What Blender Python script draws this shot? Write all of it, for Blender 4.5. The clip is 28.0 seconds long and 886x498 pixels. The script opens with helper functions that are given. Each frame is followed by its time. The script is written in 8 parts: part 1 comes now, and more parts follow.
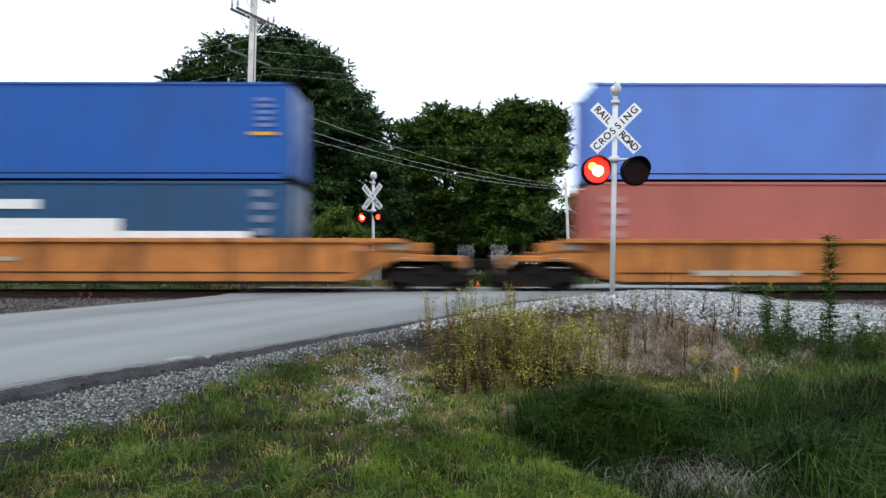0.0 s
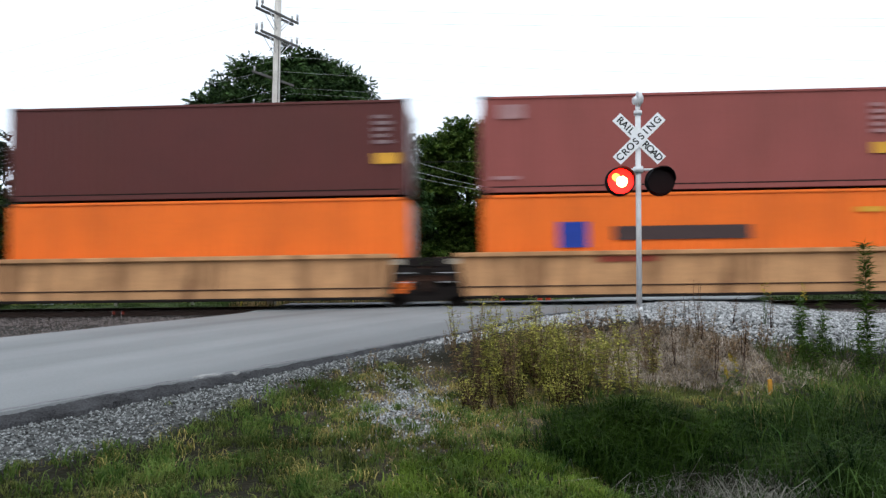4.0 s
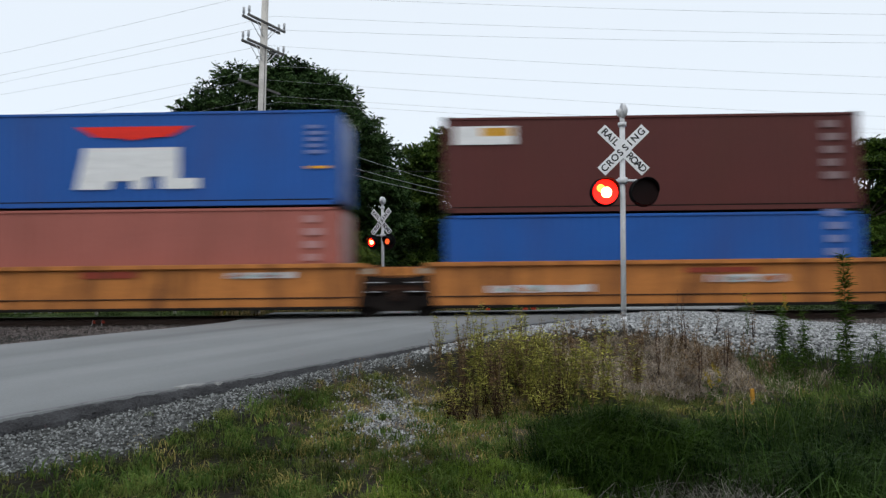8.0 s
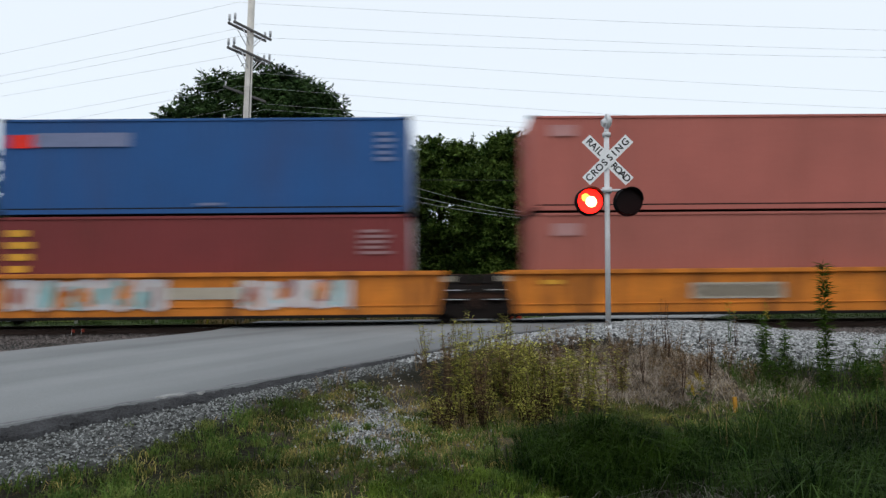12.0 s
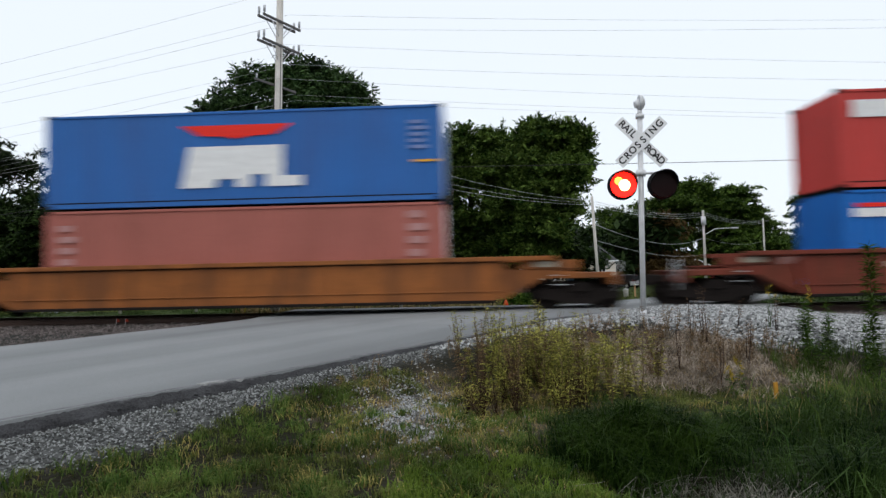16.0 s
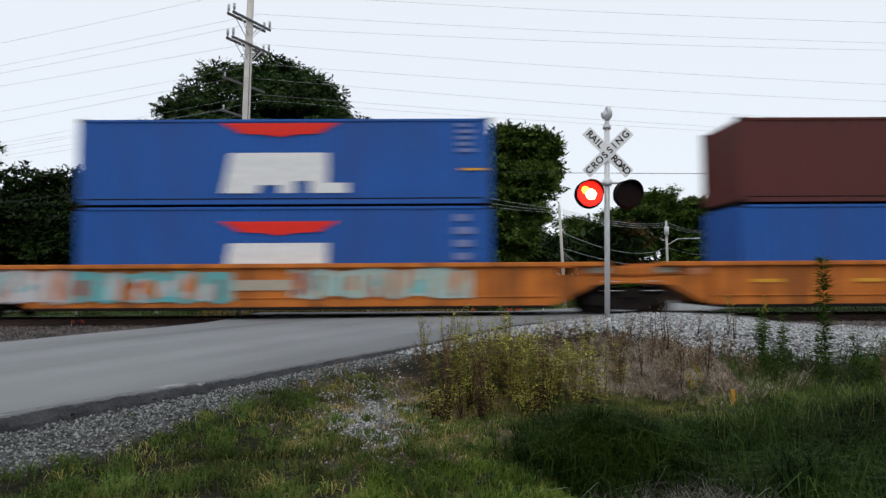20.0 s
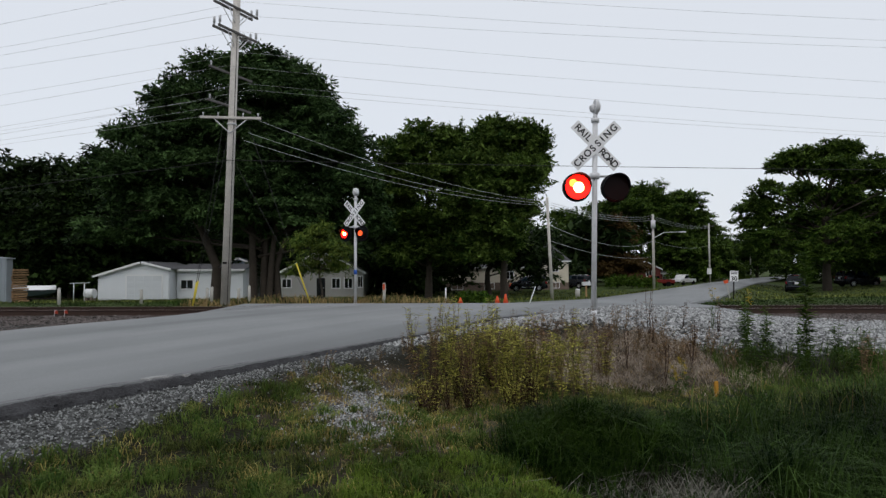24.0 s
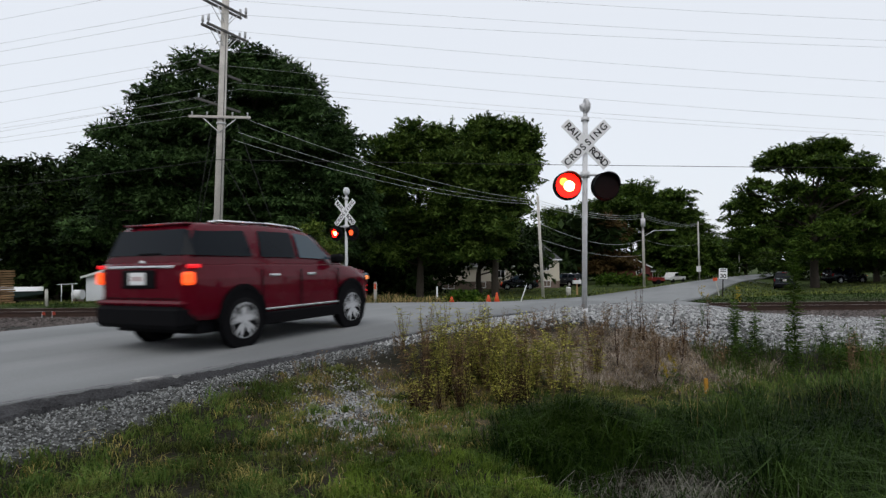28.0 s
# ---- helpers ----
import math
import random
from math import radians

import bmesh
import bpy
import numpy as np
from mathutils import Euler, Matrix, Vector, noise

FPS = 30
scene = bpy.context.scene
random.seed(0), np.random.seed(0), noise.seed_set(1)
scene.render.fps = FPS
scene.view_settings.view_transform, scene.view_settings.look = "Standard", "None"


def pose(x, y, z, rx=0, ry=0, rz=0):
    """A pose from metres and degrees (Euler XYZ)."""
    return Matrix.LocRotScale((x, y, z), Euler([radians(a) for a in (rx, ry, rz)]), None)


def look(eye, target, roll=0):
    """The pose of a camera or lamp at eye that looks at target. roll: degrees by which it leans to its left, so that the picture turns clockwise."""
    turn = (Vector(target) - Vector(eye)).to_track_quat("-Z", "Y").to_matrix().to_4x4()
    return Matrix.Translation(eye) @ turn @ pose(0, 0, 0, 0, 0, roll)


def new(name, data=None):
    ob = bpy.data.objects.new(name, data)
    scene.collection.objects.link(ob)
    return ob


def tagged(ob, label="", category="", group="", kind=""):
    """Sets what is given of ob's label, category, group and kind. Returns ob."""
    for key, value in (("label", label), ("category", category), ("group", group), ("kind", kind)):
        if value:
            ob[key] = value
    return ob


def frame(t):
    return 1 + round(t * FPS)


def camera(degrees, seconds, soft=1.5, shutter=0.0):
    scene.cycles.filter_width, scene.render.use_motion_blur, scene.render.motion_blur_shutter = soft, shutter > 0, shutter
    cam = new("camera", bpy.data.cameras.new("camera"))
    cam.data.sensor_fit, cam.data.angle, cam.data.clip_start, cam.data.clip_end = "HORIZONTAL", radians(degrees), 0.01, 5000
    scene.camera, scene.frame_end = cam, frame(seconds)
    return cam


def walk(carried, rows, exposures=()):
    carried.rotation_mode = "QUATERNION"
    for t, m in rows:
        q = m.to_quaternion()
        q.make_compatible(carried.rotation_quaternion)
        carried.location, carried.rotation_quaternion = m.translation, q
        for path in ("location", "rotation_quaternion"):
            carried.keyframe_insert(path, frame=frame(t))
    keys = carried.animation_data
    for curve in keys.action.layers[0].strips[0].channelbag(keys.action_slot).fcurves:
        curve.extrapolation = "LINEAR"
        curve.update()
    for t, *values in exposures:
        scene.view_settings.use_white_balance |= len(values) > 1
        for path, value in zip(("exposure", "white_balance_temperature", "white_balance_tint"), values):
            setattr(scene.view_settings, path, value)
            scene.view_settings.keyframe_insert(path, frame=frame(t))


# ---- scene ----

# Hand-held camera standing on the grass beside the road; t, yaw, pitch, roll in degrees.
cam = camera(74.0, 28.0, soft=1.4, shutter=0.7)
EYE = 1.12
LEAN = 0.26
ROWS = [
    (0.0, 1.82, 0.43, -0.02),
    (0.5, 2.19, 1.20, -0.12),
    (1.0, 2.23, 1.56, -0.00),
    (1.5, 1.44, 1.65, -1.41),
    (2.0, -1.03, 0.56, 1.74),
    (2.5, 1.91, 1.22, 1.44),
    (3.0, 3.33, 1.16, 0.83),
    (3.5, 4.26, 1.50, 1.24),
    (5.5, 3.04, 2.49, -0.46),
    (6.0, 2.96, 2.76, 0.37),
    (6.5, 3.58, 3.04, 0.44),
    (7.0, 3.19, 2.85, 0.64),
    (7.5, 2.72, 3.02, 0.39),
    (8.0, 2.76, 2.75, 0.70),
    (8.5, 2.70, 2.93, 0.72),
    (9.0, 2.99, 3.13, 0.66),
    (9.5, 3.28, 3.13, 0.37),
    (10.0, 2.54, 3.44, 0.49),
    (10.5, 2.08, 3.15, 0.86),
    (11.0, 1.48, 2.81, 0.63),
    (11.5, 1.38, 3.17, 1.13),
    (12.0, 1.36, 3.56, 0.61),
    (12.5, 2.57, 2.89, 0.76),
    (14.5, 4.14, 1.63, 1.60),
    (15.0, 4.58, 1.68, 1.56),
    (15.5, 4.64, 1.94, 1.51),
    (16.0, 4.46, 2.36, 1.35),
    (16.5, 4.16, 2.70, 0.73),
    (17.0, 4.31, 2.55, 0.96),
    (17.5, 3.70, 2.24, 0.81),
    (18.0, 3.20, 2.31, 0.98),
    (18.5, 2.89, 1.99, 0.89),
    (19.0, 2.50, 2.12, 0.57),
    (19.5, 1.62, 2.63, 0.77),
    (20.0, 1.31, 2.79, 0.43),
    (20.5, 1.47, 2.85, 0.40),
    (21.0, 1.35, 2.75, 0.55),
    (21.5, 1.20, 2.81, 0.58),
    (23.5, 0.27, 2.19, 0.14),
    (24.0, 0.12, 2.00, 0.13),
    (24.5, -0.05, 1.84, -0.08),
    (25.0, 0.01, 1.50, 0.13),
    (25.5, -0.22, 1.35, 0.28),
    (26.0, -0.35, 1.45, 0.20),
    (26.5, -0.64, 1.54, 0.35),
    (27.0, -0.75, 1.71, 0.36),
    (27.5, -0.88, 1.77, 0.44),
    (28.0, -0.74, 1.90, 0.41),
]
walk(cam, [(t, pose(0, 0, EYE, 90 + p, r + LEAN, y)) for t, y, p, r in ROWS],
     exposures=[(0, 0.98, 6300, 5), (1.2, 0.84, 6300, 5), (2.2, 0.84, 6250, 5), (3.5, 0.86, 6250, 5), (5.5, 0.52, 6250, 6), (8, 0.34, 6450, 5), (9.2, 0.3, 6450, 5), (10, 0.2, 6450, 5), (11, 0.26, 6450, 5), (12, 0.38, 6450, 5), (12.5, 0.4, 6450, 5), (14.5, 0.46, 6450, 6), (16.2, 0.42, 6550, 6), (18, 0.34, 6700, 7), (21, 0.28, 6550, 7), (23.5, 0.1, 6600, 8), (25, 0.16, 6650, 8), (28, 0.24, 6650, 8)])

# ---- light: dusk under a thin bright overcast ----
world = bpy.data.worlds.new("dusk_sky")
scene.world = world
world.use_nodes = True
wn, wl = world.node_tree.nodes, world.node_tree.links
bg = wn["Background"]
sky = wn.new("ShaderNodeTexSky")
sky.sky_type = 'NISHITA'
sky.sun_disc = False
sky.sun_elevation, sky.sun_rotation = radians(48), radians(165)
sky.air_density, sky.dust_density, sky.ozone_density = 1.0, 2.5, 2.0
mixw = wn.new("ShaderNodeMix")
mixw.data_type = 'RGBA'
mixw.inputs["Factor"].default_value = 0.86
mixw.inputs["B"].default_value = (7.1, 7.42, 8.15, 1)
wl.new(sky.outputs[0], mixw.inputs["A"])
wl.new(mixw.outputs["Result"], bg.inputs[0])
bg.inputs[1].default_value = 0.105
sun = new("sun", bpy.data.lights.new("sun", 'SUN'))
sun.data.energy, sun.data.angle, sun.data.color = 0.6, radians(50), (1.0, 0.95, 0.9)
sun.matrix_world = look((-22, -80, 92), (0, 0, 0))


# ---- materials ----
def srgb(h):
    return tuple(((c / 255 + 0.055) / 1.055) ** 2.4 if c > 10 else c / 255 / 12.92 for c in h)


def mat(name, col, rough=0.7, metal=0.0, var=0.25, scale=3.0, fine=40.0, bump=0.15, dirt=None, dirt_amount=0.0, random_obj=0.0, island=0.0, spec=0.2, bump_dist=0.01, streak=None, coat=0.0):
    """A surface with colour variation at two scales, optional grime and fine relief."""
    m = bpy.data.materials.new(name)
    m.use_nodes = True
    n, l = m.node_tree.nodes, m.node_tree.links
    b = n["Principled BSDF"]
    b.inputs["Metallic"].default_value = metal
    b.inputs["Specular IOR Level"].default_value = spec
    co = n.new("ShaderNodeTexCoord")
    n1 = n.new("ShaderNodeTexNoise")
    n1.inputs["Scale"].default_value, n1.inputs["Detail"].default_value = scale, 4
    n2 = n.new("ShaderNodeTexNoise")
    n2.inputs["Scale"].default_value, n2.inputs["Detail"].default_value = fine, 3
    l.new(co.outputs["Object"], n1.inputs["Vector"])
    l.new(co.outputs["Object"], n2.inputs["Vector"])
    add = n.new("ShaderNodeMath")
    add.operation = 'ADD'
    l.new(n1.outputs["Fac"], add.inputs[0])
    l.new(n2.outputs["Fac"], add.inputs[1])
    ramp = n.new("ShaderNodeMapRange")
    ramp.inputs["From Min"].default_value, ramp.inputs["From Max"].default_value = 0.6, 1.4
    ramp.inputs["To Min"].default_value, ramp.inputs["To Max"].default_value = 1 - var, 1 + var
    l.new(add.outputs[0], ramp.inputs["Value"])
    fac = ramp.outputs[0]
    if random_obj or island:
        src = n.new("ShaderNodeObjectInfo").outputs["Random"] if random_obj else n.new("ShaderNodeNewGeometry").outputs["Random Per Island"]
        amt = random_obj or island
        r2 = n.new("ShaderNodeMapRange")
        r2.inputs["To Min"].default_value, r2.inputs["To Max"].default_value = 1 - amt, 1 + amt
        l.new(src, r2.inputs["Value"])
        mu = n.new("ShaderNodeMath")
        mu.operation = 'MULTIPLY'
        l.new(fac, mu.inputs[0])
        l.new(r2.outputs[0], mu.inputs[1])
        fac = mu.outputs[0]
    mul = n.new("ShaderNodeVectorMath")
    mul.operation = 'SCALE'
    mul.inputs[0].default_value = col[:3]
    l.new(fac, mul.inputs["Scale"])
    out = mul.outputs[0]
    if dirt is not None:
        n3 = n.new("ShaderNodeTexNoise")
        n3.inputs["Scale"].default_value, n3.inputs["Detail"].default_value = scale * 0.45, 6
        st = n.new("ShaderNodeMapping")
        st.inputs["Scale"].default_value = (2.5, 2.5, 0.6)
        if streak:
            # worn lines along the lane
            st.vector_type = 'TEXTURE'
            st.inputs["Rotation"].default_value = (0, 0, radians(-streak[0]))
            st.inputs["Scale"].default_value = (1 / streak[2], 1 / streak[1], 1)
        l.new(co.outputs["Object"], st.inputs["Vector"])
        l.new(st.outputs[0], n3.inputs["Vector"])
        dr = n.new("ShaderNodeMapRange")
        dr.inputs["From Min"].default_value, dr.inputs["From Max"].default_value = 0.45, 0.75
        dr.inputs["To Max"].default_value = dirt_amount
        l.new(n3.outputs["Fac"], dr.inputs["Value"])
        mx = n.new("ShaderNodeMix")
        mx.data_type = 'RGBA'
        mx.inputs["B"].default_value = (*dirt[:3], 1)
        l.new(dr.outputs[0], mx.inputs["Factor"])
        l.new(out, mx.inputs["A"])
        out = mx.outputs["Result"]
    l.new(out, b.inputs["Base Color"])
    rr = n.new("ShaderNodeMapRange")
    rr.inputs["To Min"].default_value, rr.inputs["To Max"].default_value = max(0.02, rough - 0.12), min(1, rough + 0.12)
    l.new(n1.outputs["Fac"], rr.inputs["Value"])
    l.new(rr.outputs[0], b.inputs["Roughness"])
    if coat:
        b.inputs["Coat Weight"].default_value, b.inputs["Coat Roughness"].default_value = coat, 0.04
    if bump:
        bp = n.new("ShaderNodeBump")
        bp.inputs["Strength"].default_value, bp.inputs["Distance"].default_value = bump, bump_dist
        l.new(n2.outputs["Fac"], bp.inputs["Height"])
        l.new(bp.outputs[0], b.inputs["Normal"])
    return m


def glow(name, col, strength):
    m = bpy.data.materials.new(name)
    m.use_nodes = True
    b = m.node_tree.nodes["Principled BSDF"]
    b.inputs["Base Color"].default_value = (*col, 1)
    b.inputs["Emission Color"].default_value = (*col, 1)
    b.inputs["Emission Strength"].default_value = strength
    return m


def leafy(name, col, col2, rough=0.55, island=0.45, through_light=0.15, patch=3.0):
    """Leaves and blades: two hues mixed leaf by leaf, some light passing through."""
    m = bpy.data.materials.new(name)
    m.use_nodes = True
    n, l = m.node_tree.nodes, m.node_tree.links
    b = n["Principled BSDF"]
    g = n.new("ShaderNodeNewGeometry")
    mx = n.new("ShaderNodeMix")
    mx.data_type = 'RGBA'
    mx.inputs["A"].default_value, mx.inputs["B"].default_value = (*col, 1), (*col2, 1)
    co = n.new("ShaderNodeTexCoord")
    hue = n.new("ShaderNodeTexNoise")
    hue.inputs["Scale"].default_value, hue.inputs["Detail"].default_value = patch, 3
    l.new(co.outputs["Object"], hue.inputs["Vector"])
    ad = n.new("ShaderNodeMath")
    ad.operation = 'MULTIPLY_ADD'
    ad.inputs[1].default_value, ad.inputs[2].default_value = 2.2, -1.1
    l.new(hue.outputs["Fac"], ad.inputs[0])
    tot = n.new("ShaderNodeMath")
    tot.operation, tot.use_clamp = 'ADD', True
    l.new(g.outputs["Random Per Island"], tot.inputs[0])
    l.new(ad.outputs[0], tot.inputs[1])
    l.new(tot.outputs[0], mx.inputs["Factor"])
    no = n.new("ShaderNodeTexNoise")
    no.inputs["Scale"].default_value = 0.6
    l.new(co.outputs["Object"], no.inputs["Vector"])
    mr = n.new("ShaderNodeMapRange")
    mr.inputs["From Min"].default_value, mr.inputs["From Max"].default_value = 0.3, 0.7
    mr.inputs["To Min"].default_value, mr.inputs["To Max"].default_value = 1 - island, 1 + island
    l.new(no.outputs["Fac"], mr.inputs["Value"])
    sc = n.new("ShaderNodeVectorMath")
    sc.operation = 'SCALE'
    l.new(mx.outputs["Result"], sc.inputs[0])
    l.new(mr.outputs[0], sc.inputs["Scale"])
    l.new(sc.outputs[0], b.inputs["Base Color"])
    b.inputs["Roughness"].default_value = rough
    b.inputs["Specular IOR Level"].default_value = 0.04
    tr = n.new("ShaderNodeBsdfTranslucent")
    l.new(sc.outputs[0], tr.inputs["Color"])
    ms = n.new("ShaderNodeMixShader")
    ms.inputs[0].default_value = through_light
    l.new(b.outputs[0], ms.inputs[1])
    l.new(tr.outputs[0], ms.inputs[2])
    l.new(ms.outputs[0], n["Material Output"].inputs["Surface"])
    return m


M = {}
M["asphalt"] = mat("worn_asphalt", (0.232, 0.24, 0.243), 0.85, var=0.2, scale=0.5, fine=60, bump=0.35, dirt=(0.128, 0.134, 0.137), dirt_amount=0.95, streak=(26, 0.14, 1.9))
M["stone"] = mat("ballast_stone", (0.27, 0.275, 0.275), 0.9, var=0.2, scale=8, fine=60, island=0.7, bump=0.3)
M["stone_dark"] = mat("old_ballast_stone", (0.105, 0.09, 0.085), 0.9, var=0.25, scale=8, fine=60, island=0.5, bump=0.3)
M["stone_road"] = mat("road_gravel", (0.175, 0.18, 0.178), 0.95, var=0.25, scale=8, fine=60, island=0.85, bump=0.3)
M["rail"] = mat("rusty_rail_steel", (0.055, 0.035, 0.028), 0.65, 0.3, var=0.3, scale=4, fine=60, bump=0.2)
M["rail_top"] = mat("polished_rail_head", (0.3, 0.28, 0.27), 0.3, 0.9, var=0.1)
M["tie"] = mat("creosoted_tie_wood", (0.06, 0.05, 0.045), 0.9, var=0.35, scale=3, fine=30, bump=0.5, random_obj=0.3)
M["galv"] = mat("galvanised_steel", (0.62, 0.625, 0.64), 0.55, 0.15, var=0.15, scale=6, fine=50, bump=0.08)
M["white"] = mat("white_sheeting", (0.78, 0.785, 0.8), 0.5, var=0.06, scale=6, fine=60, bump=0.03)
M["black"] = mat("matt_black_paint", (0.006, 0.006, 0.007), 0.7, var=0.2, bump=0.05, spec=0.08)
M["letters"] = mat("black_letters", (0.012, 0.012, 0.014), 0.6, var=0.05, bump=0)
M["lens_dark"] = mat("unlit_red_lens", (0.008, 0.001, 0.001), 0.4, var=0.1, bump=0.05, spec=0.1)
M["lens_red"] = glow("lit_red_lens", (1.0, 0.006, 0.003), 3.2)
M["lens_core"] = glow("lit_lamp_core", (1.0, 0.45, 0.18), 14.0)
M["polewood"] = mat("weathered_pole_wood", (0.5, 0.475, 0.44), 0.9, var=0.3, scale=1.2, fine=25, bump=0.5)
M["armwood"] = mat("dark_arm_wood", (0.12, 0.115, 0.11), 0.9, var=0.25, scale=3, fine=25, bump=0.4)
M["wire"] = mat("aluminium_wire", (0.36, 0.365, 0.38), 0.5, 0.2, var=0.05, bump=0)
M["wire_dark"] = mat("black_cable", (0.03, 0.03, 0.03), 0.7, var=0.05, bump=0)
M["porcelain"] = mat("grey_porcelain", (0.45, 0.46, 0.47), 0.3, var=0.1, bump=0)
M["steel"] = mat("dark_bogie_steel", (0.014, 0.011, 0.01), 0.8, 0.0, var=0.5, scale=3, fine=30, bump=0.2, spec=0.1)
M["flag_red"] = mat("faded_red_flag", (0.32, 0.05, 0.03), 0.8, var=0.2, scale=10)
M["orange_plastic"] = mat("orange_plastic", (0.6, 0.085, 0.03), 0.5, var=0.1, bump=0.03)
M["yellow_plastic"] = mat("yellow_plastic", (0.62, 0.5, 0.06), 0.5, var=0.12, bump=0.03)


# ---- mesh helpers ----
def part(name, bm, material, parent=None, label="", at=None):
    """Links a bmesh as one mesh object, under a thing where one is given."""
    me = bpy.data.meshes.new(name)
    bm.to_mesh(me)
    bm.free()
    for mt in material if isinstance(material, (list, tuple)) else [material]:
        me.materials.append(mt)
    ob = new(name, me)
    if parent is not None:
        ob.parent = parent
    if at is not None:
        ob.matrix_basis = at
    if label:
        ob["label"] = label
    return ob


def piece(name, me, parent=None, at=None):
    ob = new(name, me)
    ob.parent = parent
    if at is not None:
        ob.matrix_basis = at
    return ob


def mesh_of(name, bm, material):
    me = bpy.data.meshes.new(name)
    bm.to_mesh(me)
    bm.free()
    for mt in material if isinstance(material, (list, tuple)) else [material]:
        me.materials.append(mt)
    return me


def soup(name, verts, faces, material, parent=None, smooth=False):
    me = bpy.data.meshes.new(name)
    me.from_pydata(verts if isinstance(verts, list) else verts.tolist(), [], faces if isinstance(faces, list) else faces.tolist())
    for mt in material if isinstance(material, (list, tuple)) else [material]:
        me.materials.append(mt)
    if smooth:
        me.shade_smooth()
    ob = new(name, me)
    if parent is not None:
        ob.parent = parent
    return ob


def thing(name, m, label, category, group="", kind=""):
    ob = new(name)
    ob.empty_display_size = 0.2
    ob.matrix_basis = m
    return tagged(ob, label, category, group, kind)


def box(bm, x0, x1, y0, y1, z0, z1, bev=0.0, mi=0):
    vs = [bm.verts.new((x, y, z)) for z in (z0, z1) for y in (y0, y1) for x in (x0, x1)]
    fs = [bm.faces.new([vs[i] for i in q]) for q in ((0, 2, 3, 1), (4, 5, 7, 6), (0, 1, 5, 4), (2, 6, 7, 3), (0, 4, 6, 2), (1, 3, 7, 5))]
    for f in fs:
        f.material_index = mi
    if bev:
        bmesh.ops.bevel(bm, geom=list({e for f in fs for e in f.edges}), offset=bev, segments=1, affect='EDGES')
    return bm


def boxes(*args, bev=0.0):
    bm = bmesh.new()
    for a in args:
        box(bm, *a, bev=bev)
    return bm


def tube(bm, p0, p1, r0, r1=None, seg=10, caps=True, mi=0, smooth=True):
    p0, p1 = Vector(p0), Vector(p1)
    r1 = r0 if r1 is None else r1
    q = (p1 - p0).to_track_quat('Z', 'Y').to_matrix()
    ring = [[bm.verts.new(p + q @ Vector((r * math.cos(2 * math.pi * i / seg), r * math.sin(2 * math.pi * i / seg), 0))) for i in range(seg)] for p, r in ((p0, r0), (p1, r1))]
    for i in range(seg):
        f = bm.faces.new((ring[0][i], ring[0][(i + 1) % seg], ring[1][(i + 1) % seg], ring[1][i]))
        f.smooth, f.material_index = smooth, mi
    if caps:
        for f in (bm.faces.new(ring[0][::-1]), bm.faces.new(ring[1])):
            f.material_index = mi
    return bm


def tubes(*args, seg=10):
    bm = bmesh.new()
    for a in args:
        tube(bm, *a, seg=seg)
    return bm


def slab(bm, pts, y0, y1, mi=0, bev=0.0):
    """A flat outline in x and z, given thickness along y."""
    a = [bm.verts.new((x, y0, z)) for x, z in pts]
    b = [bm.verts.new((x, y1, z)) for x, z in pts]
    n = len(pts)
    fs = [bm.faces.new(a), bm.faces.new(b[::-1])]
    fs += [bm.faces.new((a[i], b[i], b[(i + 1) % n], a[(i + 1) % n])) for i in range(n)]
    for f in fs:
        f.material_index = mi
    bmesh.ops.recalc_face_normals(bm, faces=fs)
    if bev:
        bmesh.ops.bevel(bm, geom=list({e for f in fs for e in f.edges}), offset=bev, segments=2, affect='EDGES')
    return bm


def slabs(pts, y0, y1, bev=0.0):
    return slab(bmesh.new(), pts, y0, y1, bev=bev)


def smooth(a, b, x):
    k = np.clip((x - a) / (b - a), 0, 1)
    return k * k * (3 - 2 * k)


# ---- plan: the track, the road's two edges, the lie of the land ----
TURN_T = 1.75
GRADE, DROP = 0.35, -0.07
TRACK = pose(0, 18.52, DROP, 0, GRADE, TURN_T)
SLOPE_T = math.tan(radians(TURN_T))


def track_y(x):
    return 18.52 + SLOPE_T * x


def track_z(x):
    """Height of the rail tops: the line falls gently towards +x."""
    return DROP - math.tan(radians(GRADE)) * x


ROAD_R = [(-30, -40), (-7.5, 0), (-4.42, 4.95), (-3.86, 5.75), (-3.1, 6.72), (-2.12, 8.15), (-1.47, 9.1), (-0.72, 10.2), (-0.1, 11.2), (0.55, 12.6), (1.3, 14.0), (2.5, 15.3), (4.0, 16.1), (6.0, 16.7), (8.3, 17.6), (8.2, 19.8), (8.5, 22.4), (15.5, 34), (28.8, 58), (42, 79), (66, 112), (150, 215), (420, 540)]
ROAD_L = [(-42, -40), (-15.2, 0), (-11.8, 6.0), (-10.6, 8.0), (-8.4, 12.0), (-7.4, 14.4), (-7.0, 15.6), (-6.8, 16.5), (-6.6, 17.4), (-5.4, 19.6), (-2.0, 22.6), (8.0, 35), (22.6, 59), (36, 80), (60, 114), (144, 219), (414, 545)]
ROAD_Z = [(-40, -0.5), (0, -0.18), (6, -0.08), (12, -0.01), (15.5, -0.02), (19.6, -0.06), (21.5, -0.24), (23.5, -0.36), (26, -0.46), (38, -0.8), (56, -0.92), (100, -0.9), (550, -0.9)]


def lerp(tab, x):
    return np.interp(x, [p[0] for p in tab], [p[1] for p in tab])


def road_r(y):
    return np.interp(y, [p[1] for p in ROAD_R], [p[0] for p in ROAD_R])


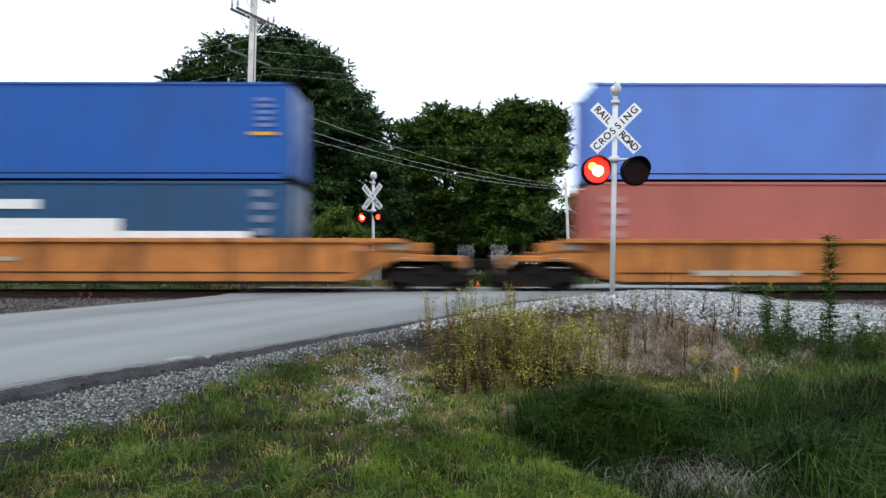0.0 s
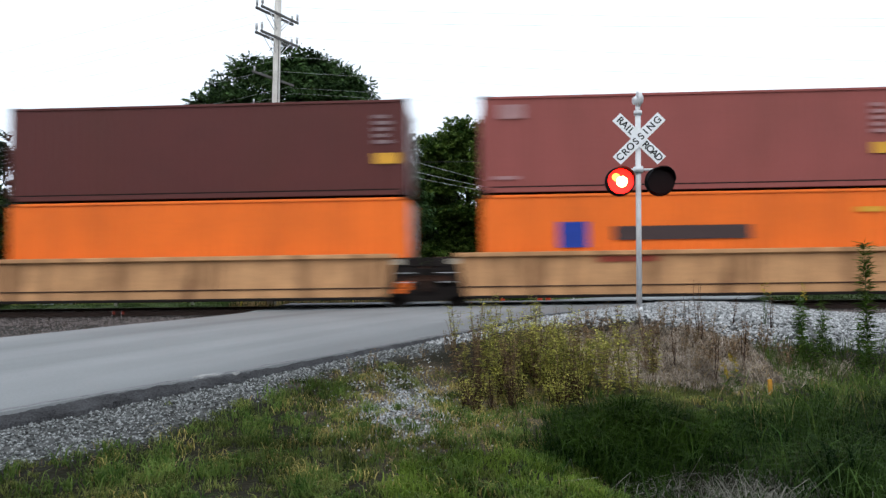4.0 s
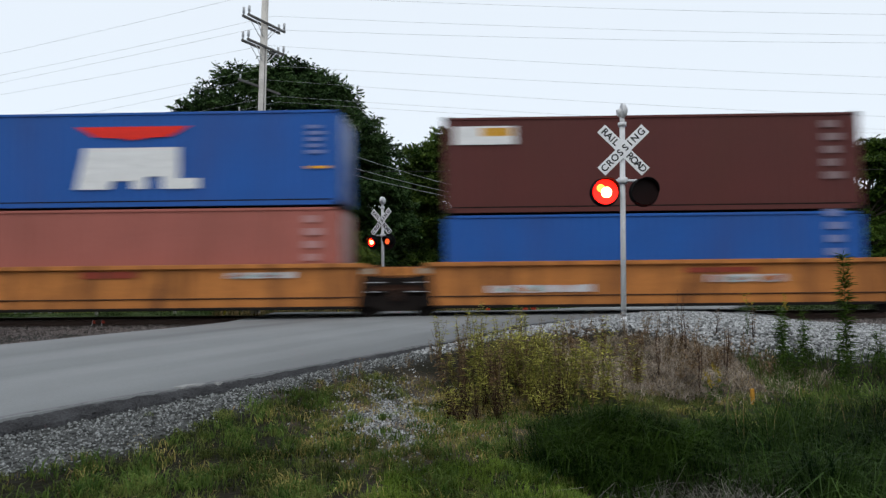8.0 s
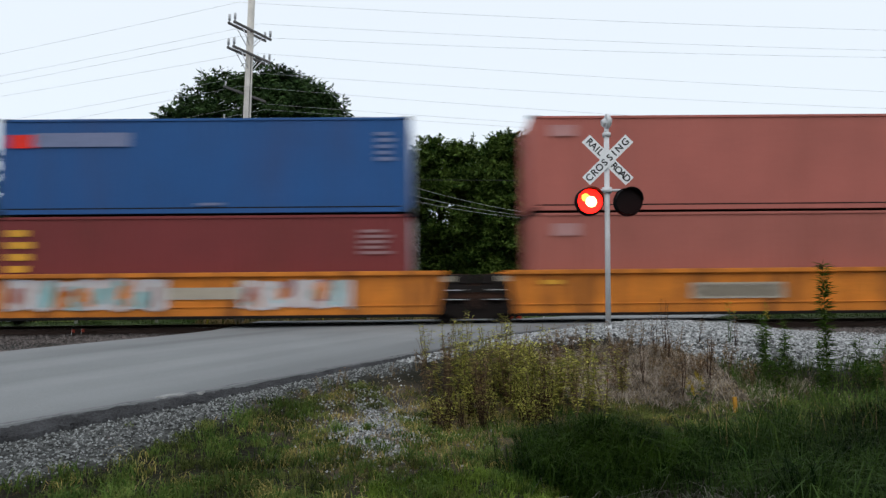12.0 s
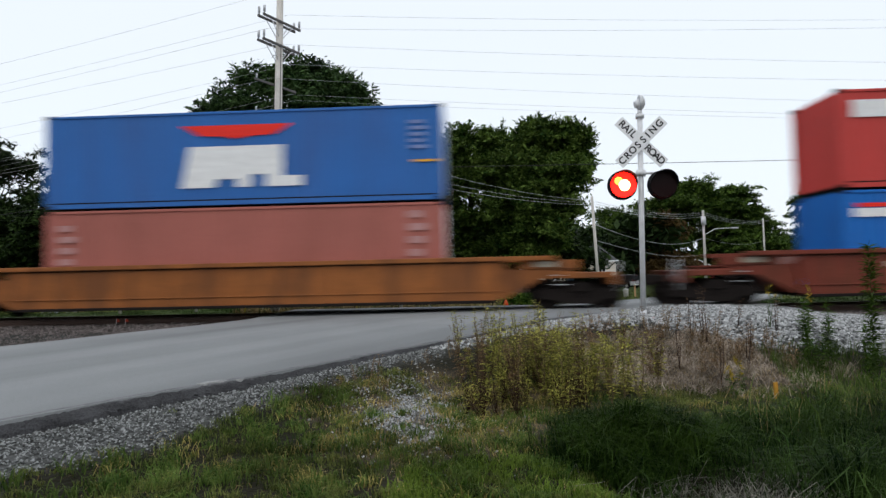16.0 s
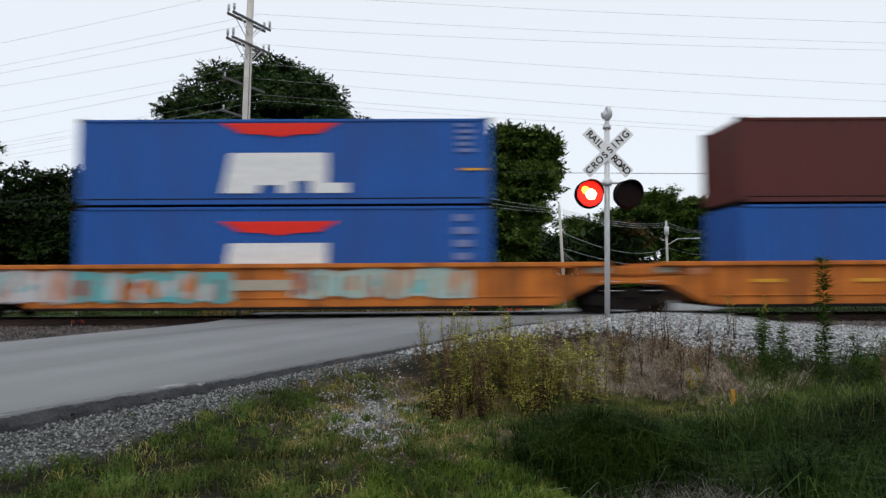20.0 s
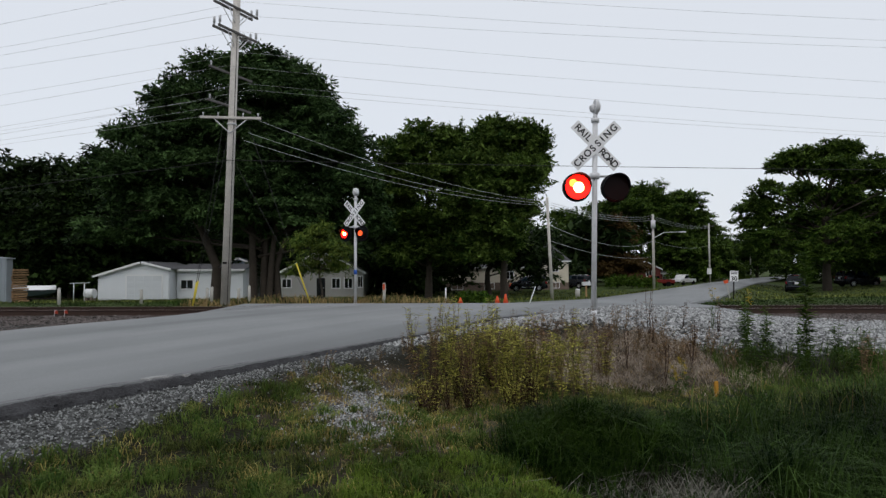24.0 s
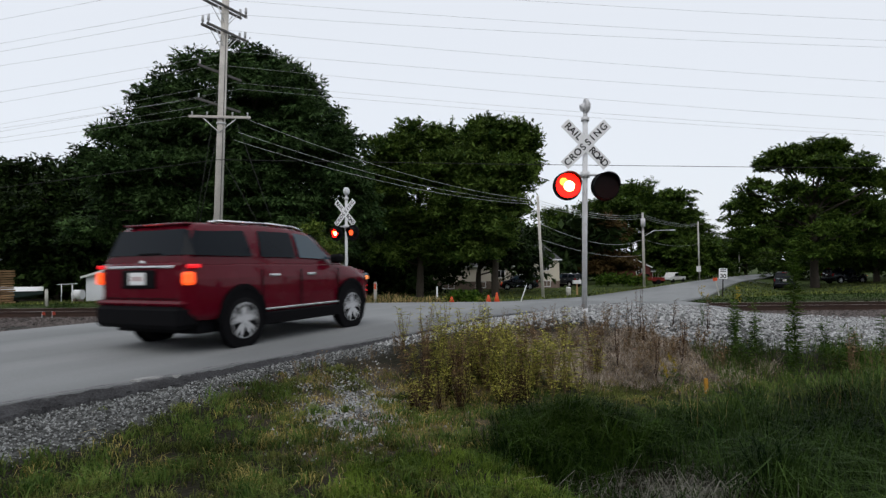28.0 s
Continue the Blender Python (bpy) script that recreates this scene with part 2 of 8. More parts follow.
def road_l(y):
    return np.interp(y, [p[1] for p in ROAD_L], [p[0] for p in ROAD_L])


def wob(x, y, s, seed=0.0):
    """Smooth unevenness, about -1 to 1."""
    return (np.sin(x * 1.7 * s + 1.3 + seed) * np.cos(y * 1.3 * s + seed * 2) + 0.6 * np.sin(x * 3.9 * s + y * 2.7 * s + seed) + 0.4 * np.sin(y * 5.3 * s - x * 4.1 * s + 2 * seed)) / 2


def land(x, y):
    """Height of the ground; the rail tops lie close to zero."""
    x, y = np.asarray(x, float), np.asarray(y, float)
    rz = lerp(ROAD_Z, y)
    dr = (x - road_r(y)) * 0.87
    dl = (road_l(y) - x) * 0.87
    dt = y - track_y(x)
    # near side
    low = -0.46 - 0.1 * smooth(0.5, 3.0, x) + 0.03 * wob(x, y, 1.0)
    low = low + 0.1 * np.exp(-((x - 0.6) ** 2 / 1.2 + (y - 8.6) ** 2 / 3))
    low = low - 0.25 * np.exp(-((x - 1.35) ** 2 / 0.6 + (y - 4.7) ** 2 / 0.5))
    bank = smooth(-11.0, -6.6, dt)
    near = low + (0.13 - low) * bank * np.exp(-((x - 3.6) / 4.2) ** 4) + (-0.22 - low) * bank * (1 - np.exp(-((x - 3.6) / 4.2) ** 4))
    sh = np.where(dr > 0, 1 - smooth(0.0, 1.9, dr), 1.0)
    shl = np.where(dl > 0, 1 - smooth(0.0, 2.5, dl), 1.0)
    near = near + (rz - 0.06 - 0.07 * smooth(9, 5, y) - near) * np.where(dr > 0, sh, shl)
    # far side
    side = smooth(0, 30, x - road_r(y))
    fl = -0.35 - 1.35 * smooth(24, 58, y) * (1 - side) - 0.35 * smooth(24, 58, y) * side
    sf = np.where(dr > 0, 1 - smooth(0.0, 6, dr), np.where(dl > 0, 1 - smooth(0.0, 6.0, dl), 1.0))
    far = fl + (rz - 0.06 - fl) * sf
    h = np.where(dt < 0, near, far)
    # ballast bed
    bed = np.abs(dt)
    top = track_z(x) - 0.19 + 0.015 * wob(x, y, 5)
    edge = smooth(1.6, 3.4 + 5 * np.maximum(0, np.abs(track_z(x)) - 0.2), bed)
    h = top + (h - top) * edge
    on_road = (dr < 0.1) & (dl < 0.1)
    h = np.where(on_road, np.minimum(h, rz - 0.1), h)
    h = np.where(on_road & (bed < 2.4), np.minimum(rz - 0.14, track_z(x) - 0.2), h)
    return h


def ground_at(x, y):
    return float(land(x, y))


def spread(a, b, fine0, fine1, step):
    """Grid lines, fine in the middle and ever wider towards the horizon."""
    v = list(np.arange(fine0, fine1 + 1e-6, step))
    s, x = step, fine1
    while x < b:
        s *= 1.18
        x += s
        v.append(x)
    s, x = step, fine0
    while x > a:
        s *= 1.18
        x -= s
        v.insert(0, x)
    return np.array(v)


def build_ground():
    xs, ys = spread(-1600, 1600, -12, 14, 0.16), spread(-300, 2600, 0.5, 24, 0.16)
    gx, gy = np.meshgrid(xs, ys)
    gz = land(gx, gy)
    nx, ny = len(xs), len(ys)
    v = np.stack([gx.ravel(), gy.ravel(), gz.ravel()], 1)
    i = np.arange(nx * ny).reshape(ny, nx)
    f = np.stack([i[:-1, :-1].ravel(), i[:-1, 1:].ravel(), i[1:, 1:].ravel(), i[1:, :-1].ravel()], 1)
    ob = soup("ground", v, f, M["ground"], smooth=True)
    x, y = gx.ravel(), gy.ravel()
    gravel, dry = gravel_amount(x, y), dry_amount(x, y)
    old = smooth(3.6, 2.6, np.abs(y - track_y(x)) - 2.6 * smooth(6, 13, x) * (y < track_y(x)))
    at = ob.data.color_attributes.new("cover", 'FLOAT_COLOR', 'POINT')
    at.data.foreach_set("color", np.stack([gravel, dry, old, smooth(21, 27, y)], 1).astype(np.float32).ravel())
    tagged(ob, "uneven verge of grass, bare earth and grey gravel", "ground", kind="structure")


def gravel_amount(x, y):
    """0 to 1: where loose stone covers the earth."""
    dr, dl = (x - road_r(y)) * 0.87, (road_l(y) - x) * 0.87
    dt = y - track_y(x)
    w = wob(x, y, 2.2)
    g = np.where(dr > -0.3, 1 - smooth(0.3, 0.7, dr + 0.2 * w - 0.6 * smooth(7.4, 4.6, y)), 0.0)
    g = np.maximum(g, np.where(dl > -0.3, 1 - smooth(0.3, 1.0, dl), 0))
    patch = np.exp(-(((x + 0.95 + 0.15 * (y - 7)) / 0.55) ** 2 + ((y - 6.6) / 1.2) ** 2)) + 0.32 * w
    g = np.maximum(g, 0.85 * smooth(0.3, 0.95, patch + 0.2 * wob(x, y, 6.0, 4.0)))
    mound = smooth(-8.0, -6.9, dt + 0.5 * w + 1.5 * smooth(2.8, 4.8, x)) * (dt < 0) * smooth(-0.4, 0.6, x - road_r(y))
    g = np.maximum(g, mound)
    bed = 1 - smooth(2.6, 3.3, np.abs(dt) + 0.2 * w)
    g = np.maximum(g, bed)
    g = np.maximum(g, (dt < 0) * (dt > -6) * smooth(0, 0.5, dl) * (0.6 + 0.4 * w))
    return np.clip(g, 0, 1)


def dry_amount(x, y):
    w = wob(x, y, 1.3, 2.0)
    d = smooth(0.3, 1.15, np.exp(-(((x - 2.6) / 2.3) ** 2 + ((y - 9.3) / 1.5) ** 2)) * 1.3 + 0.3 * w + 0.2 * wob(x, y, 4.0, 1.0))
    d2 = smooth(0.3, 0.9, np.exp(-(((x + 0.35) / 1.6) ** 2 + ((y - 6.7) / 1.7) ** 2)) + 0.3 * w)
    return np.clip(np.maximum(d, d2 * 0.8), 0, 1)


def ground_material():
    m = bpy.data.materials.new("earth_and_gravel_with_gap_shade")
    m.use_nodes = True
    n, l = m.node_tree.nodes, m.node_tree.links
    b = n["Principled BSDF"]
    b.inputs["Roughness"].default_value = 0.95
    b.inputs["Specular IOR Level"].default_value = 0.15
    at = n.new("ShaderNodeVertexColor")
    at.layer_name = "cover"
    se = n.new("ShaderNodeSeparateColor")
    l.new(at.outputs[0], se.inputs[0])
    co = n.new("ShaderNodeTexCoord")

    def tex(scale, detail=4):
        t = n.new("ShaderNodeTexNoise")
        t.inputs["Scale"].default_value, t.inputs["Detail"].default_value = scale, detail
        l.new(co.outputs["Object"], t.inputs["Vector"])
        return t.outputs["Fac"]

    def mix(fac, a, c):
        x = n.new("ShaderNodeMix")
        x.data_type = 'RGBA'
        for k, s in (("Factor", fac), ("A", a), ("B", c)):
            if isinstance(s, tuple):
                x.inputs[k].default_value = (*s, 1)
            else:
                l.new(s, x.inputs[k])
        return x.outputs["Result"]
    big, fine = tex(0.9, 6), tex(28)
    vo = n.new("ShaderNodeTexVoronoi")
    vo.inputs["Scale"].default_value = 22
    l.new(co.outputs["Object"], vo.inputs["Vector"])
    vs = n.new("ShaderNodeSeparateColor")
    l.new(vo.outputs["Color"], vs.inputs[0])
    # earth is near black: shade between blades is put into its colour
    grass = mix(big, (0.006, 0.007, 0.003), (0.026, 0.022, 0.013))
    grass = mix(at.outputs["Alpha"], grass, mix(big, (0.028, 0.05, 0.012), (0.06, 0.08, 0.02)))
    dry = mix(fine, (0.08, 0.06, 0.042), (0.22, 0.17, 0.125))
    # dark end deepened to paint in the shade between stones
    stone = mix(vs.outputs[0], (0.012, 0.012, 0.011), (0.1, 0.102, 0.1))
    old = mix(vs.outputs[0], (0.02, 0.017, 0.015), (0.09, 0.075, 0.07))
    c = mix(se.outputs[1], grass, dry)
    c = mix(se.outputs[0], c, mix(se.outputs[2], stone, old))
    l.new(c, b.inputs["Base Color"])
    bp = n.new("ShaderNodeBump")
    bp.inputs["Strength"].default_value, bp.inputs["Distance"].default_value = 0.7, 0.03
    l.new(vo.outputs["Distance"], bp.inputs["Height"])
    l.new(bp.outputs[0], b.inputs["Normal"])
    return m


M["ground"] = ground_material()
build_ground()


def strip(name, ys, left, right, lift, depth, material, label, cross=8, crown=0.0, uneven=0.0, fall=0.0):
    """A paved strip between two edge lines, with a rounded drop at both edges."""
    v, f = [], []
    cols = cross + 3
    for y in ys:
        a, b = left(y), right(y)
        z = float(lerp(ROAD_Z, y)) + lift
        for k in range(cols):
            s = min(max((k - 1) / cross, 0), 1)
            x = a + (b - a) * s
            zz = z - fall * max(0.0, (s - 0.2) / 0.8) ** 1.5 + crown * (1 - (2 * s - 1) ** 2) + uneven * float(wob(x, y, 0.5))
            if k in (0, cols - 1):
                zz -= depth
                x += -0.06 if k == 0 else 0.06
            v.append((float(x), float(y), zz))
    n = len(ys)
    for j in range(n - 1):
        for k in range(cols - 1):
            q = j * cols + k
            f.append((q, q + 1, q + 1 + cols, q + cols))
    ob = soup(name, v, f, material, smooth=False)
    return tagged(ob, label, "road", kind="structure")


def edge_material():
    """Older dark asphalt that crumbles out from under the pale lane."""
    m = mat("dark_asphalt_edge", (0.05, 0.05, 0.053), 0.95, var=0.7, scale=3, fine=55, bump=0.9, spec=0.1, bump_dist=0.03)
    n, l = m.node_tree.nodes, m.node_tree.links
    b = n["Principled BSDF"]
    dark = b.inputs["Base Color"].links[0].from_socket
    at = n.new("ShaderNodeVertexColor")
    at.layer_name = "across"
    co = n.new("ShaderNodeTexCoord")
    no = n.new("ShaderNodeTexNoise")
    no.inputs["Scale"].default_value, no.inputs["Detail"].default_value, no.inputs["Roughness"].default_value = 3.5, 8, 0.7
    l.new(co.outputs["Object"], no.inputs["Vector"])
    ad = n.new("ShaderNodeMath")
    ad.operation = 'ADD'
    l.new(at.outputs[0], ad.inputs[0])
    l.new(no.outputs["Fac"], ad.inputs[1])
    mr = n.new("ShaderNodeMapRange")
    mr.inputs["From Min"].default_value, mr.inputs["From Max"].default_value = 0.72, 1.02
    l.new(ad.outputs[0], mr.inputs["Value"])
    mx = n.new("ShaderNodeMix")
    mx.data_type = 'RGBA'
    mx.inputs["A"].default_value = (0.19, 0.189, 0.197, 1)
    l.new(mr.outputs[0], mx.inputs["Factor"])
    l.new(dark, mx.inputs["B"])
    l.new(mx.outputs["Result"], b.inputs["Base Color"])
    return m


def build_road():
    ys = np.concatenate([np.arange(-40, 0, 2.0), np.arange(0, 25, 0.25), np.arange(25, 120, 2.0), np.arange(120, 540, 20)])
    chew = lambda y, k: 0.5 * math.sin(y * 2.3 + k) + 0.35 * math.sin(y * 5.7 + 2 * k) + 0.3 * math.sin(y * 13.1 + 3 * k) + 0.25 * math.sin(y * 29.0 + k) + 0.2 * math.sin(y * 61.0)
    jag = lambda y: float(road_r(y)) + 0.13 + 0.035 * chew(y, 0.4)
    seam = lambda y: float(road_r(y)) - 0.16 - 0.04 * chew(y, 2.0)
    strip("road", ys, lambda y: float(road_l(y)), lambda y: float(road_r(y)) - 0.02, 0.0, 0.16, M["asphalt"], "pale worn asphalt lane rising to a level crossing", cross=14, crown=0.02, uneven=0.006)
    ye = np.arange(-6, 16.6, 0.035)
    ob = strip("road_edge", ye, seam, jag, 0.006, 0.13, M["asphalt_edge"], "dark crumbling asphalt along the road edge", cross=9, fall=0.1, uneven=0.006)
    cols = 12
    v = np.zeros(len(ob.data.vertices) * 3)
    ob.data.vertices.foreach_get("co", v)
    v = v.reshape(-1, 3)
    k = np.arange(len(v)) % cols
    rng = np.random.default_rng(31)
    # a broken lip: small steps and lumps towards the outer edge
    v[:, 2] += np.where((k > 2) & (k < cols - 1), rng.normal(0, 0.007, len(v)) * (k / cols), 0) + np.where(k == 1, -0.016, 0)
    v[:, 0] += np.where(k >= cols - 2, np.repeat(rng.normal(0, 0.022, len(v) // cols), cols), 0)
    ob.data.vertices.foreach_set("co", v.ravel())
    a = np.clip((k - 1) / (cols - 3), 0, 1)
    at = ob.data.color_attributes.new("across", 'FLOAT_COLOR', 'POINT')
    at.data.foreach_set("color", np.stack([a, a, a, np.ones(len(a))], 1).astype(np.float32).ravel())


M["asphalt_edge"] = edge_material()
build_road()


# ---- railway track ----
def rail_profile():
    half = [(0.076, -0.18), (0.076, -0.168), (0.012, -0.15), (0.01, -0.045), (0.037, -0.036), (0.037, -0.006), (0.03, 0.0)]
    return [(x, z) for x, z in half] + [(-x, z) for x, z in half[::-1]]


def build_track():
    tr = thing("railway_track", TRACK, "single railway track with rusty rails on dark wooden ties", "railway track", kind="structure")
    for s in (-1, 1):
        bm = bmesh.new()
        prof = rail_profile()
        vs = [[bm.verts.new((x, s * 0.755 + px, pz)) for px, pz in prof] for x in (-560, 640)]
        n = len(prof)
        for i in range(n):
            fc = bm.faces.new((vs[0][i], vs[1][i], vs[1][(i + 1) % n], vs[0][(i + 1) % n]))
            fc.material_index = 1 if i == n // 2 - 1 else 0
        bmesh.ops.recalc_face_normals(bm, faces=bm.faces[:])
        part("rail", bm, [M["rail"], M["rail_top"]], tr)
    tie = mesh_of("tie", box(bmesh.new(), -0.115, 0.115, -1.3, 1.3, -0.36, -0.17, bev=0.012), M["tie"])
    plate = mesh_of("tie_plate", box(bmesh.new(), -0.1, 0.1, -0.17, 0.17, -0.17, -0.155), M["rail"])
    rnd = random.Random(4)
    for k in range(-48, 53):
        x = k * 0.52
        if -7.2 < x < 8.6:
            continue
        t = piece("tie", tie, tr, pose(x, rnd.uniform(-0.04, 0.04), rnd.uniform(-0.01, 0.01), 0, 0, rnd.uniform(-1, 1)))
        for s in (-1, 1):
            piece("tie_plate", plate, t, pose(0, s * 0.755, 0.001))
    v, f = [], []
    for k in list(range(-1070, -48)) + list(range(53, 1220)):
        x = k * 0.52
        b = len(v)
        v += [(x + a, c, d) for d in (-0.36, -0.17) for c in (-1.3, 1.3) for a in (-0.115, 0.115)]
        f += [tuple(b + i for i in q) for q in ((4, 5, 7, 6), (0, 1, 5, 4), (2, 6, 7, 3), (0, 4, 6, 2), (1, 3, 7, 5))]
    tagged(soup("distant_ties", v, f, M["tie"], tr), kind="stuff")
    # asphalt crossing panels between and beside the rails
    for a, b in ((-2.3, -0.84), (-0.66, 0.66), (0.84, 2.3)):
        part("crossing_panel", boxes((-6.9, 8.5, a, b, -0.2, 0.004), bev=0.01), M["asphalt"], tr)
    return tr


build_track()

# ---- the train: double-stacked containers in well cars, moving to the camera's right ----
SPEED = 21.25
TRAIN_PAINT = {
    # the palest blue has the sky's oblique reflection mixed into the paint
    "blue": (0.02, 0.1, 0.37), "blue_mid": (0.03, 0.132, 0.4), "blue_sky_sheen": (0.12, 0.22, 0.6), "blue_pale": (0.045, 0.165, 0.36), "blue_bright": (0.012, 0.135, 0.47), "slate": (0.025, 0.08, 0.17), "navy": (0.022, 0.09, 0.26),
    "red": (0.28, 0.078, 0.068), "red_faded": (0.37, 0.122, 0.098), "pink": (0.42, 0.13, 0.105), "maroon": (0.19, 0.038, 0.038), "brown": (0.1, 0.028, 0.025), "tomato": (0.5, 0.055, 0.048), "tan_red": (0.42, 0.14, 0.09), "orange_box": (0.85, 0.17, 0.02),
    "w_yellow": (0.48, 0.18, 0.046), "w_tan": (0.54, 0.29, 0.135), "w_orange": (0.62, 0.2, 0.025), "w_rust": (0.27, 0.092, 0.024), "w_maroon": (0.16, 0.034, 0.02), "w_orange2": (0.55, 0.165, 0.028),
    "logo_red": (0.75, 0.03, 0.018), "logo_white": (0.75, 0.75, 0.75), "logo_cream": (0.68, 0.58, 0.38), "mark": (0.5, 0.4, 0.4), "mark_gold": (0.66, 0.34, 0.04), "mark_blue": (0.02, 0.05, 0.3), "mark_dark": (0.06, 0.04, 0.04),
    "graf_white": (0.55, 0.55, 0.57), "graf_teal": (0.1, 0.42, 0.45), "graf_mint": (0.35, 0.5, 0.47), "w_stencil": (0.4, 0.35, 0.28), "w_red": (0.3, 0.05, 0.03)}
for key, c in TRAIN_PAINT.items():
    c = tuple(0.96 * q for q in c)
    flat = key.startswith(("logo", "mark", "graf", "w_stencil"))
    graf = key.startswith("graf")
    M[key] = mat("paint_" + key, c, 0.55 if not flat else 0.6, var=0.28 if key.startswith("w_") and not flat else 0.12 if not flat else 0.18, scale=1.8 if key.startswith("w_") and not flat else 0.7 if not flat else 5, fine=18, bump=0.05,
                 dirt=(0.36, 0.11, 0.03) if graf else None if flat else (0.085, 0.034, 0.016), dirt_amount=0.95 if graf else 0.9 if key.startswith("w_") else 0.16)
M["joint"] = mat("rusty_joint_steel", (0.04, 0.02, 0.014), 0.85, var=0.5, scale=5, fine=30, bump=0.3, dirt=(0.09, 0.035, 0.015), dirt_amount=0.6)
MESHES = {}


def shared(key, name, build, material):
    if key not in MESHES:
        MESHES[key] = mesh_of(name, build(), material)
    return MESHES[key]


def corrugated(length, h, depth=0.036, pitch=0.278):
    """A container's side wall: folded steel sheet between its rails, facing -y."""
    bm = bmesh.new()
    n = int((length - 0.36) / pitch)
    x = -n * pitch / 2
    prof = []
    for k in range(n):
        prof += [(x, 0), (x + 0.072, 0), (x + 0.14, depth), (x + 0.21, depth)]
        x += pitch
    prof += [(x, 0), (x + 0.072, 0)]
    prof = [(-length / 2 + 0.1, 0)] + prof + [(length / 2 - 0.1, 0)]
    lo = [bm.verts.new((a, b, 0.15)) for a, b in prof]
    hi = [bm.verts.new((a, b, h - 0.1)) for a, b in prof]
    for i in range(len(prof) - 1):
        bm.faces.new((lo[i], lo[i + 1], hi[i + 1], hi[i]))
    return bm


def container(color, length=12.19, h=2.9, label="", marks=(), faded=None):
    """One freight container, its centre over the origin of its thing, floor at 0."""
    c = thing("shipping_container", Matrix(), label, "container", "containers on the train")
    W, L2 = 1.219, length / 2
    m = M[color]
    key = (color, length, h)
    side = shared(key + ("s",), "side_wall", lambda: corrugated(length, h), m)
    piece("side_wall", side, c, pose(0, -W + 0.022, 0))
    piece("side_wall", side, c, pose(0, W - 0.022, 0, 0, 0, 180))
    for s in (-1, 1):
        for t in (-1, 1):
            post = shared(key + ("p",), "corner_post", lambda: boxes((-0.08, 0.08, -0.08, 0.08, 0.118, h - 0.118), bev=0.015), m)
            o = piece("corner_post", post, c, pose(s * (L2 - 0.08), t * (W - 0.08), 0))
            cast = shared(("cast",), "corner_casting", lambda: boxes((-0.089, 0.089, -0.081, 0.081, 0, 0.118), bev=0.012), M["steel"])
            piece("corner_casting", cast, o, pose(0, 0, 0))
            piece("corner_casting", cast, o, pose(0, 0, h - 0.118))
    for t in (-1, 1):
        piece("bottom_rail", shared(key + ("br",), "bottom_rail", lambda: boxes((-L2 + 0.16, L2 - 0.16, -0.04, 0.04, 0.02, 0.16), bev=0.01), m), c, pose(0, t * (W - 0.042), 0))
        # dark strip standing in for the shadow line above the bottom rail
        piece("rail_groove", shared(("gr", length), "rail_groove", lambda: boxes((-L2 + 0.17, L2 - 0.17, -0.012, 0.012, 0.165, 0.2)), M["steel"]), c, pose(0, t * (W - 0.016), 0))
        piece("top_rail", shared(key + ("tr",), "top_rail", lambda: boxes((-L2 + 0.16, L2 - 0.16, -0.03, 0.03, h - 0.11, h - 0.03), bev=0.01), m), c, pose(0, t * (W - 0.032), 0))
    part_mesh = shared(key + ("roof",), "roof", lambda: boxes((-L2 + 0.1, L2 - 0.1, -W + 0.05, W - 0.05, h - 0.06, h - 0.02)), m)
    piece("roof", part_mesh, c)
    piece("floor_frame", shared(("fl", length), "floor_frame", lambda: boxes((-L2 + 0.1, L2 - 0.1, -W + 0.09, W - 0.09, 0.03, 0.15)), M["steel"]), c)

    def front():
        bm = bmesh.new()
        n = 8
        p = 2.2 / n
        prof = []
        for k in range(n):
            y = -1.1 + k * p
            prof += [(y, 0), (y + 0.1, 0), (y + 0.15, 0.04), (y + 0.24, 0.04)]
        prof += [(1.1, 0)]
        lo = [bm.verts.new((b, a, 0.1)) for a, b in prof]
        hi = [bm.verts.new((b, a, h - 0.08)) for a, b in prof]
        for i in range(len(prof) - 1):
            bm.faces.new((lo[i], hi[i], hi[i + 1], lo[i + 1]))
        return bm
    piece("front_wall", shared(key + ("f",), "front_wall", front, m), c, pose(-L2 + 0.03, 0, 0))
    door = shared(key + ("d",), "door", lambda: boxes((-0.03, 0.03, -0.53, 0.53, 0.16, h - 0.14), bev=0.02), m)
    for t in (-1, 1):
        d = piece("door", door, c, pose(L2 - 0.05, t * 0.545, 0))
        for q in (-0.3, 0.12):
            piece("lock_rod", shared((h, "rod"), "lock_rod", lambda: tubes(((0, 0, 0.1), (0, 0, h - 0.1), 0.017), seg=6), M["galv"]), d, pose(0.05, q, 0))
    y = -W - 0.004
    for mk in marks:
        kind, x, z, w, hh, colr = mk
        if colr == "mark":
            colr = "mark_on_" + color
            if colr not in M:
                M[colr] = mat("faded_lettering_" + color, tuple(0.66 * a + 0.34 * b for a, b in zip(TRAIN_PAINT[color], (0.45, 0.4, 0.42))), 0.6, var=0.2, scale=5, bump=0)
        x = x - L2
        if kind == "bar":
            k2 = ("bar", round(w, 2), round(hh, 2), colr)
            piece("marking", shared(k2, "marking", lambda: boxes((0, w, -0.003, 0.003, 0, hh)), M[colr]), c, pose(x, y, z))
        elif kind == "lines":
            n = 5
            for i in range(n):
                ww = w * (0.7 + 0.3 * ((i * 37) % 10) / 10)
                k2 = ("bar", round(ww, 2), round(hh / n * 0.55, 2), colr)
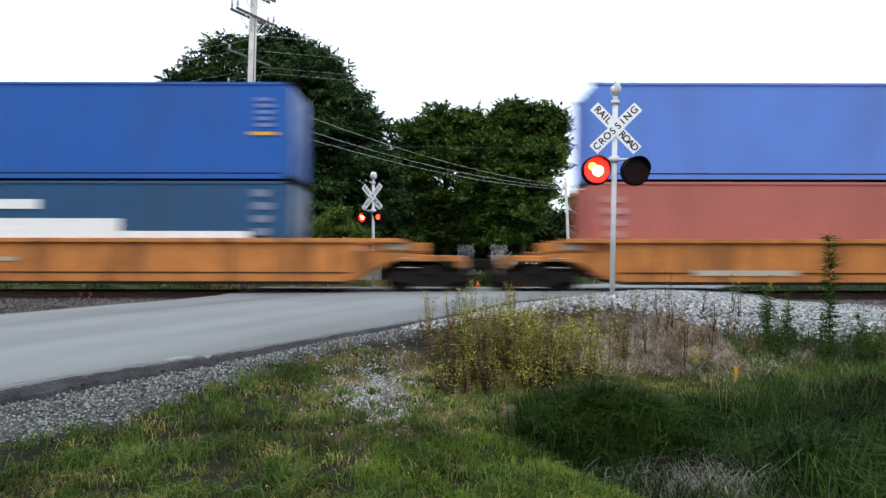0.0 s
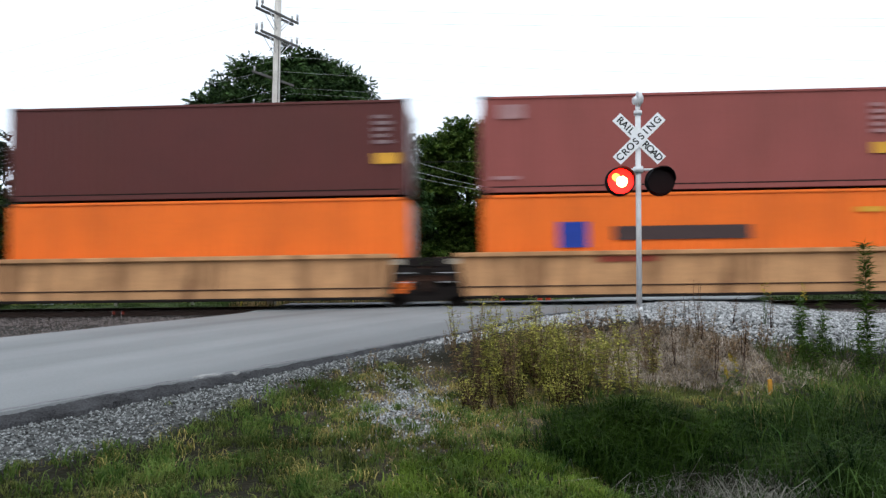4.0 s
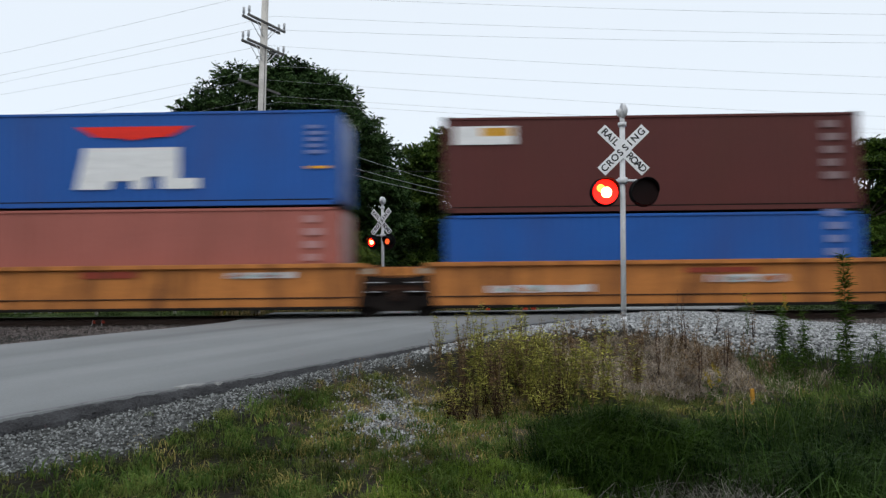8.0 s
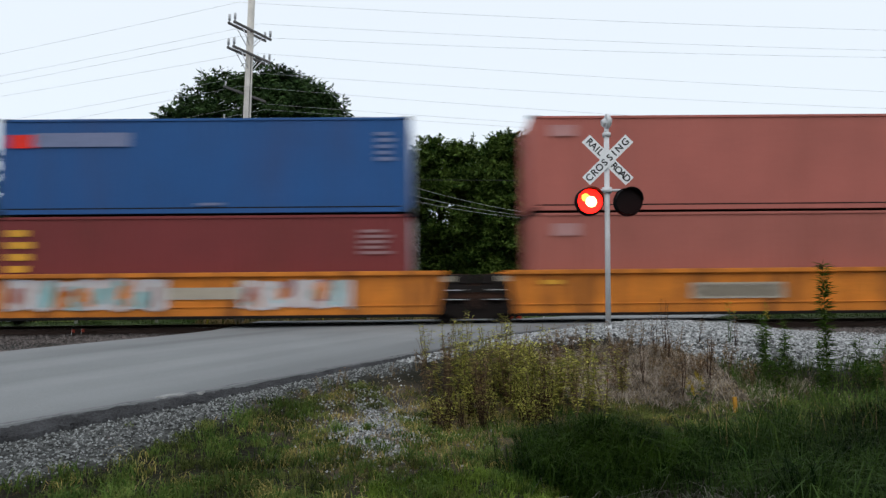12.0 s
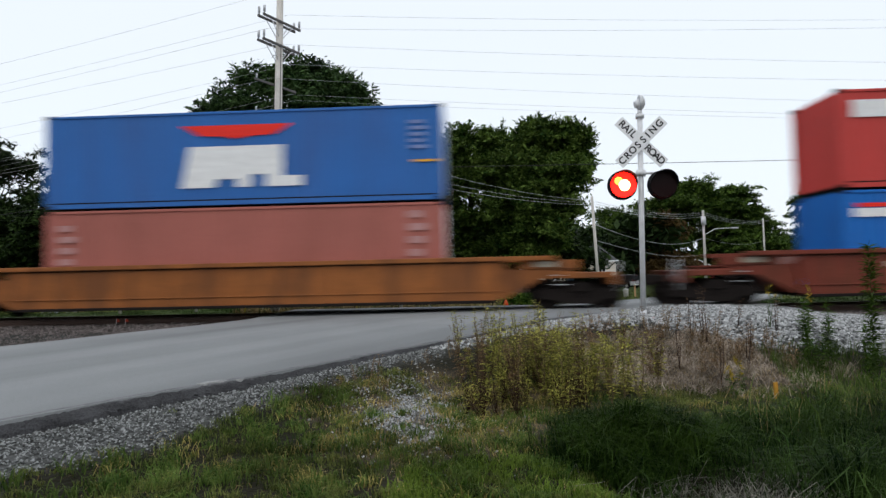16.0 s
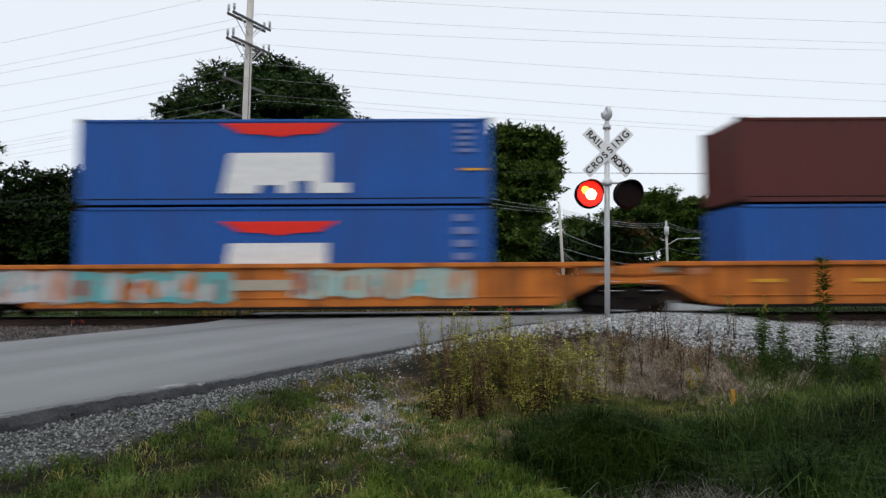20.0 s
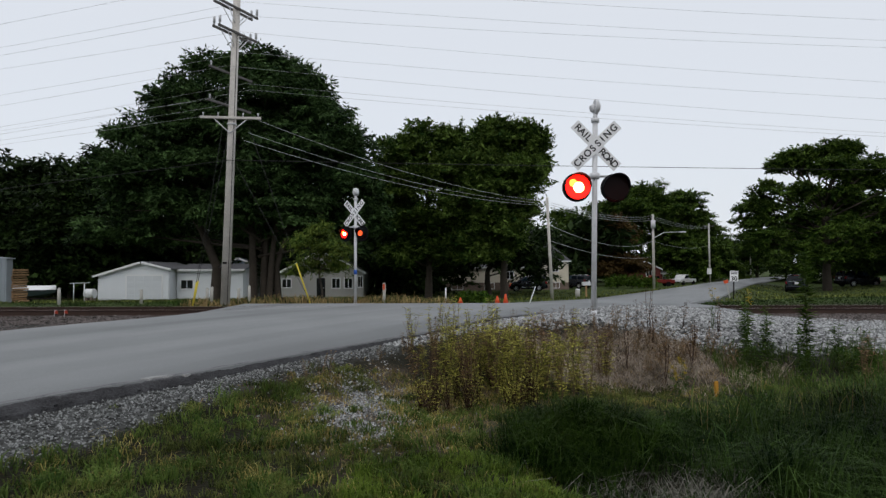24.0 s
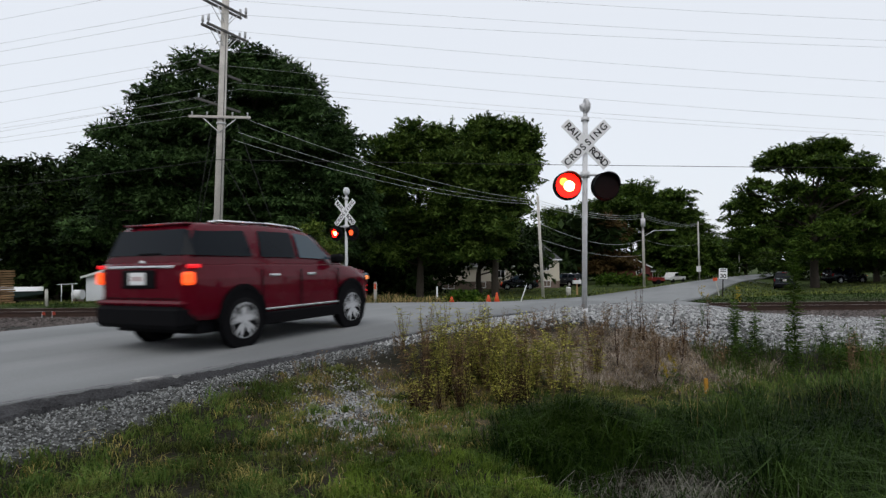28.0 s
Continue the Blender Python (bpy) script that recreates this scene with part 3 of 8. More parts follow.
                piece("marking", shared(k2, "marking", lambda: boxes((0, ww, -0.003, 0.003, 0, hh / n * 0.55)), M[colr]), c, pose(x, y, z + hh * (n - 1 - i) / n))
        elif kind == "wings":
            k2 = ("wings", w, hh)
            piece("wing_emblem", shared(k2, "wing_emblem", lambda: slabs([(0, hh), (w, hh), (w * 0.83, hh * 0.25), (w * 0.62, hh * 0.18), (w * 0.5, 0), (w * 0.38, hh * 0.18), (w * 0.17, hh * 0.25)], -0.003, 0.003), M["logo_red"]), c, pose(x, y, z))
        elif kind == "block":
            # a plain leaning white block with a foot
            def blk():
                bm = bmesh.new()
                slab(bm, [(0, 0), (w * 0.28, 0), (w * 0.3, hh * 0.2), (w * 0.46, hh * 0.2), (w * 0.46, 0), (w * 0.58, 0), (w * 0.58, hh * 0.3), (w * 0.7, hh * 0.3), (w * 0.7, 0), (w, 0), (w, hh * 0.25), (w * 0.84, hh * 0.25), (w * 0.84, hh), (w * 0.07, hh)], -0.003, 0.003)
                return bm
            piece("white_emblem", shared(("blk", w, hh, colr), "white_emblem", blk, M[colr]), c, pose(x, y, z))
    return c


def wheelset(parent, x, r=0.46):
    for s in (-1, 1):
        w = shared(("wheel", r), "wheel", lambda: tubes(((0, -0.065, 0), (0, 0.065, 0), r), ((0, -0.09, 0), (0, 0.09, 0), r * 0.45), seg=24), M["steel"])
        piece("wheel", w, parent, pose(x, s * 0.755, r))
    piece("axle", shared(("axle",), "axle", lambda: tubes(((0, -1.0, 0), (0, 1.0, 0), 0.08)), M["steel"]), parent, pose(x, 0, r))


def bogie(parent, x):
    """A two-axle truck under a car's end."""
    for dx in (-0.88, 0.88):
        wheelset(parent, x + dx)
    def frame_side():
        bm = slabs([(-1.25, 0.36), (-1.25, 0.56), (-0.95, 0.66), (-0.45, 0.62), (-0.35, 0.78), (0.35, 0.78), (0.45, 0.62), (0.95, 0.66), (1.25, 0.56), (1.25, 0.36), (0.75, 0.34), (0.4, 0.2), (-0.4, 0.2), (-0.75, 0.34)], -0.08, 0.08)
        for k in (-0.16, 0, 0.16):
            tube(bm, (k, 0, 0.3), (k, -0.1, 0.58), 0.06, seg=8)
        return bm
    for s in (-1, 1):
        piece("bogie_frame", shared(("bf",), "bogie_frame", frame_side, M["steel"]), parent, pose(x, s * 1.0, 0, 0, 0, 0 if s < 0 else 180))
    piece("bolster", shared(("bol",), "bolster", lambda: boxes((-0.25, 0.25, -1.2, 1.2, 0.55, 0.85), bev=0.03), M["steel"]), parent, pose(x, 0, 0))


def well_car(length, color, label, bogie_left=True, bogie_right=True, end_left=False, end_right=False, short=True, marks=()):
    """One well unit between its bogie centres; origin at its middle on the rail."""
    c = thing("well_car", Matrix(), label, "railway wagon", "well cars of the train")
    H = length / 2
    m = M[color]
    inner = H - (1.15 if short else 2.35)
    zt = 1.62
    for s in (-1, 1):
        def side():
            bm = bmesh.new()
            slab(bm, [(-inner, 0.34), (inner, 0.34), (inner + 0.1, 0.9), (inner + 0.2, zt - 0.1), (-inner - 0.2, zt - 0.1), (-inner - 0.1, 0.9)], -0.02, 0.02)
            return bm
        p = piece("side_sill", shared((color, length, "sd"), "side_sill", side, m), c, pose(0, s * 1.4, 0))
        piece("top_chord", shared((color, length, short, "tc"), "top_chord", lambda: boxes((-H + (0.9 if short else 0.75), H - (0.9 if short else 0.75), -0.15, 0.15, zt - 0.13, zt), bev=0.015), m), p, pose(0, s * 0.0, 0))
        piece("bottom_chord", shared((color, length, "bc"), "bottom_chord", lambda: boxes((-inner + 0.05, inner - 0.05, -0.05, 0.06, 0.28, 0.37), bev=0.012), M["steel"]), p)
        piece("ledge", shared((color, length, "lg"), "ledge", lambda: boxes((-inner, inner, -0.06, 0.06, 0.61, 0.645), bev=0.008), M["joint"] if color in ("w_tan", "w_yellow") else m), p)
        # lip under the chord; dark on rust and maroon cars to paint its shadow
        piece("chord_lip", shared((color, length, "cl"), "chord_lip", lambda: boxes((-inner - 0.15, inner + 0.15, -0.035, 0.045, zt - 0.17, zt - 0.132)), M["joint"] if color in ("w_rust", "w_maroon") else m), p)
        n = int(inner * 2 / 1.55)
        for k in range(n + 1):
            piece("side_post", shared((color, "sp"), "side_post", lambda: boxes((-0.045, 0.045, -0.035, 0.02, 0.42, zt - 0.12), bev=0.01), m), p, pose(-inner + 0.25 + k * (2 * inner - 0.5) / n, -s * -0.012 if s > 0 else -0.012, 0))
    piece("well_floor", shared(("wf", length, short), "well_floor", lambda: boxes((-inner, inner, -1.36, 1.36, 0.3, 0.4)), M["steel"]), c)
    for e in (-1, 1):
        # end platform over the bogie
        piece("end_bulkhead", shared((color, short, "eb"), "end_bulkhead", lambda: slabs([(0, 0.4), (0.12, 0.4), (0.3 if short else 1.2, 0.95), (1.3 if short else 2.3, 1.0), (1.3 if short else 2.3, 1.15), (0.2, 1.25), (0, 1.45)], -1.3, 1.3), m if not short else M["steel"]), c, pose(e * (inner + 0.05), 0, 0, 0, 0, 0 if e > 0 else 180))
        piece("end_platform", shared(("ep", color), "end_platform", lambda: boxes((-0.85, 0.85, -1.25, 1.25, 1.18, 1.24), (-0.85, 0.85, -1.3, -1.24, 1.24, 1.5), bev=0.01), M["steel"] if short else m), c, pose(e * (H - 0.9), 0, 0))
        piece("end_plate", shared(("eplate",), "end_plate", lambda: boxes((-0.32, 0.32, -0.01, 0.01, 0, 0.16)), M["w_stencil"]), c, pose(e * (H - 1.0), -1.32, 1.3))
        if short:
            piece("end_wall", shared(("ewall",), "end_wall", lambda: boxes((-0.42, 0.42, -1.22, 1.22, 0.8, 1.18), (-0.3, 0.3, -1.1, 1.1, 1.24, 1.52), (-0.5, -0.42, -1.28, -1.1, 0.5, 1.5), (0.42, 0.5, -1.28, -1.1, 0.5, 1.5), bev=0.015), M["joint"]), c, pose(e * (H - 0.55), 0, 0))
        for kx in (0.35, 0.9):
            piece("hand_grab", shared(("grab",), "hand_grab", lambda: tubes(((-0.2, 0, 0), (0.2, 0, 0), 0.012), ((-0.2, 0, 0), (-0.2, 0.06, 0), 0.012), ((0.2, 0, 0), (0.2, 0.06, 0), 0.012), seg=6), M["galv"]), c, pose(e * (H - 0.6), -1.33, 0.6 + kx * 0.5))
    if bogie_left:
        bogie(c, -H)
    if bogie_right:
        bogie(c, H)
    for flag, e in ((end_left, -1), (end_right, 1)):
        if flag:
            piece("end_sill", shared((color, "es"), "end_sill", lambda: boxes((-0.5, 1.05, -1.35, 1.35, 0.95, 1.12), (0.85, 1.05, -1.35, 1.35, 0.75, 1.12), bev=0.02), m), c, pose(e * H, 0, 0, 0, 0, 0 if e > 0 else 180))
            piece("coupler", shared(("cpl",), "coupler", lambda: boxes((0.6, 1.65, -0.1, 0.1, 0.75, 0.98), (1.5, 1.8, -0.2, 0.16, 0.7, 1.02), bev=0.03), M["steel"]), c, pose(e * H, 0, 0, 0, 0, 0 if e > 0 else 180))
            piece("end_ladder", shared(("lad",), "end_ladder", lambda: tubes(((0, -0.2, 0), (0, -0.2, 0.9), 0.015), ((0, 0.2, 0), (0, 0.2, 0.9), 0.015), *[((0, -0.2, 0.15 + 0.28 * i), (0, 0.2, 0.15 + 0.28 * i), 0.012) for i in range(3)], seg=6), M["galv"]), c, pose(e * (H + 1.08), -1.0, 0.55))
    for x, z, w, h, colr in marks:
        k2 = ("wm", round(w, 2), round(h, 2), colr)
        if colr.startswith("graf"):
            def blob():
                rn = random.Random(int(w * 100))
                n = 14
                top = [(w * i / n, h * (0.85 + 0.15 * rn.random())) for i in range(n + 1)]
                bot = [(w * i / n, h * 0.15 * rn.random()) for i in range(n, -1, -1)]
                return slabs(top + bot, -0.002, 0.002)
            tag = piece("graffiti", shared(k2, "graffiti", blob, M[colr]), c, pose(x - w / 2, -1.474, z))

            def strokes(seed, share):
                rn, bm = random.Random(int(w * 100) + seed), bmesh.new()
                q = 0.1
                while q < w - 0.35:
                    if rn.random() < share:
                        wd, lo, hi, sk = rn.uniform(0.1, 0.26), h * rn.uniform(0.05, 0.4), h * rn.uniform(0.6, 0.97), rn.uniform(-0.15, 0.2)
                        slab(bm, [(q, lo), (q + wd, lo + rn.uniform(-0.06, 0.06)), (q + wd * 0.9 + sk, (lo + hi) / 2), (q + wd + sk, hi), (q + sk * 0.6, hi - 0.05), (q + sk * 0.2, (lo + hi) / 2)], -0.002, 0.002)
                    q += rn.uniform(0.2, 0.42)
                return bm
            for j, (ink, share) in enumerate((("graf_teal" if colr != "graf_teal" else "graf_white", 0.55), ("w_red", 0.3), (color, 0.45))):
                if color == "w_maroon" and ink == "w_red":
                    continue
                tagged(piece("graffiti_stroke", shared(k2 + (ink,), "graffiti_stroke", lambda: strokes(j, share), M[ink]), tag, pose(0, -0.004 - 0.004 * j, 0)), kind="stuff")
        else:
            piece("stencil", shared(k2, "stencil", lambda: boxes((0, w, -0.002, 0.002, 0, h)), M[colr]), c, pose(x - w / 2, -1.464, z))
    return c


FLOOR = 0.43
WING = ("wings", 4.25, 2.02, 3.4, 0.42, "")
BLOCK = ("block", 4.25, 0.55, 3.7, 1.25, "logo_white")
SIDE = ("lines", 11.2, 1.55, 0.55, 0.95, "mark")
LOWMARK = ("lines", 11.1, 0.9, 0.62, 1.9, "mark")
TALL = ("lines", 0.4, 0.9, 0.65, 1.7, "mark")
TOPL = ("bar", 0.45, 2.05, 0.85, 0.4, "mark")
GOLD = ("bar", 11.2, 0.95, 0.75, 0.32, "mark_gold")
RWM = [SIDE, GOLD]
# centre of the upper and lower containers and what they are, front of the train first
STACKS = [
    (9.9, "blue_sky_sheen", 12.19, 2.9, [SIDE], "pink", 2.9, [TALL, LOWMARK]),
    (-11.2, "blue", 12.19, 2.9, [SIDE, ("bar", 11.0, 1.3, 0.8, 0.1, "mark_gold")], "slate", 2.9, [("bar", 2.1, 1.15, 5.1, 0.62, "logo_white"), ("bar", 7.1, 1.2, 3.9, 0.2, "logo_white"), ("bar", 7.1, 0.8, 3.9, 0.3, "logo_white"), ("bar", 3.2, 2.05, 1.6, 0.28, "logo_white"), LOWMARK]),
    (-32.7, "red_faded", 12.19, 2.9, [SIDE], "blue_bright", 2.9, [WING, BLOCK, LOWMARK]),
    (-48.1, "maroon", 12.19, 2.9, [("lines", 0.3, 0.75, 0.8, 1.8, "logo_cream"), SIDE, GOLD, ("bar", 10.0, 0.55, 0.8, 0.06, "mark")], "blue", 2.9, [LOWMARK]),
    (-63.55, "red", 12.19, 2.9, [("bar", 0.5, 2.2, 0.75, 0.42, "mark"), SIDE, GOLD, ("bar", 5.6, 0.85, 1.3, 0.5, "red_faded"), ("bar", 7.2, 0.5, 0.75, 0.12, "mark")], "blue_pale", 2.9, [("bar", 0.5, 1.95, 1.0, 0.48, "logo_white"), LOWMARK]),
    (-79.0, "red", 12.19, 2.9, [("bar", 0.5, 2.2, 0.75, 0.42, "mark"), ("bar", 0.3, 0.4, 0.75, 0.1, "mark")] + RWM, "orange_box", 2.9, [("bar", 2.2, 1.3, 0.85, 0.75, "mark_blue"), ("bar", 3.8, 1.5, 3.9, 0.4, "mark_dark"), ("bar", 10.7, 2.2, 0.8, 0.15, "mark_gold")]),
    (-93.4, "brown", 12.19, 2.9, RWM, "orange_box", 2.9, []),
    (-114.1, "blue_mid", 13.72, 2.9, [("lines", 12.0, 1.3, 0.8, 0.9, "mark_gold"), ("bar", 12.8, 1.75, 0.6, 0.4, "logo_white")], "blue", 2.9, [WING, BLOCK]),
    (-133.85, "red", 12.19, 2.9, [("bar", 0.5, 2.25, 0.7, 0.36, "mark")] + RWM, "red_faded", 2.9, [TALL, LOWMARK]),
    (-149.3, "red", 12.19, 2.9, [("bar", 0.5, 2.2, 0.7, 0.42, "mark"), SIDE], "red_faded", 2.59, [TALL, LOWMARK]),
    (-164.7, "brown", 12.19, 2.9, [("bar", 0.3, 2.05, 1.8, 0.55, "logo_white"), ("bar", 1.1, 2.3, 0.9, 0.25, "mark_gold"), LOWMARK], "blue", 2.59, [LOWMARK]),
    (-180.0, "blue", 12.19, 2.9, [WING, BLOCK, SIDE, ("bar", 11.2, 1.1, 0.7, 0.08, "mark_gold")], "red_faded", 2.9, [LOWMARK]),
    (-195.7, "blue_pale", 12.19, 2.9, [WING, ("block", 4.25, 0.55, 3.7, 1.25, "logo_cream"), SIDE], "TWO", 2.59, []),
    (-215.4, "blue_pale", 13.72, 2.9, [("bar", 0.8, 2.15, 1.15, 0.28, "logo_white"), ("bar", 1.0, 2.43, 0.8, 0.1, "logo_red"), ("lines", 12.0, 1.3, 0.8, 0.9, "mark"), ("bar", 12.6, 2.0, 0.7, 0.4, "mark")], "blue", 2.9, [LOWMARK]),
    (-231.2, "blue", 12.19, 2.9, [SIDE, ("bar", 11.2, 1.2, 0.8, 0.08, "mark_gold")], "blue", 2.9, [("wings", 4.8, 2.02, 3.1, 0.38, ""), ("block", 4.8, 0.65, 3.1, 1.1, "logo_white"), LOWMARK]),
    (-246.7, "pink", 12.19, 2.9, [("bar", 0.55, 2.25, 0.8, 0.34, "mark"), SIDE, GOLD], "red_faded", 2.9, [("bar", 0.6, 2.2, 0.8, 0.36, "mark"), LOWMARK]),
    (-262.5, "navy", 12.19, 2.9, [("bar", 0.3, 2.0, 0.8, 0.4, "logo_red"), ("bar", 1.0, 2.03, 2.9, 0.42, "mark"), ("bar", 5.9, 0.25, 0.75, 0.08, "mark"), SIDE], "maroon", 2.9, [("lines", 0.35, 0.9, 0.85, 1.75, "mark_gold"), ("lines", 10.7, 1.7, 1.0, 0.8, "mark")]),
    (-278.1, "red", 12.19, 2.9, RWM, "red_faded", 2.9, [("bar", 10.6, 1.3, 1.2, 0.12, "mark_gold"), LOWMARK]),
    (-300.9, "tan_red", 12.19, 2.9, [("lines", 0.35, 1.0, 0.85, 1.6, "logo_white")], "blue", 2.9, []),
    (-323.8, "tomato", 12.19, 2.9, [("bar", 0.4, 2.05, 1.4, 0.5, "logo_white"), SIDE, GOLD], "blue_bright", 2.9, [("bar", 0.3, 2.1, 1.2, 0.25, "logo_white"), ("bar", 0.4, 2.38, 1.0, 0.12, "logo_red"), ("lines", 11.0, 1.2, 0.9, 1.5, "mark")]),
    (-347.4, "blue_mid", 12.19, 2.9, [WING, BLOCK, SIDE, ("bar", 11.3, 1.15, 0.75, 0.07, "mark_gold")], "red_faded", 2.9, [TALL, LOWMARK]),
    (-367.1, "blue_mid", 12.19, 2.59, [WING, ("block", 4.25, 0.35, 3.7, 1.2, "logo_white"), SIDE, ("bar", 11.3, 1.0, 0.75, 0.07, "mark_gold")], "red", 2.9, [TALL, LOWMARK, ("bar", 11.2, 1.5, 0.6, 0.1, "mark_gold")]),
    (-386.8, "blue_mid", 12.19, 2.59, [WING, ("block", 4.25, 0.35, 3.7, 1.2, "logo_white"), SIDE, ("bar", 11.3, 1.0, 0.75, 0.07, "mark_gold")], "maroon", 2.9, [("bar", 0.6, 2.05, 0.85, 0.4, "mark"), LOWMARK, ("bar", 10.7, 2.2, 0.6, 0.1, "mark_gold")]),
    (-410.5, "brown", 12.19, 2.59, [SIDE], "blue", 2.9, [LOWMARK]),
    (-430.1, "blue", 12.19, 2.59, [WING, ("block", 4.25, 0.35, 3.7, 1.2, "logo_white"), SIDE, ("bar", 11.3, 1.0, 0.75, 0.07, "mark_gold")], "blue", 2.9, [WING, BLOCK, LOWMARK]),
    (-449.7, "blue", 12.19, 2.59, [WING, ("block", 4.25, 0.35, 3.7, 1.2, "logo_white"), SIDE], "blue_pale", 2.9, [LOWMARK]),
]
NAMES = {"blue_mid": "mid blue", "blue_sky_sheen": "sky-paled blue", "blue": "deep blue", "slate": "slate blue", "red_faded": "faded red", "blue_bright": "bright blue", "maroon": "dark maroon", "red": "dull red", "orange_box": "bright orange",
         "brown": "dark brown", "blue_pale": "pale weathered blue", "pink": "sun-bleached red", "navy": "navy blue", "tan_red": "tan-red", "tomato": "clear red"}
# ends of the units at the bogie centres, paint, and which ends couple to the next car
WELLS = [
    (22.2, 2.15, "w_yellow", 0, 1, 1, [(-4, 0.55, 3.0, 0.16, "w_stencil")]),
    (-1.0, -21.1, "w_yellow", 0, 1, 1, [(-3.0, 0.95, 2.2, 0.12, "w_stencil"), (-4.4, 1.0, 2.2, 0.12, "w_red")]),
    (-24.3, -40.0, "w_tan", 1, 1, 0, [(0.8, 0.98, 3.3, 0.32, "w_rust"), (0.8, 1.0, 3.0, 0.26, "w_stencil")]),
    (-40.0, -55.5, "w_tan", 1, 0, 0, [(0.6, 1.3, 1.7, 0.16, "w_red"), (5.0, 0.8, 1.6, 0.1, "w_red")]),
    (-55.5, -71.15, "w_tan", 1, 0, 0, [(-1.9, 1.25, 1.7, 0.2, "w_red")]),
    (-71.15, -86.8, "w_tan", 1, 0, 0, [(-2.0, 1.3, 1.7, 0.16, "w_red")]),
    (-86.8, -102.4, "w_tan", 1, 0, 1, []),
    (-105.9, -121.9, "w_yellow", 1, 1, 1, [(-4.0, 1.05, 2.6, 0.22, "w_rust"), (2.4, 1.1, 1.4, 0.16, "w_red"), (-0.8, 0.5, 2.6, 0.85, "graf_mint")]),
    (-126.0, -141.1, "w_yellow", 1, 1, 0, [(0.6, 1.05, 3.2, 0.24, "w_stencil"), (-4.6, 1.15, 0.6, 0.1, "mark_gold")]),
    (-141.1, -156.9, "w_yellow", 1, 0, 0, [(1.5, 1.25, 1.6, 0.16, "w_red"), (-1.6, 1.1, 1.6, 0.3, "graf_white")]),
    (-156.9, -172.25, "w_yellow", 1, 0, 0, [(1.7, 1.25, 2.0, 0.14, "w_red"), (2.4, 0.95, 2.2, 0.25, "graf_white"), (-3.5, 0.7, 3.0, 0.25, "graf_white")]),
    (-172.25, -187.7, "w_yellow", 1, 0, 0, [(-0.7, 1.25, 1.6, 0.2, "w_red"), (3.8, 1.2, 2.0, 0.2, "graf_white")]),
    (-187.7, -203.6, "w_yellow", 1, 0, 1, [(-2.5, 0.95, 3.0, 0.3, "w_stencil"), (-3.0, 1.2, 3.2, 0.28, "mark"), (-0.6, 1.1, 0.7, 0.12, "mark_gold")]),
    (-207.6, -223.3, "w_orange", 1, 1, 0, [(-4.9, 0.75, 4.0, 0.8, "graf_white"), (2.2, 0.92, 2.7, 0.22, "w_stencil"), (-6.7, 1.1, 0.6, 0.12, "mark_gold")]),
    (-223.3, -238.9, "w_orange", 1, 0, 0, [(-0.1, 0.75, 2.7, 0.46, "w_stencil"), (-0.1, 0.8, 2.5, 0.36, "w_stencil"), (3.9, 1.35, 0.8, 0.12, "mark_gold")]),
    (-238.9, -254.5, "w_orange", 1, 0, 0, [(-0.2, 0.75, 2.7, 0.46, "w_stencil"), (-0.2, 0.8, 2.5, 0.36, "w_stencil"), (-5.6, 1.2, 0.6, 0.12, "mark_gold")]),
    (-254.5, -270.1, "w_orange", 1, 0, 0, [(-3.4, 0.5, 4.6, 1.0, "graf_white"), (2.6, 0.5, 3.2, 0.95, "graf_white"), (-0.2, 0.85, 2.4, 0.34, "w_stencil"), (1.2, 1.28, 0.6, 0.1, "mark_gold")]),
    (-270.1, -286.0, "w_orange", 1, 0, 1, [(-2.5, 1.25, 0.7, 0.12, "mark_gold")]),
    (-290.2, -310.2, "w_maroon", 0, 1, 1, [(-5.3, 1.2, 3.5, 0.16, "graf_white"), (0, 1.25, 5.0, 0.12, "graf_white")]),
    (-313.1, -333.5, "w_maroon", 0, 1, 1, [(-1.0, 0.6, 2.8, 0.5, "graf_white"), (2.4, 0.75, 3.4, 0.6, "graf_white"), (-4.6, 1.1, 2.0, 0.14, "w_stencil"), (8.4, 1.2, 0.9, 0.14, "mark_gold"), (5.6, 1.0, 3.0, 0.18, "w_rust")]),
    (-337.4, -356.75, "w_rust", 0, 1, 0, []),
    (-356.75, -376.45, "w_rust", 0, 0, 0, []),
    (-376.45, -396.4, "w_rust", 0, 0, 1, []),
    (-400.9, -419.9, "w_orange2", 0, 1, 0, [(0.2, 0.75, 3.6, 0.26, "w_stencil"), (-2.6, 1.0, 0.9, 0.1, "mark_gold"), (-5.6, 1.0, 0.9, 0.1, "mark_gold"), (3.4, 1.05, 0.9, 0.1, "mark_gold"), (6.6, 1.1, 0.8, 0.12, "mark_gold")]),
    (-419.9, -439.75, "w_orange2", 0, 0, 0, [(-7.5, 0.45, 2.3, 1.05, "graf_white"), (-4.0, 0.45, 4.6, 1.0, "graf_teal"), (2.6, 0.55, 5.2, 0.95, "graf_mint"), (-0.8, 0.85, 2.6, 0.3, "w_stencil"), (-2.5, 1.1, 1.0, 0.12, "mark_gold"), (2.4, 1.15, 1.0, 0.12, "mark_gold")]),
    (-439.75, -458.9, "w_orange2", 0, 0, 1, [(-3.6, 0.85, 3.6, 0.2, "w_stencil"), (-4.9, 1.05, 0.9, 0.1, "mark_gold"), (-1.4, 1.05, 0.9, 0.1, "mark_gold"), (2.0, 1.05, 0.9, 0.1, "mark_gold"), (5.8, 1.05, 0.9, 0.1, "mark_gold"), (-1.6, 1.15, 5.0, 0.2, "w_tan")]),
]
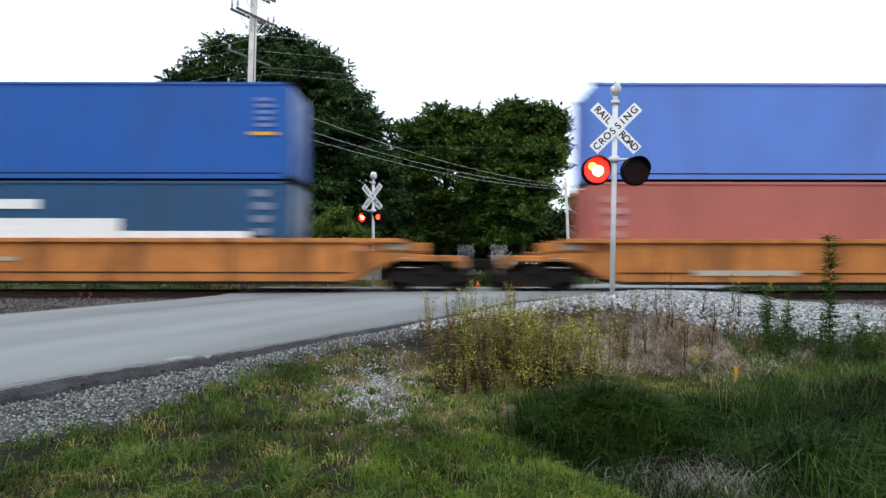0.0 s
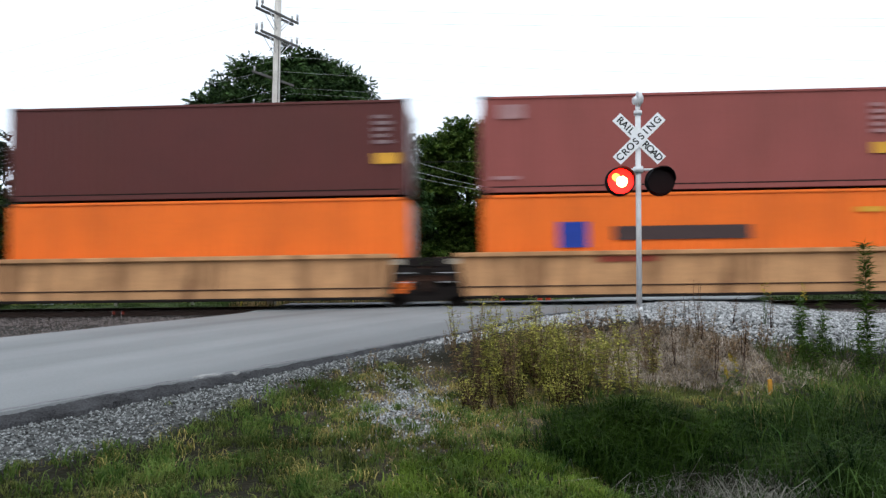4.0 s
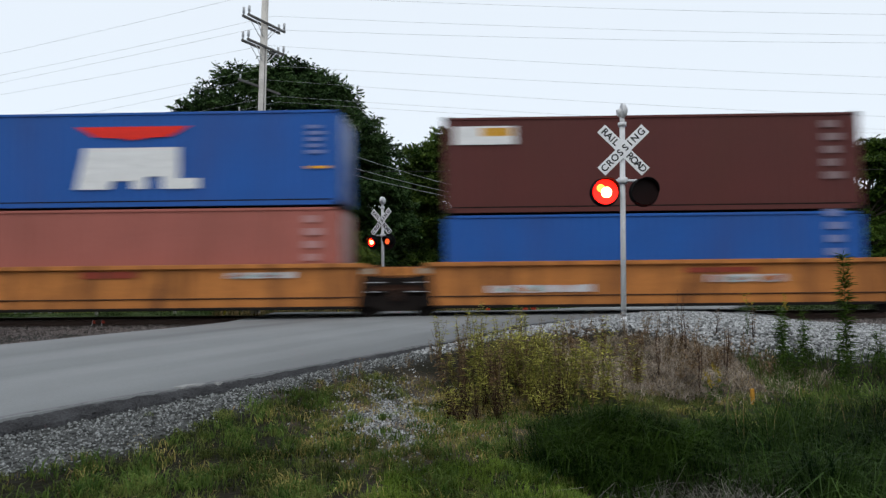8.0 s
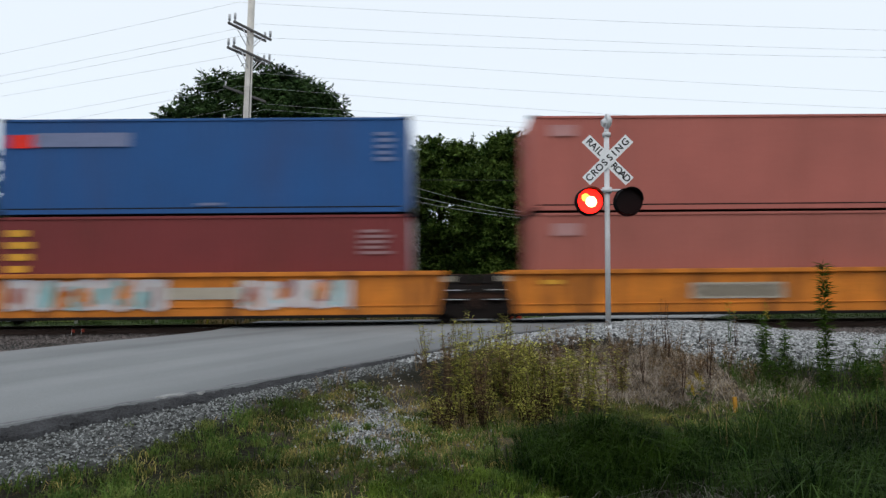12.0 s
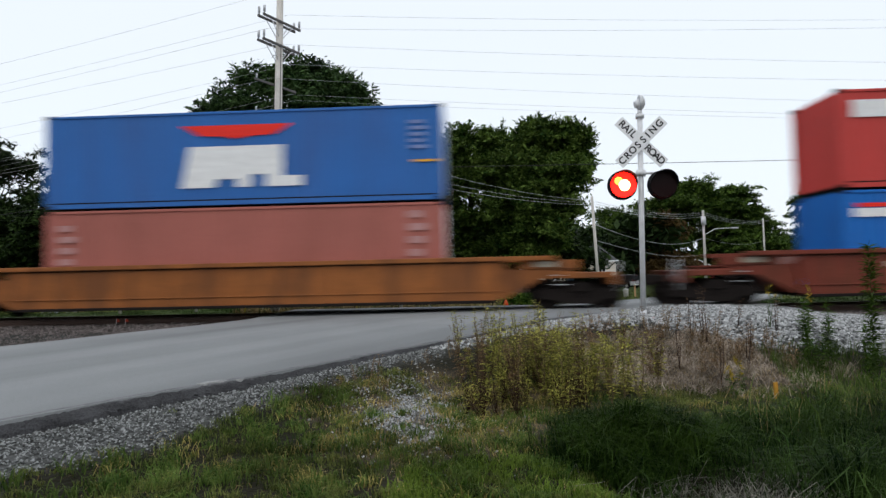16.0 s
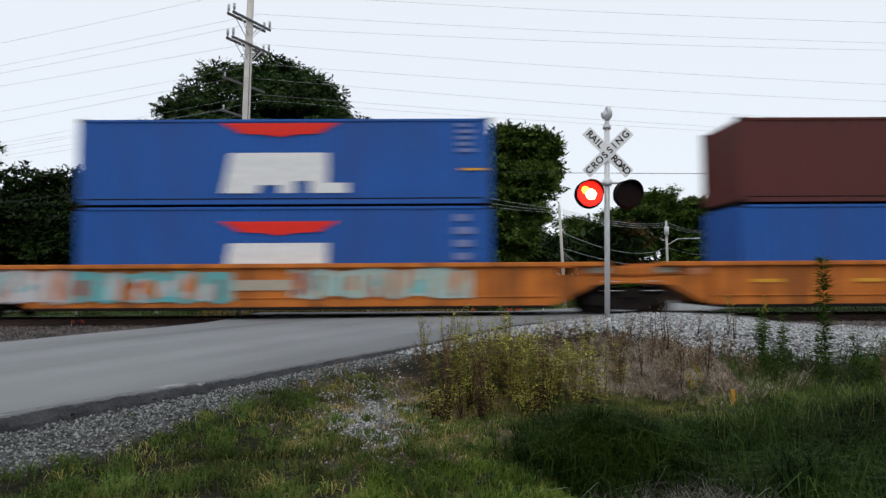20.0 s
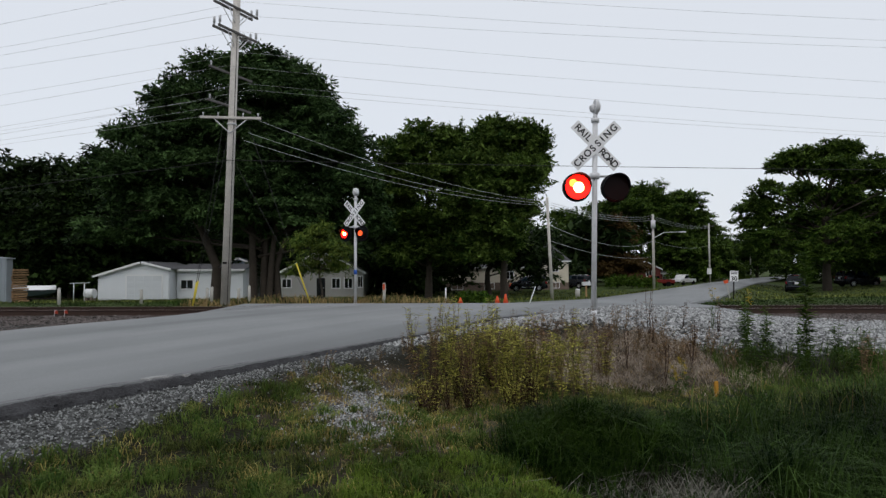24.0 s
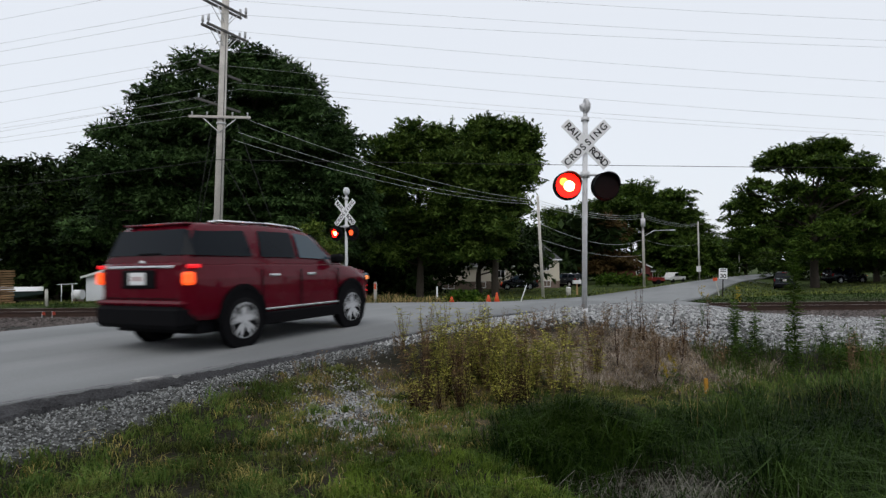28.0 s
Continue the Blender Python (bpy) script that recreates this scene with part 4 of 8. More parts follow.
WELL_NAMES = {"w_yellow": "yellow steel", "w_tan": "faded tan-yellow steel", "w_orange": "orange steel", "w_maroon": "rusty maroon steel", "w_rust": "grimy rust-orange steel", "w_orange2": "worn orange steel"}
ROLLING = []
for right, left, paint, short, er, el, marks in WELLS:
    c = well_car(right - left, paint, WELL_NAMES[paint] + " well car" + (" tagged with graffiti" if any(k[4].startswith("graf") for k in marks) else " carrying two stacked containers"), True, bool(er), bool(el), bool(er), bool(short), marks)
    ROLLING.append((c, (right + left) / 2, 0.0))
for cx, ucol, ulen, uh, umarks, lcol, lh, lmarks in STACKS:
    up = container(ucol, ulen, uh, NAMES[ucol] + " corrugated steel container stacked on another", umarks)
    ROLLING.append((up, cx, FLOOR + lh + 0.03))
    if lcol == "TWO":
        for dx in (-3.05, 3.05):
            lo = container("blue", 6.06, lh, "short deep blue corrugated container sitting in a well car", [("wings", 1.7, 1.7, 2.5, 0.3, ""), ("block", 1.8, 0.55, 2.3, 0.95, "logo_white"), ("lines", 4.9, 1.2, 0.8, 1.0, "mark")])
            ROLLING.append((lo, cx + dx, FLOOR))
    else:
        lo = container(lcol, 12.19, lh, NAMES[lcol] + " corrugated steel container sitting in a well car", lmarks)
        ROLLING.append((lo, cx, FLOOR))


# ---- crossing signals ----
SIGNAL_LAMPS = []


def text_part(name, body, size, material, parent, at, depth=0.002):
    cu = bpy.data.curves.new(name, 'FONT')
    cu.body, cu.size, cu.align_x, cu.align_y, cu.extrude = body, size, 'CENTER', 'CENTER', depth
    cu.offset = size * 0.02
    tmp = bpy.data.objects.new(name, cu)
    scene.collection.objects.link(tmp)
    me = bpy.data.meshes.new_from_object(tmp.evaluated_get(bpy.context.evaluated_depsgraph_get()))
    bpy.data.objects.remove(tmp)
    me.materials.clear()
    me.materials.append(material)
    ob = new(name, me)
    ob.parent, ob.matrix_basis = parent, at
    return ob


def lamp_unit(parent, x, z, facing, flash, name="flasher", big=True):
    """A round black target with a hooded red lens, facing -y (facing 1) or +y (-1)."""
    e = bmesh.new()
    tube(e, (0, 0.0, 0), (0, 0.02, 0), 0.3, seg=40)
    u = part(name, e, M["black"], parent, "round black target with a hooded red lens", pose(x, -0.1 * facing, z, 0, 0, 0 if facing > 0 else 180))
    b = bmesh.new()
    tube(b, (0, 0.02, 0), (0, 0.13, 0), 0.2, 0.12, seg=24)
    part("lamp_housing", b, M["black"], u)
    # hood: an open cylinder wall, cut longer on top
    hd = bmesh.new()
    n = 32
    ring = []
    for r in ((0.276, 0.268) if big else (0.19, 0.183)):
        rows = []
        for k in range(n + 1):
            a = math.pi * (-0.25) + math.pi * 1.5 * k / n
            d = 0.3 - 0.14 * (1 - math.sin(max(min(a, math.pi), 0))) if 0 <= a <= math.pi else 0.1
            rows.append((hd.verts.new((r * math.cos(a), -0.0, r * math.sin(a))), hd.verts.new((r * math.cos(a), -d, r * math.sin(a)))))
        ring.append(rows)
    for i in range(n):
        hd.faces.new((ring[0][i][0], ring[0][i + 1][0], ring[0][i + 1][1], ring[0][i][1]))
        hd.faces.new((ring[1][i + 1][0], ring[1][i][0], ring[1][i][1], ring[1][i + 1][1]))
        hd.faces.new((ring[0][i][1], ring[0][i + 1][1], ring[1][i + 1][1], ring[1][i][1]))
    part("hood", hd, M["black"], u)
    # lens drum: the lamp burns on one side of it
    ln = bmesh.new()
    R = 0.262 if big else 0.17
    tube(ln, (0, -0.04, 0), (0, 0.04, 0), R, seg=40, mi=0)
    # on big lamps this wide glowing face also takes in the hood's red glow
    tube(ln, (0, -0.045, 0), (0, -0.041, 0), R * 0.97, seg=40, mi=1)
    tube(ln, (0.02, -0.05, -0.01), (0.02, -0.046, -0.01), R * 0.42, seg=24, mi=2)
    # amber glowing disc painted in as the bulb's reflection
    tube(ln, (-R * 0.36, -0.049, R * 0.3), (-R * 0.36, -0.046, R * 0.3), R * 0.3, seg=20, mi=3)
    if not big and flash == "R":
        # a dim glowing disc stands in for its twin's stray light while it is out
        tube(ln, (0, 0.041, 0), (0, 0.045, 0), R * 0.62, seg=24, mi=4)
    lens = part("lens", ln, [M["lens_dark"], M["lens_red"], M["lens_core"], M["lens_bulb_glint"], M["lens_stray_glint"]], u, "red glass lens with its lamp", pose(0, -0.06, 0))
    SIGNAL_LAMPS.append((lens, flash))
    return u


def crossing_signal(name, m, label, height=4.05, face=1, flash=("L", "R"), lean=0.0, band=False):
    s = thing(name, m @ pose(0, 0, 0, 0, lean, 0), label, "crossing signal", "crossing signals")
    part("mast", tubes(((0, 0, 0), (0, 0, height - 0.12), 0.055), seg=16), M["galv"], s)
    b = bmesh.new()
    box(b, -0.16, 0.16, -0.16, 0.16, -0.14, 0.0, bev=0.02)
    tube(b, (0, 0, 0.0), (0, 0, 0.12), 0.075, 0.062, seg=12)
    part("base", b, M["galv"], s)
    bell = bmesh.new()
    tube(bell, (0, 0, height - 0.16), (0, 0, height - 0.08), 0.085, seg=16)
    tube(bell, (0, 0, height - 0.08), (0, 0, height), 0.05, seg=12)
    tube(bell, (-0.02, 0, height + 0.16), (0.05, 0, height + 0.16), 0.16, 0.15, seg=24)
    tube(bell, (0.05, 0, height + 0.16), (0.1, 0, height + 0.16), 0.15, 0.07, seg=24)
    tube(bell, (-0.1, 0, height + 0.12), (-0.02, 0, height + 0.14), 0.07, 0.1, seg=14)
    part("bell", bell, M["galv"], s, "round grey warning bell")
    zc = height - 0.67
    k = 0
    for ang in (-45, 45):
        bl = part("crossbuck_blade", boxes((-0.64, 0.64, -0.004, 0.004, -0.115, 0.115), bev=0.002), M["white"], s, "white crossbuck blade with black lettering", pose(0, -0.075 - 0.012 * k, zc, 0, -ang if ang == -45 else -45, 0))
        word = (("R", -0.53), ("A", -0.41), ("I", -0.31), ("L", -0.22), ("R", 0.19), ("O", 0.31), ("A", 0.43), ("D", 0.55)) if ang == -45 else tuple(zip("CROSSING", (-0.54, -0.39, -0.24, -0.09, 0.06, 0.19, 0.34, 0.52)))
        for w, dx in word:
            text_part("letter", w, 0.2, M["letters"], bl, pose(dx, -0.0052, 0, 90, 0, 0))
        k += 1
    part("blade_bracket", boxes((-0.06, 0.06, -0.07, 0.06, zc - 0.1, zc + 0.1), bev=0.01), M["galv"], s)
    zl = height - (1.45 if band else 1.56)
    arm = bmesh.new()
    tube(arm, (-0.42, 0, zl + 0.26), (0.42, 0, zl + 0.26), 0.028, seg=10)
    tube(arm, (0, 0, zl + 0.2), (0, 0, zl + 0.32), 0.1, seg=14)
    for q in (-0.4, 0.4):
        tube(arm, (q, 0, zl + 0.27), (q, 0, zl), 0.03, seg=8)
    part("lamp_arm", arm, M["galv"], s)
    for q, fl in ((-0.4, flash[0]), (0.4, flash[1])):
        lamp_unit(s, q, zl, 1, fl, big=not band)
    if band:
        part("marker_band", tubes(((0, 0, 1.32), (0, 0, 1.5), 0.062), seg=16), M["band_blue"], s, "blue marker band")
    return s


M["lens_bulb_glint"] = glow("lamp_amber_glint", (1.0, 0.3, 0.03), 5.0)
M["lens_stray_glint"] = glow("stray_light_glint", (1.0, 0.1, 0.02), 1.2)
M["band_blue"] = mat("blue_enamel", (0.03, 0.1, 0.4), 0.5, var=0.1)
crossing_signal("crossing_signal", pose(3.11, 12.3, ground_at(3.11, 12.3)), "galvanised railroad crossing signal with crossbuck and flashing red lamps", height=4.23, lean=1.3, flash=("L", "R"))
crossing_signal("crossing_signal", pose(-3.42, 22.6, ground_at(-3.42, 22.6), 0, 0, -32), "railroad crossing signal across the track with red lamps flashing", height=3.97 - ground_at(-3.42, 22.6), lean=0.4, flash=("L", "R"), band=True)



# ---- utility poles and wires ----
def wire_path(points, radius, material, name="wire", label="", parent=None):
    cu = bpy.data.curves.new(name, 'CURVE')
    cu.dimensions, cu.bevel_depth, cu.bevel_resolution = '3D', radius, 1
    sp = cu.splines.new('POLY')
    sp.points.add(len(points) - 1)
    for q, p in zip(sp.points, points):
        q.co = (*p, 1)
    cu.materials.append(material)
    ob = new(name, cu)
    if parent is not None:
        ob.parent = parent
    if label:
        tagged(ob, label, "cable", "overhead wires")
    return ob


def sagging(a, b, sag, n=24):
    a, b = Vector(a), Vector(b)
    return [a.lerp(b, i / n) - Vector((0, 0, 4 * sag * (i / n) * (1 - i / n))) for i in range(n + 1)]


POLE = (-8.76, 23.5)


def main_pole():
    g = ground_at(*POLE)
    p = thing("utility_pole", pose(POLE[0], POLE[1], g, 0, 1.9, 0), "tall weathered wooden utility pole with crossarms", "utility pole", "utility poles")
    part("shaft", tubes(((0, 0, -0.3), (0, 0, 13.6), 0.185, 0.135), seg=18), M["polewood"], p)
    z0 = -g
    for z in (11.72, 10.72, 9.1, 7.78):
        n, half = (2, 1.0) if z > 10 else (1, 1.1)
        for j in range(n):
            off = 0.15 if j else -0.15
            # arms run obliquely, their near end towards the road
            a = part("crossarm", boxes((-half, half, -0.038, 0.038, -0.048, 0.048), bev=0.008), M["armwood"], p, "dark timber crossarm", pose(off * 0.9, -off * 0.4, z + z0, 0, 0, 62))
            for q in (-0.94, 0.94) if z > 9.5 else (-1.0,):
                part("insulator", tubes(((q, 0, 0.06), (q, 0, 0.12), 0.03), ((q, 0, 0.12), (q, 0, 0.36 if z > 9.5 else 0.22), 0.05 if z > 9.5 else 0.035), seg=10), M["porcelain"], a)
            if z > 10:
                part("arm_brace", tubes(((-0.55, 0, -0.06), (0, off * 0.6, -0.75), 0.018), ((0.55, 0, -0.06), (0, off * 0.6, -0.75), 0.018), seg=6), M["galv"], a)
    a = part("crossarm", boxes((-1.22, 1.22, -0.04, 0.04, -0.05, 0.05), bev=0.01), M["polewood"], p, "pale timber crossarm", pose(0, -0.2, 7.25 + z0, 0, 0, 0))
    part("arm_brace", tubes(((-0.65, 0, -0.06), (0, 0, -0.62), 0.022), ((0.65, 0, -0.06), (0, 0, -0.62), 0.022), seg=6), M["galv"], a)
    for q in (-1.1, -0.5, 0.5, 1.1):
        part("insulator", tubes(((q, 0, 0.06), (q, 0, 0.2), 0.035), seg=8), M["porcelain"], a)
    part("pole_tag", boxes((-0.08, 0.08, -0.215, -0.2, 1.75, 1.83)), M["black"], p)
    part("pole_band", tubes(((0, 0, 7.0 + z0), (0, 0, 7.06 + z0), 0.19), seg=16), M["galv"], p)
    part("ground_wire", tubes(((0.13, -0.13, 0), (0.11, -0.11, 11), 0.012), seg=6), M["wire_dark"], p)
    return p


main_pole()
# along the railway: height at the pole, at 11.5 m to one side and 28 m to the other
LINE_L, LINE_R = Vector((-11.5, 3.2, 0)), Vector((27.6, 2.2, 0))
for zp, zl, zr, dx in ((12.77, 12.57, 12.2, -0.6), (12.2, 12.0, 11.6, 0.5), (11.34, 11.13, 10.99, -0.6), (10.85, 10.79, 9.63, 0.1), (10.1, 9.78, 8.98, 0.6), (9.3, 8.86, 7.8, -0.5), (8.8, 8.24, 7.42, 0.5), (8.6, 8.0, 7.3, 0.8)):
    at = Vector((POLE[0] + 0.38 + dx * 0.55, POLE[1] + dx * 0.7, zp))
    le = at + LINE_L * 3.4 + Vector((0, 0, (zl - zp) * 3.4))
    re = at + LINE_R * 1.7 + Vector((0, 0, (zr - zp) * 1.7))
    wire_path(sagging(le, at, 0.25)[:-1] + sagging(at, re, 0.35), 0.0046, M["wire"], "power_line", "thin grey overhead power line along the railway")
for zp, zl, dx in ((8.05, 7.67, -0.6), (7.82, 7.33, 0.1), (7.32, 6.97, -1.1)):
    at = Vector((POLE[0] + 0.3 + dx, POLE[1] - 0.2, zp))
    wire_path(sagging(at + LINE_L * 3.4 + Vector((0, 0, (zl - zp) * 3.4)), at, 0.2), 0.0046, M["wire"], "power_line", "thin grey overhead power line along the railway")
at = Vector((POLE[0] + 0.2, POLE[1] - 0.2, 5.54))
wire_path(sagging(at + LINE_L * 3.4 + Vector((0, 0, -1.9)), at, 0.1)[:-1] + sagging(at, at + LINE_R * 1.7 + Vector((0, 0, -0.2)), 0.1), 0.012, M["wire_dark"], "telephone_line", "thin dark telephone cable along the railway")
FAR_POLE = (6.95, 38.0)
for k, (dx, dz) in enumerate(((1.35, 7.15), (0.95, 6.65), (0.75, 6.35))):
    wire_path(sagging((POLE[0] + dx, POLE[1] - 0.1, dz), (FAR_POLE[0], FAR_POLE[1], 5.45 - 0.12 * k), 0.55), 0.0085, M["porcelain"], "service_cable", "pale twisted service cable between two poles")


def small_pole(x, y, top, r, label, lamp=False, arm=False, lean=0.0):
    g = ground_at(x, y)
    p = thing("utility_pole", pose(x, y, g, 0, lean, 0), label, "utility pole", "utility poles")
    part("shaft", tubes(((0, 0, -0.2), (0, 0, top - g), r, r * 0.75), seg=12), M["polewood"], p)
    if lamp:
        part("lamp_arm", tubes(((0, 0, 4.9 - g), (1.5, 0.3, 5.7 - g), 0.04), ((1.5, 0.3, 5.7 - g), (3.8, 0.6, 5.75 - g), 0.04), seg=8), M["galv"], p)
        part("lamp_head", boxes((3.6, 4.4, 0.45, 0.75, 5.65 - g, 5.82 - g), bev=0.05), M["galv"], p)
        part("transformer", tubes(((-0.1, -0.35, 6.2 - g), (-0.1, -0.35, 7.2 - g), 0.28), seg=14), M["galv"], p)
    if arm:
        part("crossarm", boxes((-0.9, 0.9, -0.06, 0.06, top - g - 0.5, top - g - 0.36)), M["armwood"], p)
    return p


small_pole(FAR_POLE[0], FAR_POLE[1], 5.75, 0.11, "short weathered service pole beside the road", lean=-2.2)
small_pole(26.7, 75, 8.0, 0.18, "wooden street pole with a transformer and lamp arm", lamp=True)
small_pole(46, 102, 8.8, 0.16, "distant wooden street pole with a crossarm", arm=True)
small_pole(64.5, 124, 5.6, 0.14, "distant wooden street pole with a crossarm", arm=True)
for k in range(3):
    wire_path(sagging((FAR_POLE[0], FAR_POLE[1], 5.4 - 0.15 * k), (26.7, 75, 7.8 - 0.25 * k), 0.5), 0.014, M["wire"], "service_cable", "pale twisted service cable between two poles")
    wire_path(sagging((26.7, 75, 7.8 - 0.25 * k), (46, 102, 8.4 - 0.2 * k), 0.5), 0.016, M["wire"], "service_cable", "pale twisted service cable between two poles")
wire_path(sagging((FAR_POLE[0], FAR_POLE[1], 3.9), (26.7, 75, 4.6), 1.0), 0.018, M["wire"], "telephone_line", "sagging pale telephone cable along the road")
wire_path(sagging((FAR_POLE[0], FAR_POLE[1], 2.9), (26.7, 75, 2.6), 0.6), 0.016, M["wire"], "telephone_line", "sagging pale telephone cable along the road")
wire_path(sagging((26.7, 75, 4.6), (46, 102, 5.0), 0.7), 0.018, M["wire"], "telephone_line", "sagging pale telephone cable along the road")


def guy(x, y, attach, guard0, guard_len):
    g = thing("guy_wire", pose(0, 0, 0), "steel guy wire with a yellow plastic guard", "guy wire", "guy wires")
    a, b = Vector((x, y, ground_at(x, y) - 0.05)), Vector(attach)
    d = (b - a).normalized()
    part("strand", tubes((a, b, 0.01), seg=6), M["wire_dark"], g)
    part("guard", tubes((a + d * guard0, a + d * guard_len, 0.03), seg=8), M["yellow_plastic"], g, "yellow plastic guard")


guy(-10.1, 23.6, (POLE[0] + 0.2, 23.5, 7.2), 0.1, 1.15)
guy(-9.95, 23.2, (POLE[0] + 0.3, 23.5, 9.6), 0.1, 1.1)
guy(-5.35, 23.8, (POLE[0] + 0.9, 23.5, 7.0), 0.1, 1.95)
guy(-5.3, 24.0, (POLE[0] + 0.3, 23.5, 5.6), 0.0, 0.05)


# ---- trees ----
M["leaf_dark"] = leafy("dark_tree_leaves", (0.008, 0.021, 0.007), (0.07, 0.122, 0.04), patch=0.8, through_light=0.12)
M["leaf_mid"] = leafy("tree_leaves", (0.011, 0.029, 0.005), (0.078, 0.125, 0.021), patch=0.8, through_light=0.12)
# lighter leaf copy: the light on two crowns is put into its colour
M["leaf_light"] = leafy("sunlit_tree_leaves", (0.014, 0.036, 0.007), (0.11, 0.165, 0.034), patch=0.8)
# near-black leaf copy: shade under the trees behind the houses is painted in
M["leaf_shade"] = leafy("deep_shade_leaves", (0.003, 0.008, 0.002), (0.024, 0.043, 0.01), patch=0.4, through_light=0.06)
M["leaf_frond"] = leafy("frond_leaves", (0.03, 0.065, 0.012), (0.14, 0.18, 0.035))
M["leaf_red"] = leafy("reddish_leaves", (0.06, 0.035, 0.015), (0.1, 0.07, 0.025))
M["bark"] = mat("tree_bark", (0.05, 0.041, 0.033), 0.95, var=0.35, scale=4, fine=25, bump=0.7)
M["leaf_far"] = leafy("distant_woods", (0.012, 0.026, 0.008), (0.03, 0.048, 0.016))


def leaf_cloud(rng, lobes, count, size, slim=0.42, droop=0.35, spray=9, tuft=0):
    """Leaves in sprays over the skins of uneven lobes, gathered in domed tufts of that many sprays; returns vertices and faces."""
    lobes = np.array(lobes, float)
    area = lobes[:, 3] * lobes[:, 5] + lobes[:, 3] * lobes[:, 4]
    ns = count // spray
    pick = rng.choice(len(lobes), ns, p=area / area.sum())
    L = lobes[pick]
    d = rng.normal(size=(ns, 3))
    d /= np.linalg.norm(d, axis=1)[:, None]
    d[:, 2] = np.where(d[:, 2] < -0.4, -d[:, 2] * 0.6, d[:, 2])
    ph = rng.uniform(0, 6.28, len(lobes))[pick]
    bump = 1 + 0.22 * np.sin(5 * d[:, 0] + ph) * np.cos(4 * d[:, 2] + ph) + 0.16 * np.sin(11 * d[:, 1] + 7 * d[:, 2] + 2 * ph)
    r = (0.25 + 0.8 * rng.random(ns) ** 0.6) * bump
    c = L[:, :3] + d * L[:, 3:6] * r[:, None]
    if tuft:
        # three sprays in four sit on tufts near the skin, the rest fill the inside
        skin = rng.random(ns) < 0.76
        nt = max(1, ns // tuft)
        home = rng.integers(0, ns, nt)[rng.integers(0, nt, ns)]
        grow = (1.12 - r[home]) * rng.uniform(0.4, 1.0, ns)
        e = rng.normal(size=(ns, 3))
        e /= np.linalg.norm(e, axis=1)[:, None]
        e[:, 2] = np.abs(e[:, 2])
        wide = (0.4 * np.sqrt(L[home][:, 3] * L[home][:, 5]))[:, None] * rng.uniform(0.75, 1.1, (ns, 1))
        on = c[home] + (d[home] * L[home][:, 3:6]) * np.maximum(grow, 0)[:, None] * 0.6 + e * wide * np.array([1.0, 1.0, 0.5])
        c = np.where(skin[:, None], on, L[:, :3] + d * L[:, 3:6] * np.minimum(r, 0.7)[:, None])
        d = np.where(skin[:, None], e * np.array([1.0, 1.0, 0.55]), d)
    # twig: outwards, sideways and hanging
    ax = d * 0.8 + rng.normal(size=(ns, 3)) * (0.3 if tuft else 0.5)
    ax[:, 2] -= droop * 0.6
    ax /= np.linalg.norm(ax, axis=1)[:, None]
    rep = lambda q: np.repeat(q, spray, axis=0)
    n = ns * spray
    u = np.tile(np.linspace(-0.4, 1.0, spray), ns)[:, None]
    flip = np.tile(np.where(np.arange(spray) % 2 == 0, 1.0, -1.0), ns)[:, None]
    ax = rep(ax)
    sd = np.cross(ax, np.array([0, 0, 1.0]) + rep(rng.normal(size=(ns, 3)) * 0.35))
    sd /= np.linalg.norm(sd, axis=1)[:, None] + 1e-6
    reach = size * (3.0 if spray > 1 else 0.0)
    c = rep(c) + ax * reach * u + sd * flip * size * (0.6 if spray > 1 else 0.0) + rng.normal(size=(n, 3)) * size * 0.25
    la = ax * 0.7 + sd * flip * 0.8 + rng.normal(size=(n, 3)) * 0.35
    la[:, 2] -= droop * 0.7
    la /= np.linalg.norm(la, axis=1)[:, None]
    ls = np.cross(la, rng.normal(size=(n, 3)) * 0.5 + np.array([0, 0, 1.0]))
    ls /= np.linalg.norm(ls, axis=1)[:, None] + 1e-6
    s = size * (0.6 + 0.8 * rng.random(n))[:, None]
    nrm = np.cross(la, ls)
    a, b = c - la * s, c + la * s
    m1, m2 = c + ls * s * slim + nrm * s * 0.12, c - ls * s * slim + nrm * s * 0.12
    v = np.stack([a, m1, b, m2], 1).reshape(-1, 3)
    i = np.arange(n) * 4
    f = np.concatenate([np.stack([i, i + 1, i + 2], 1), np.stack([i, i + 2, i + 3], 1)])
    return v, f


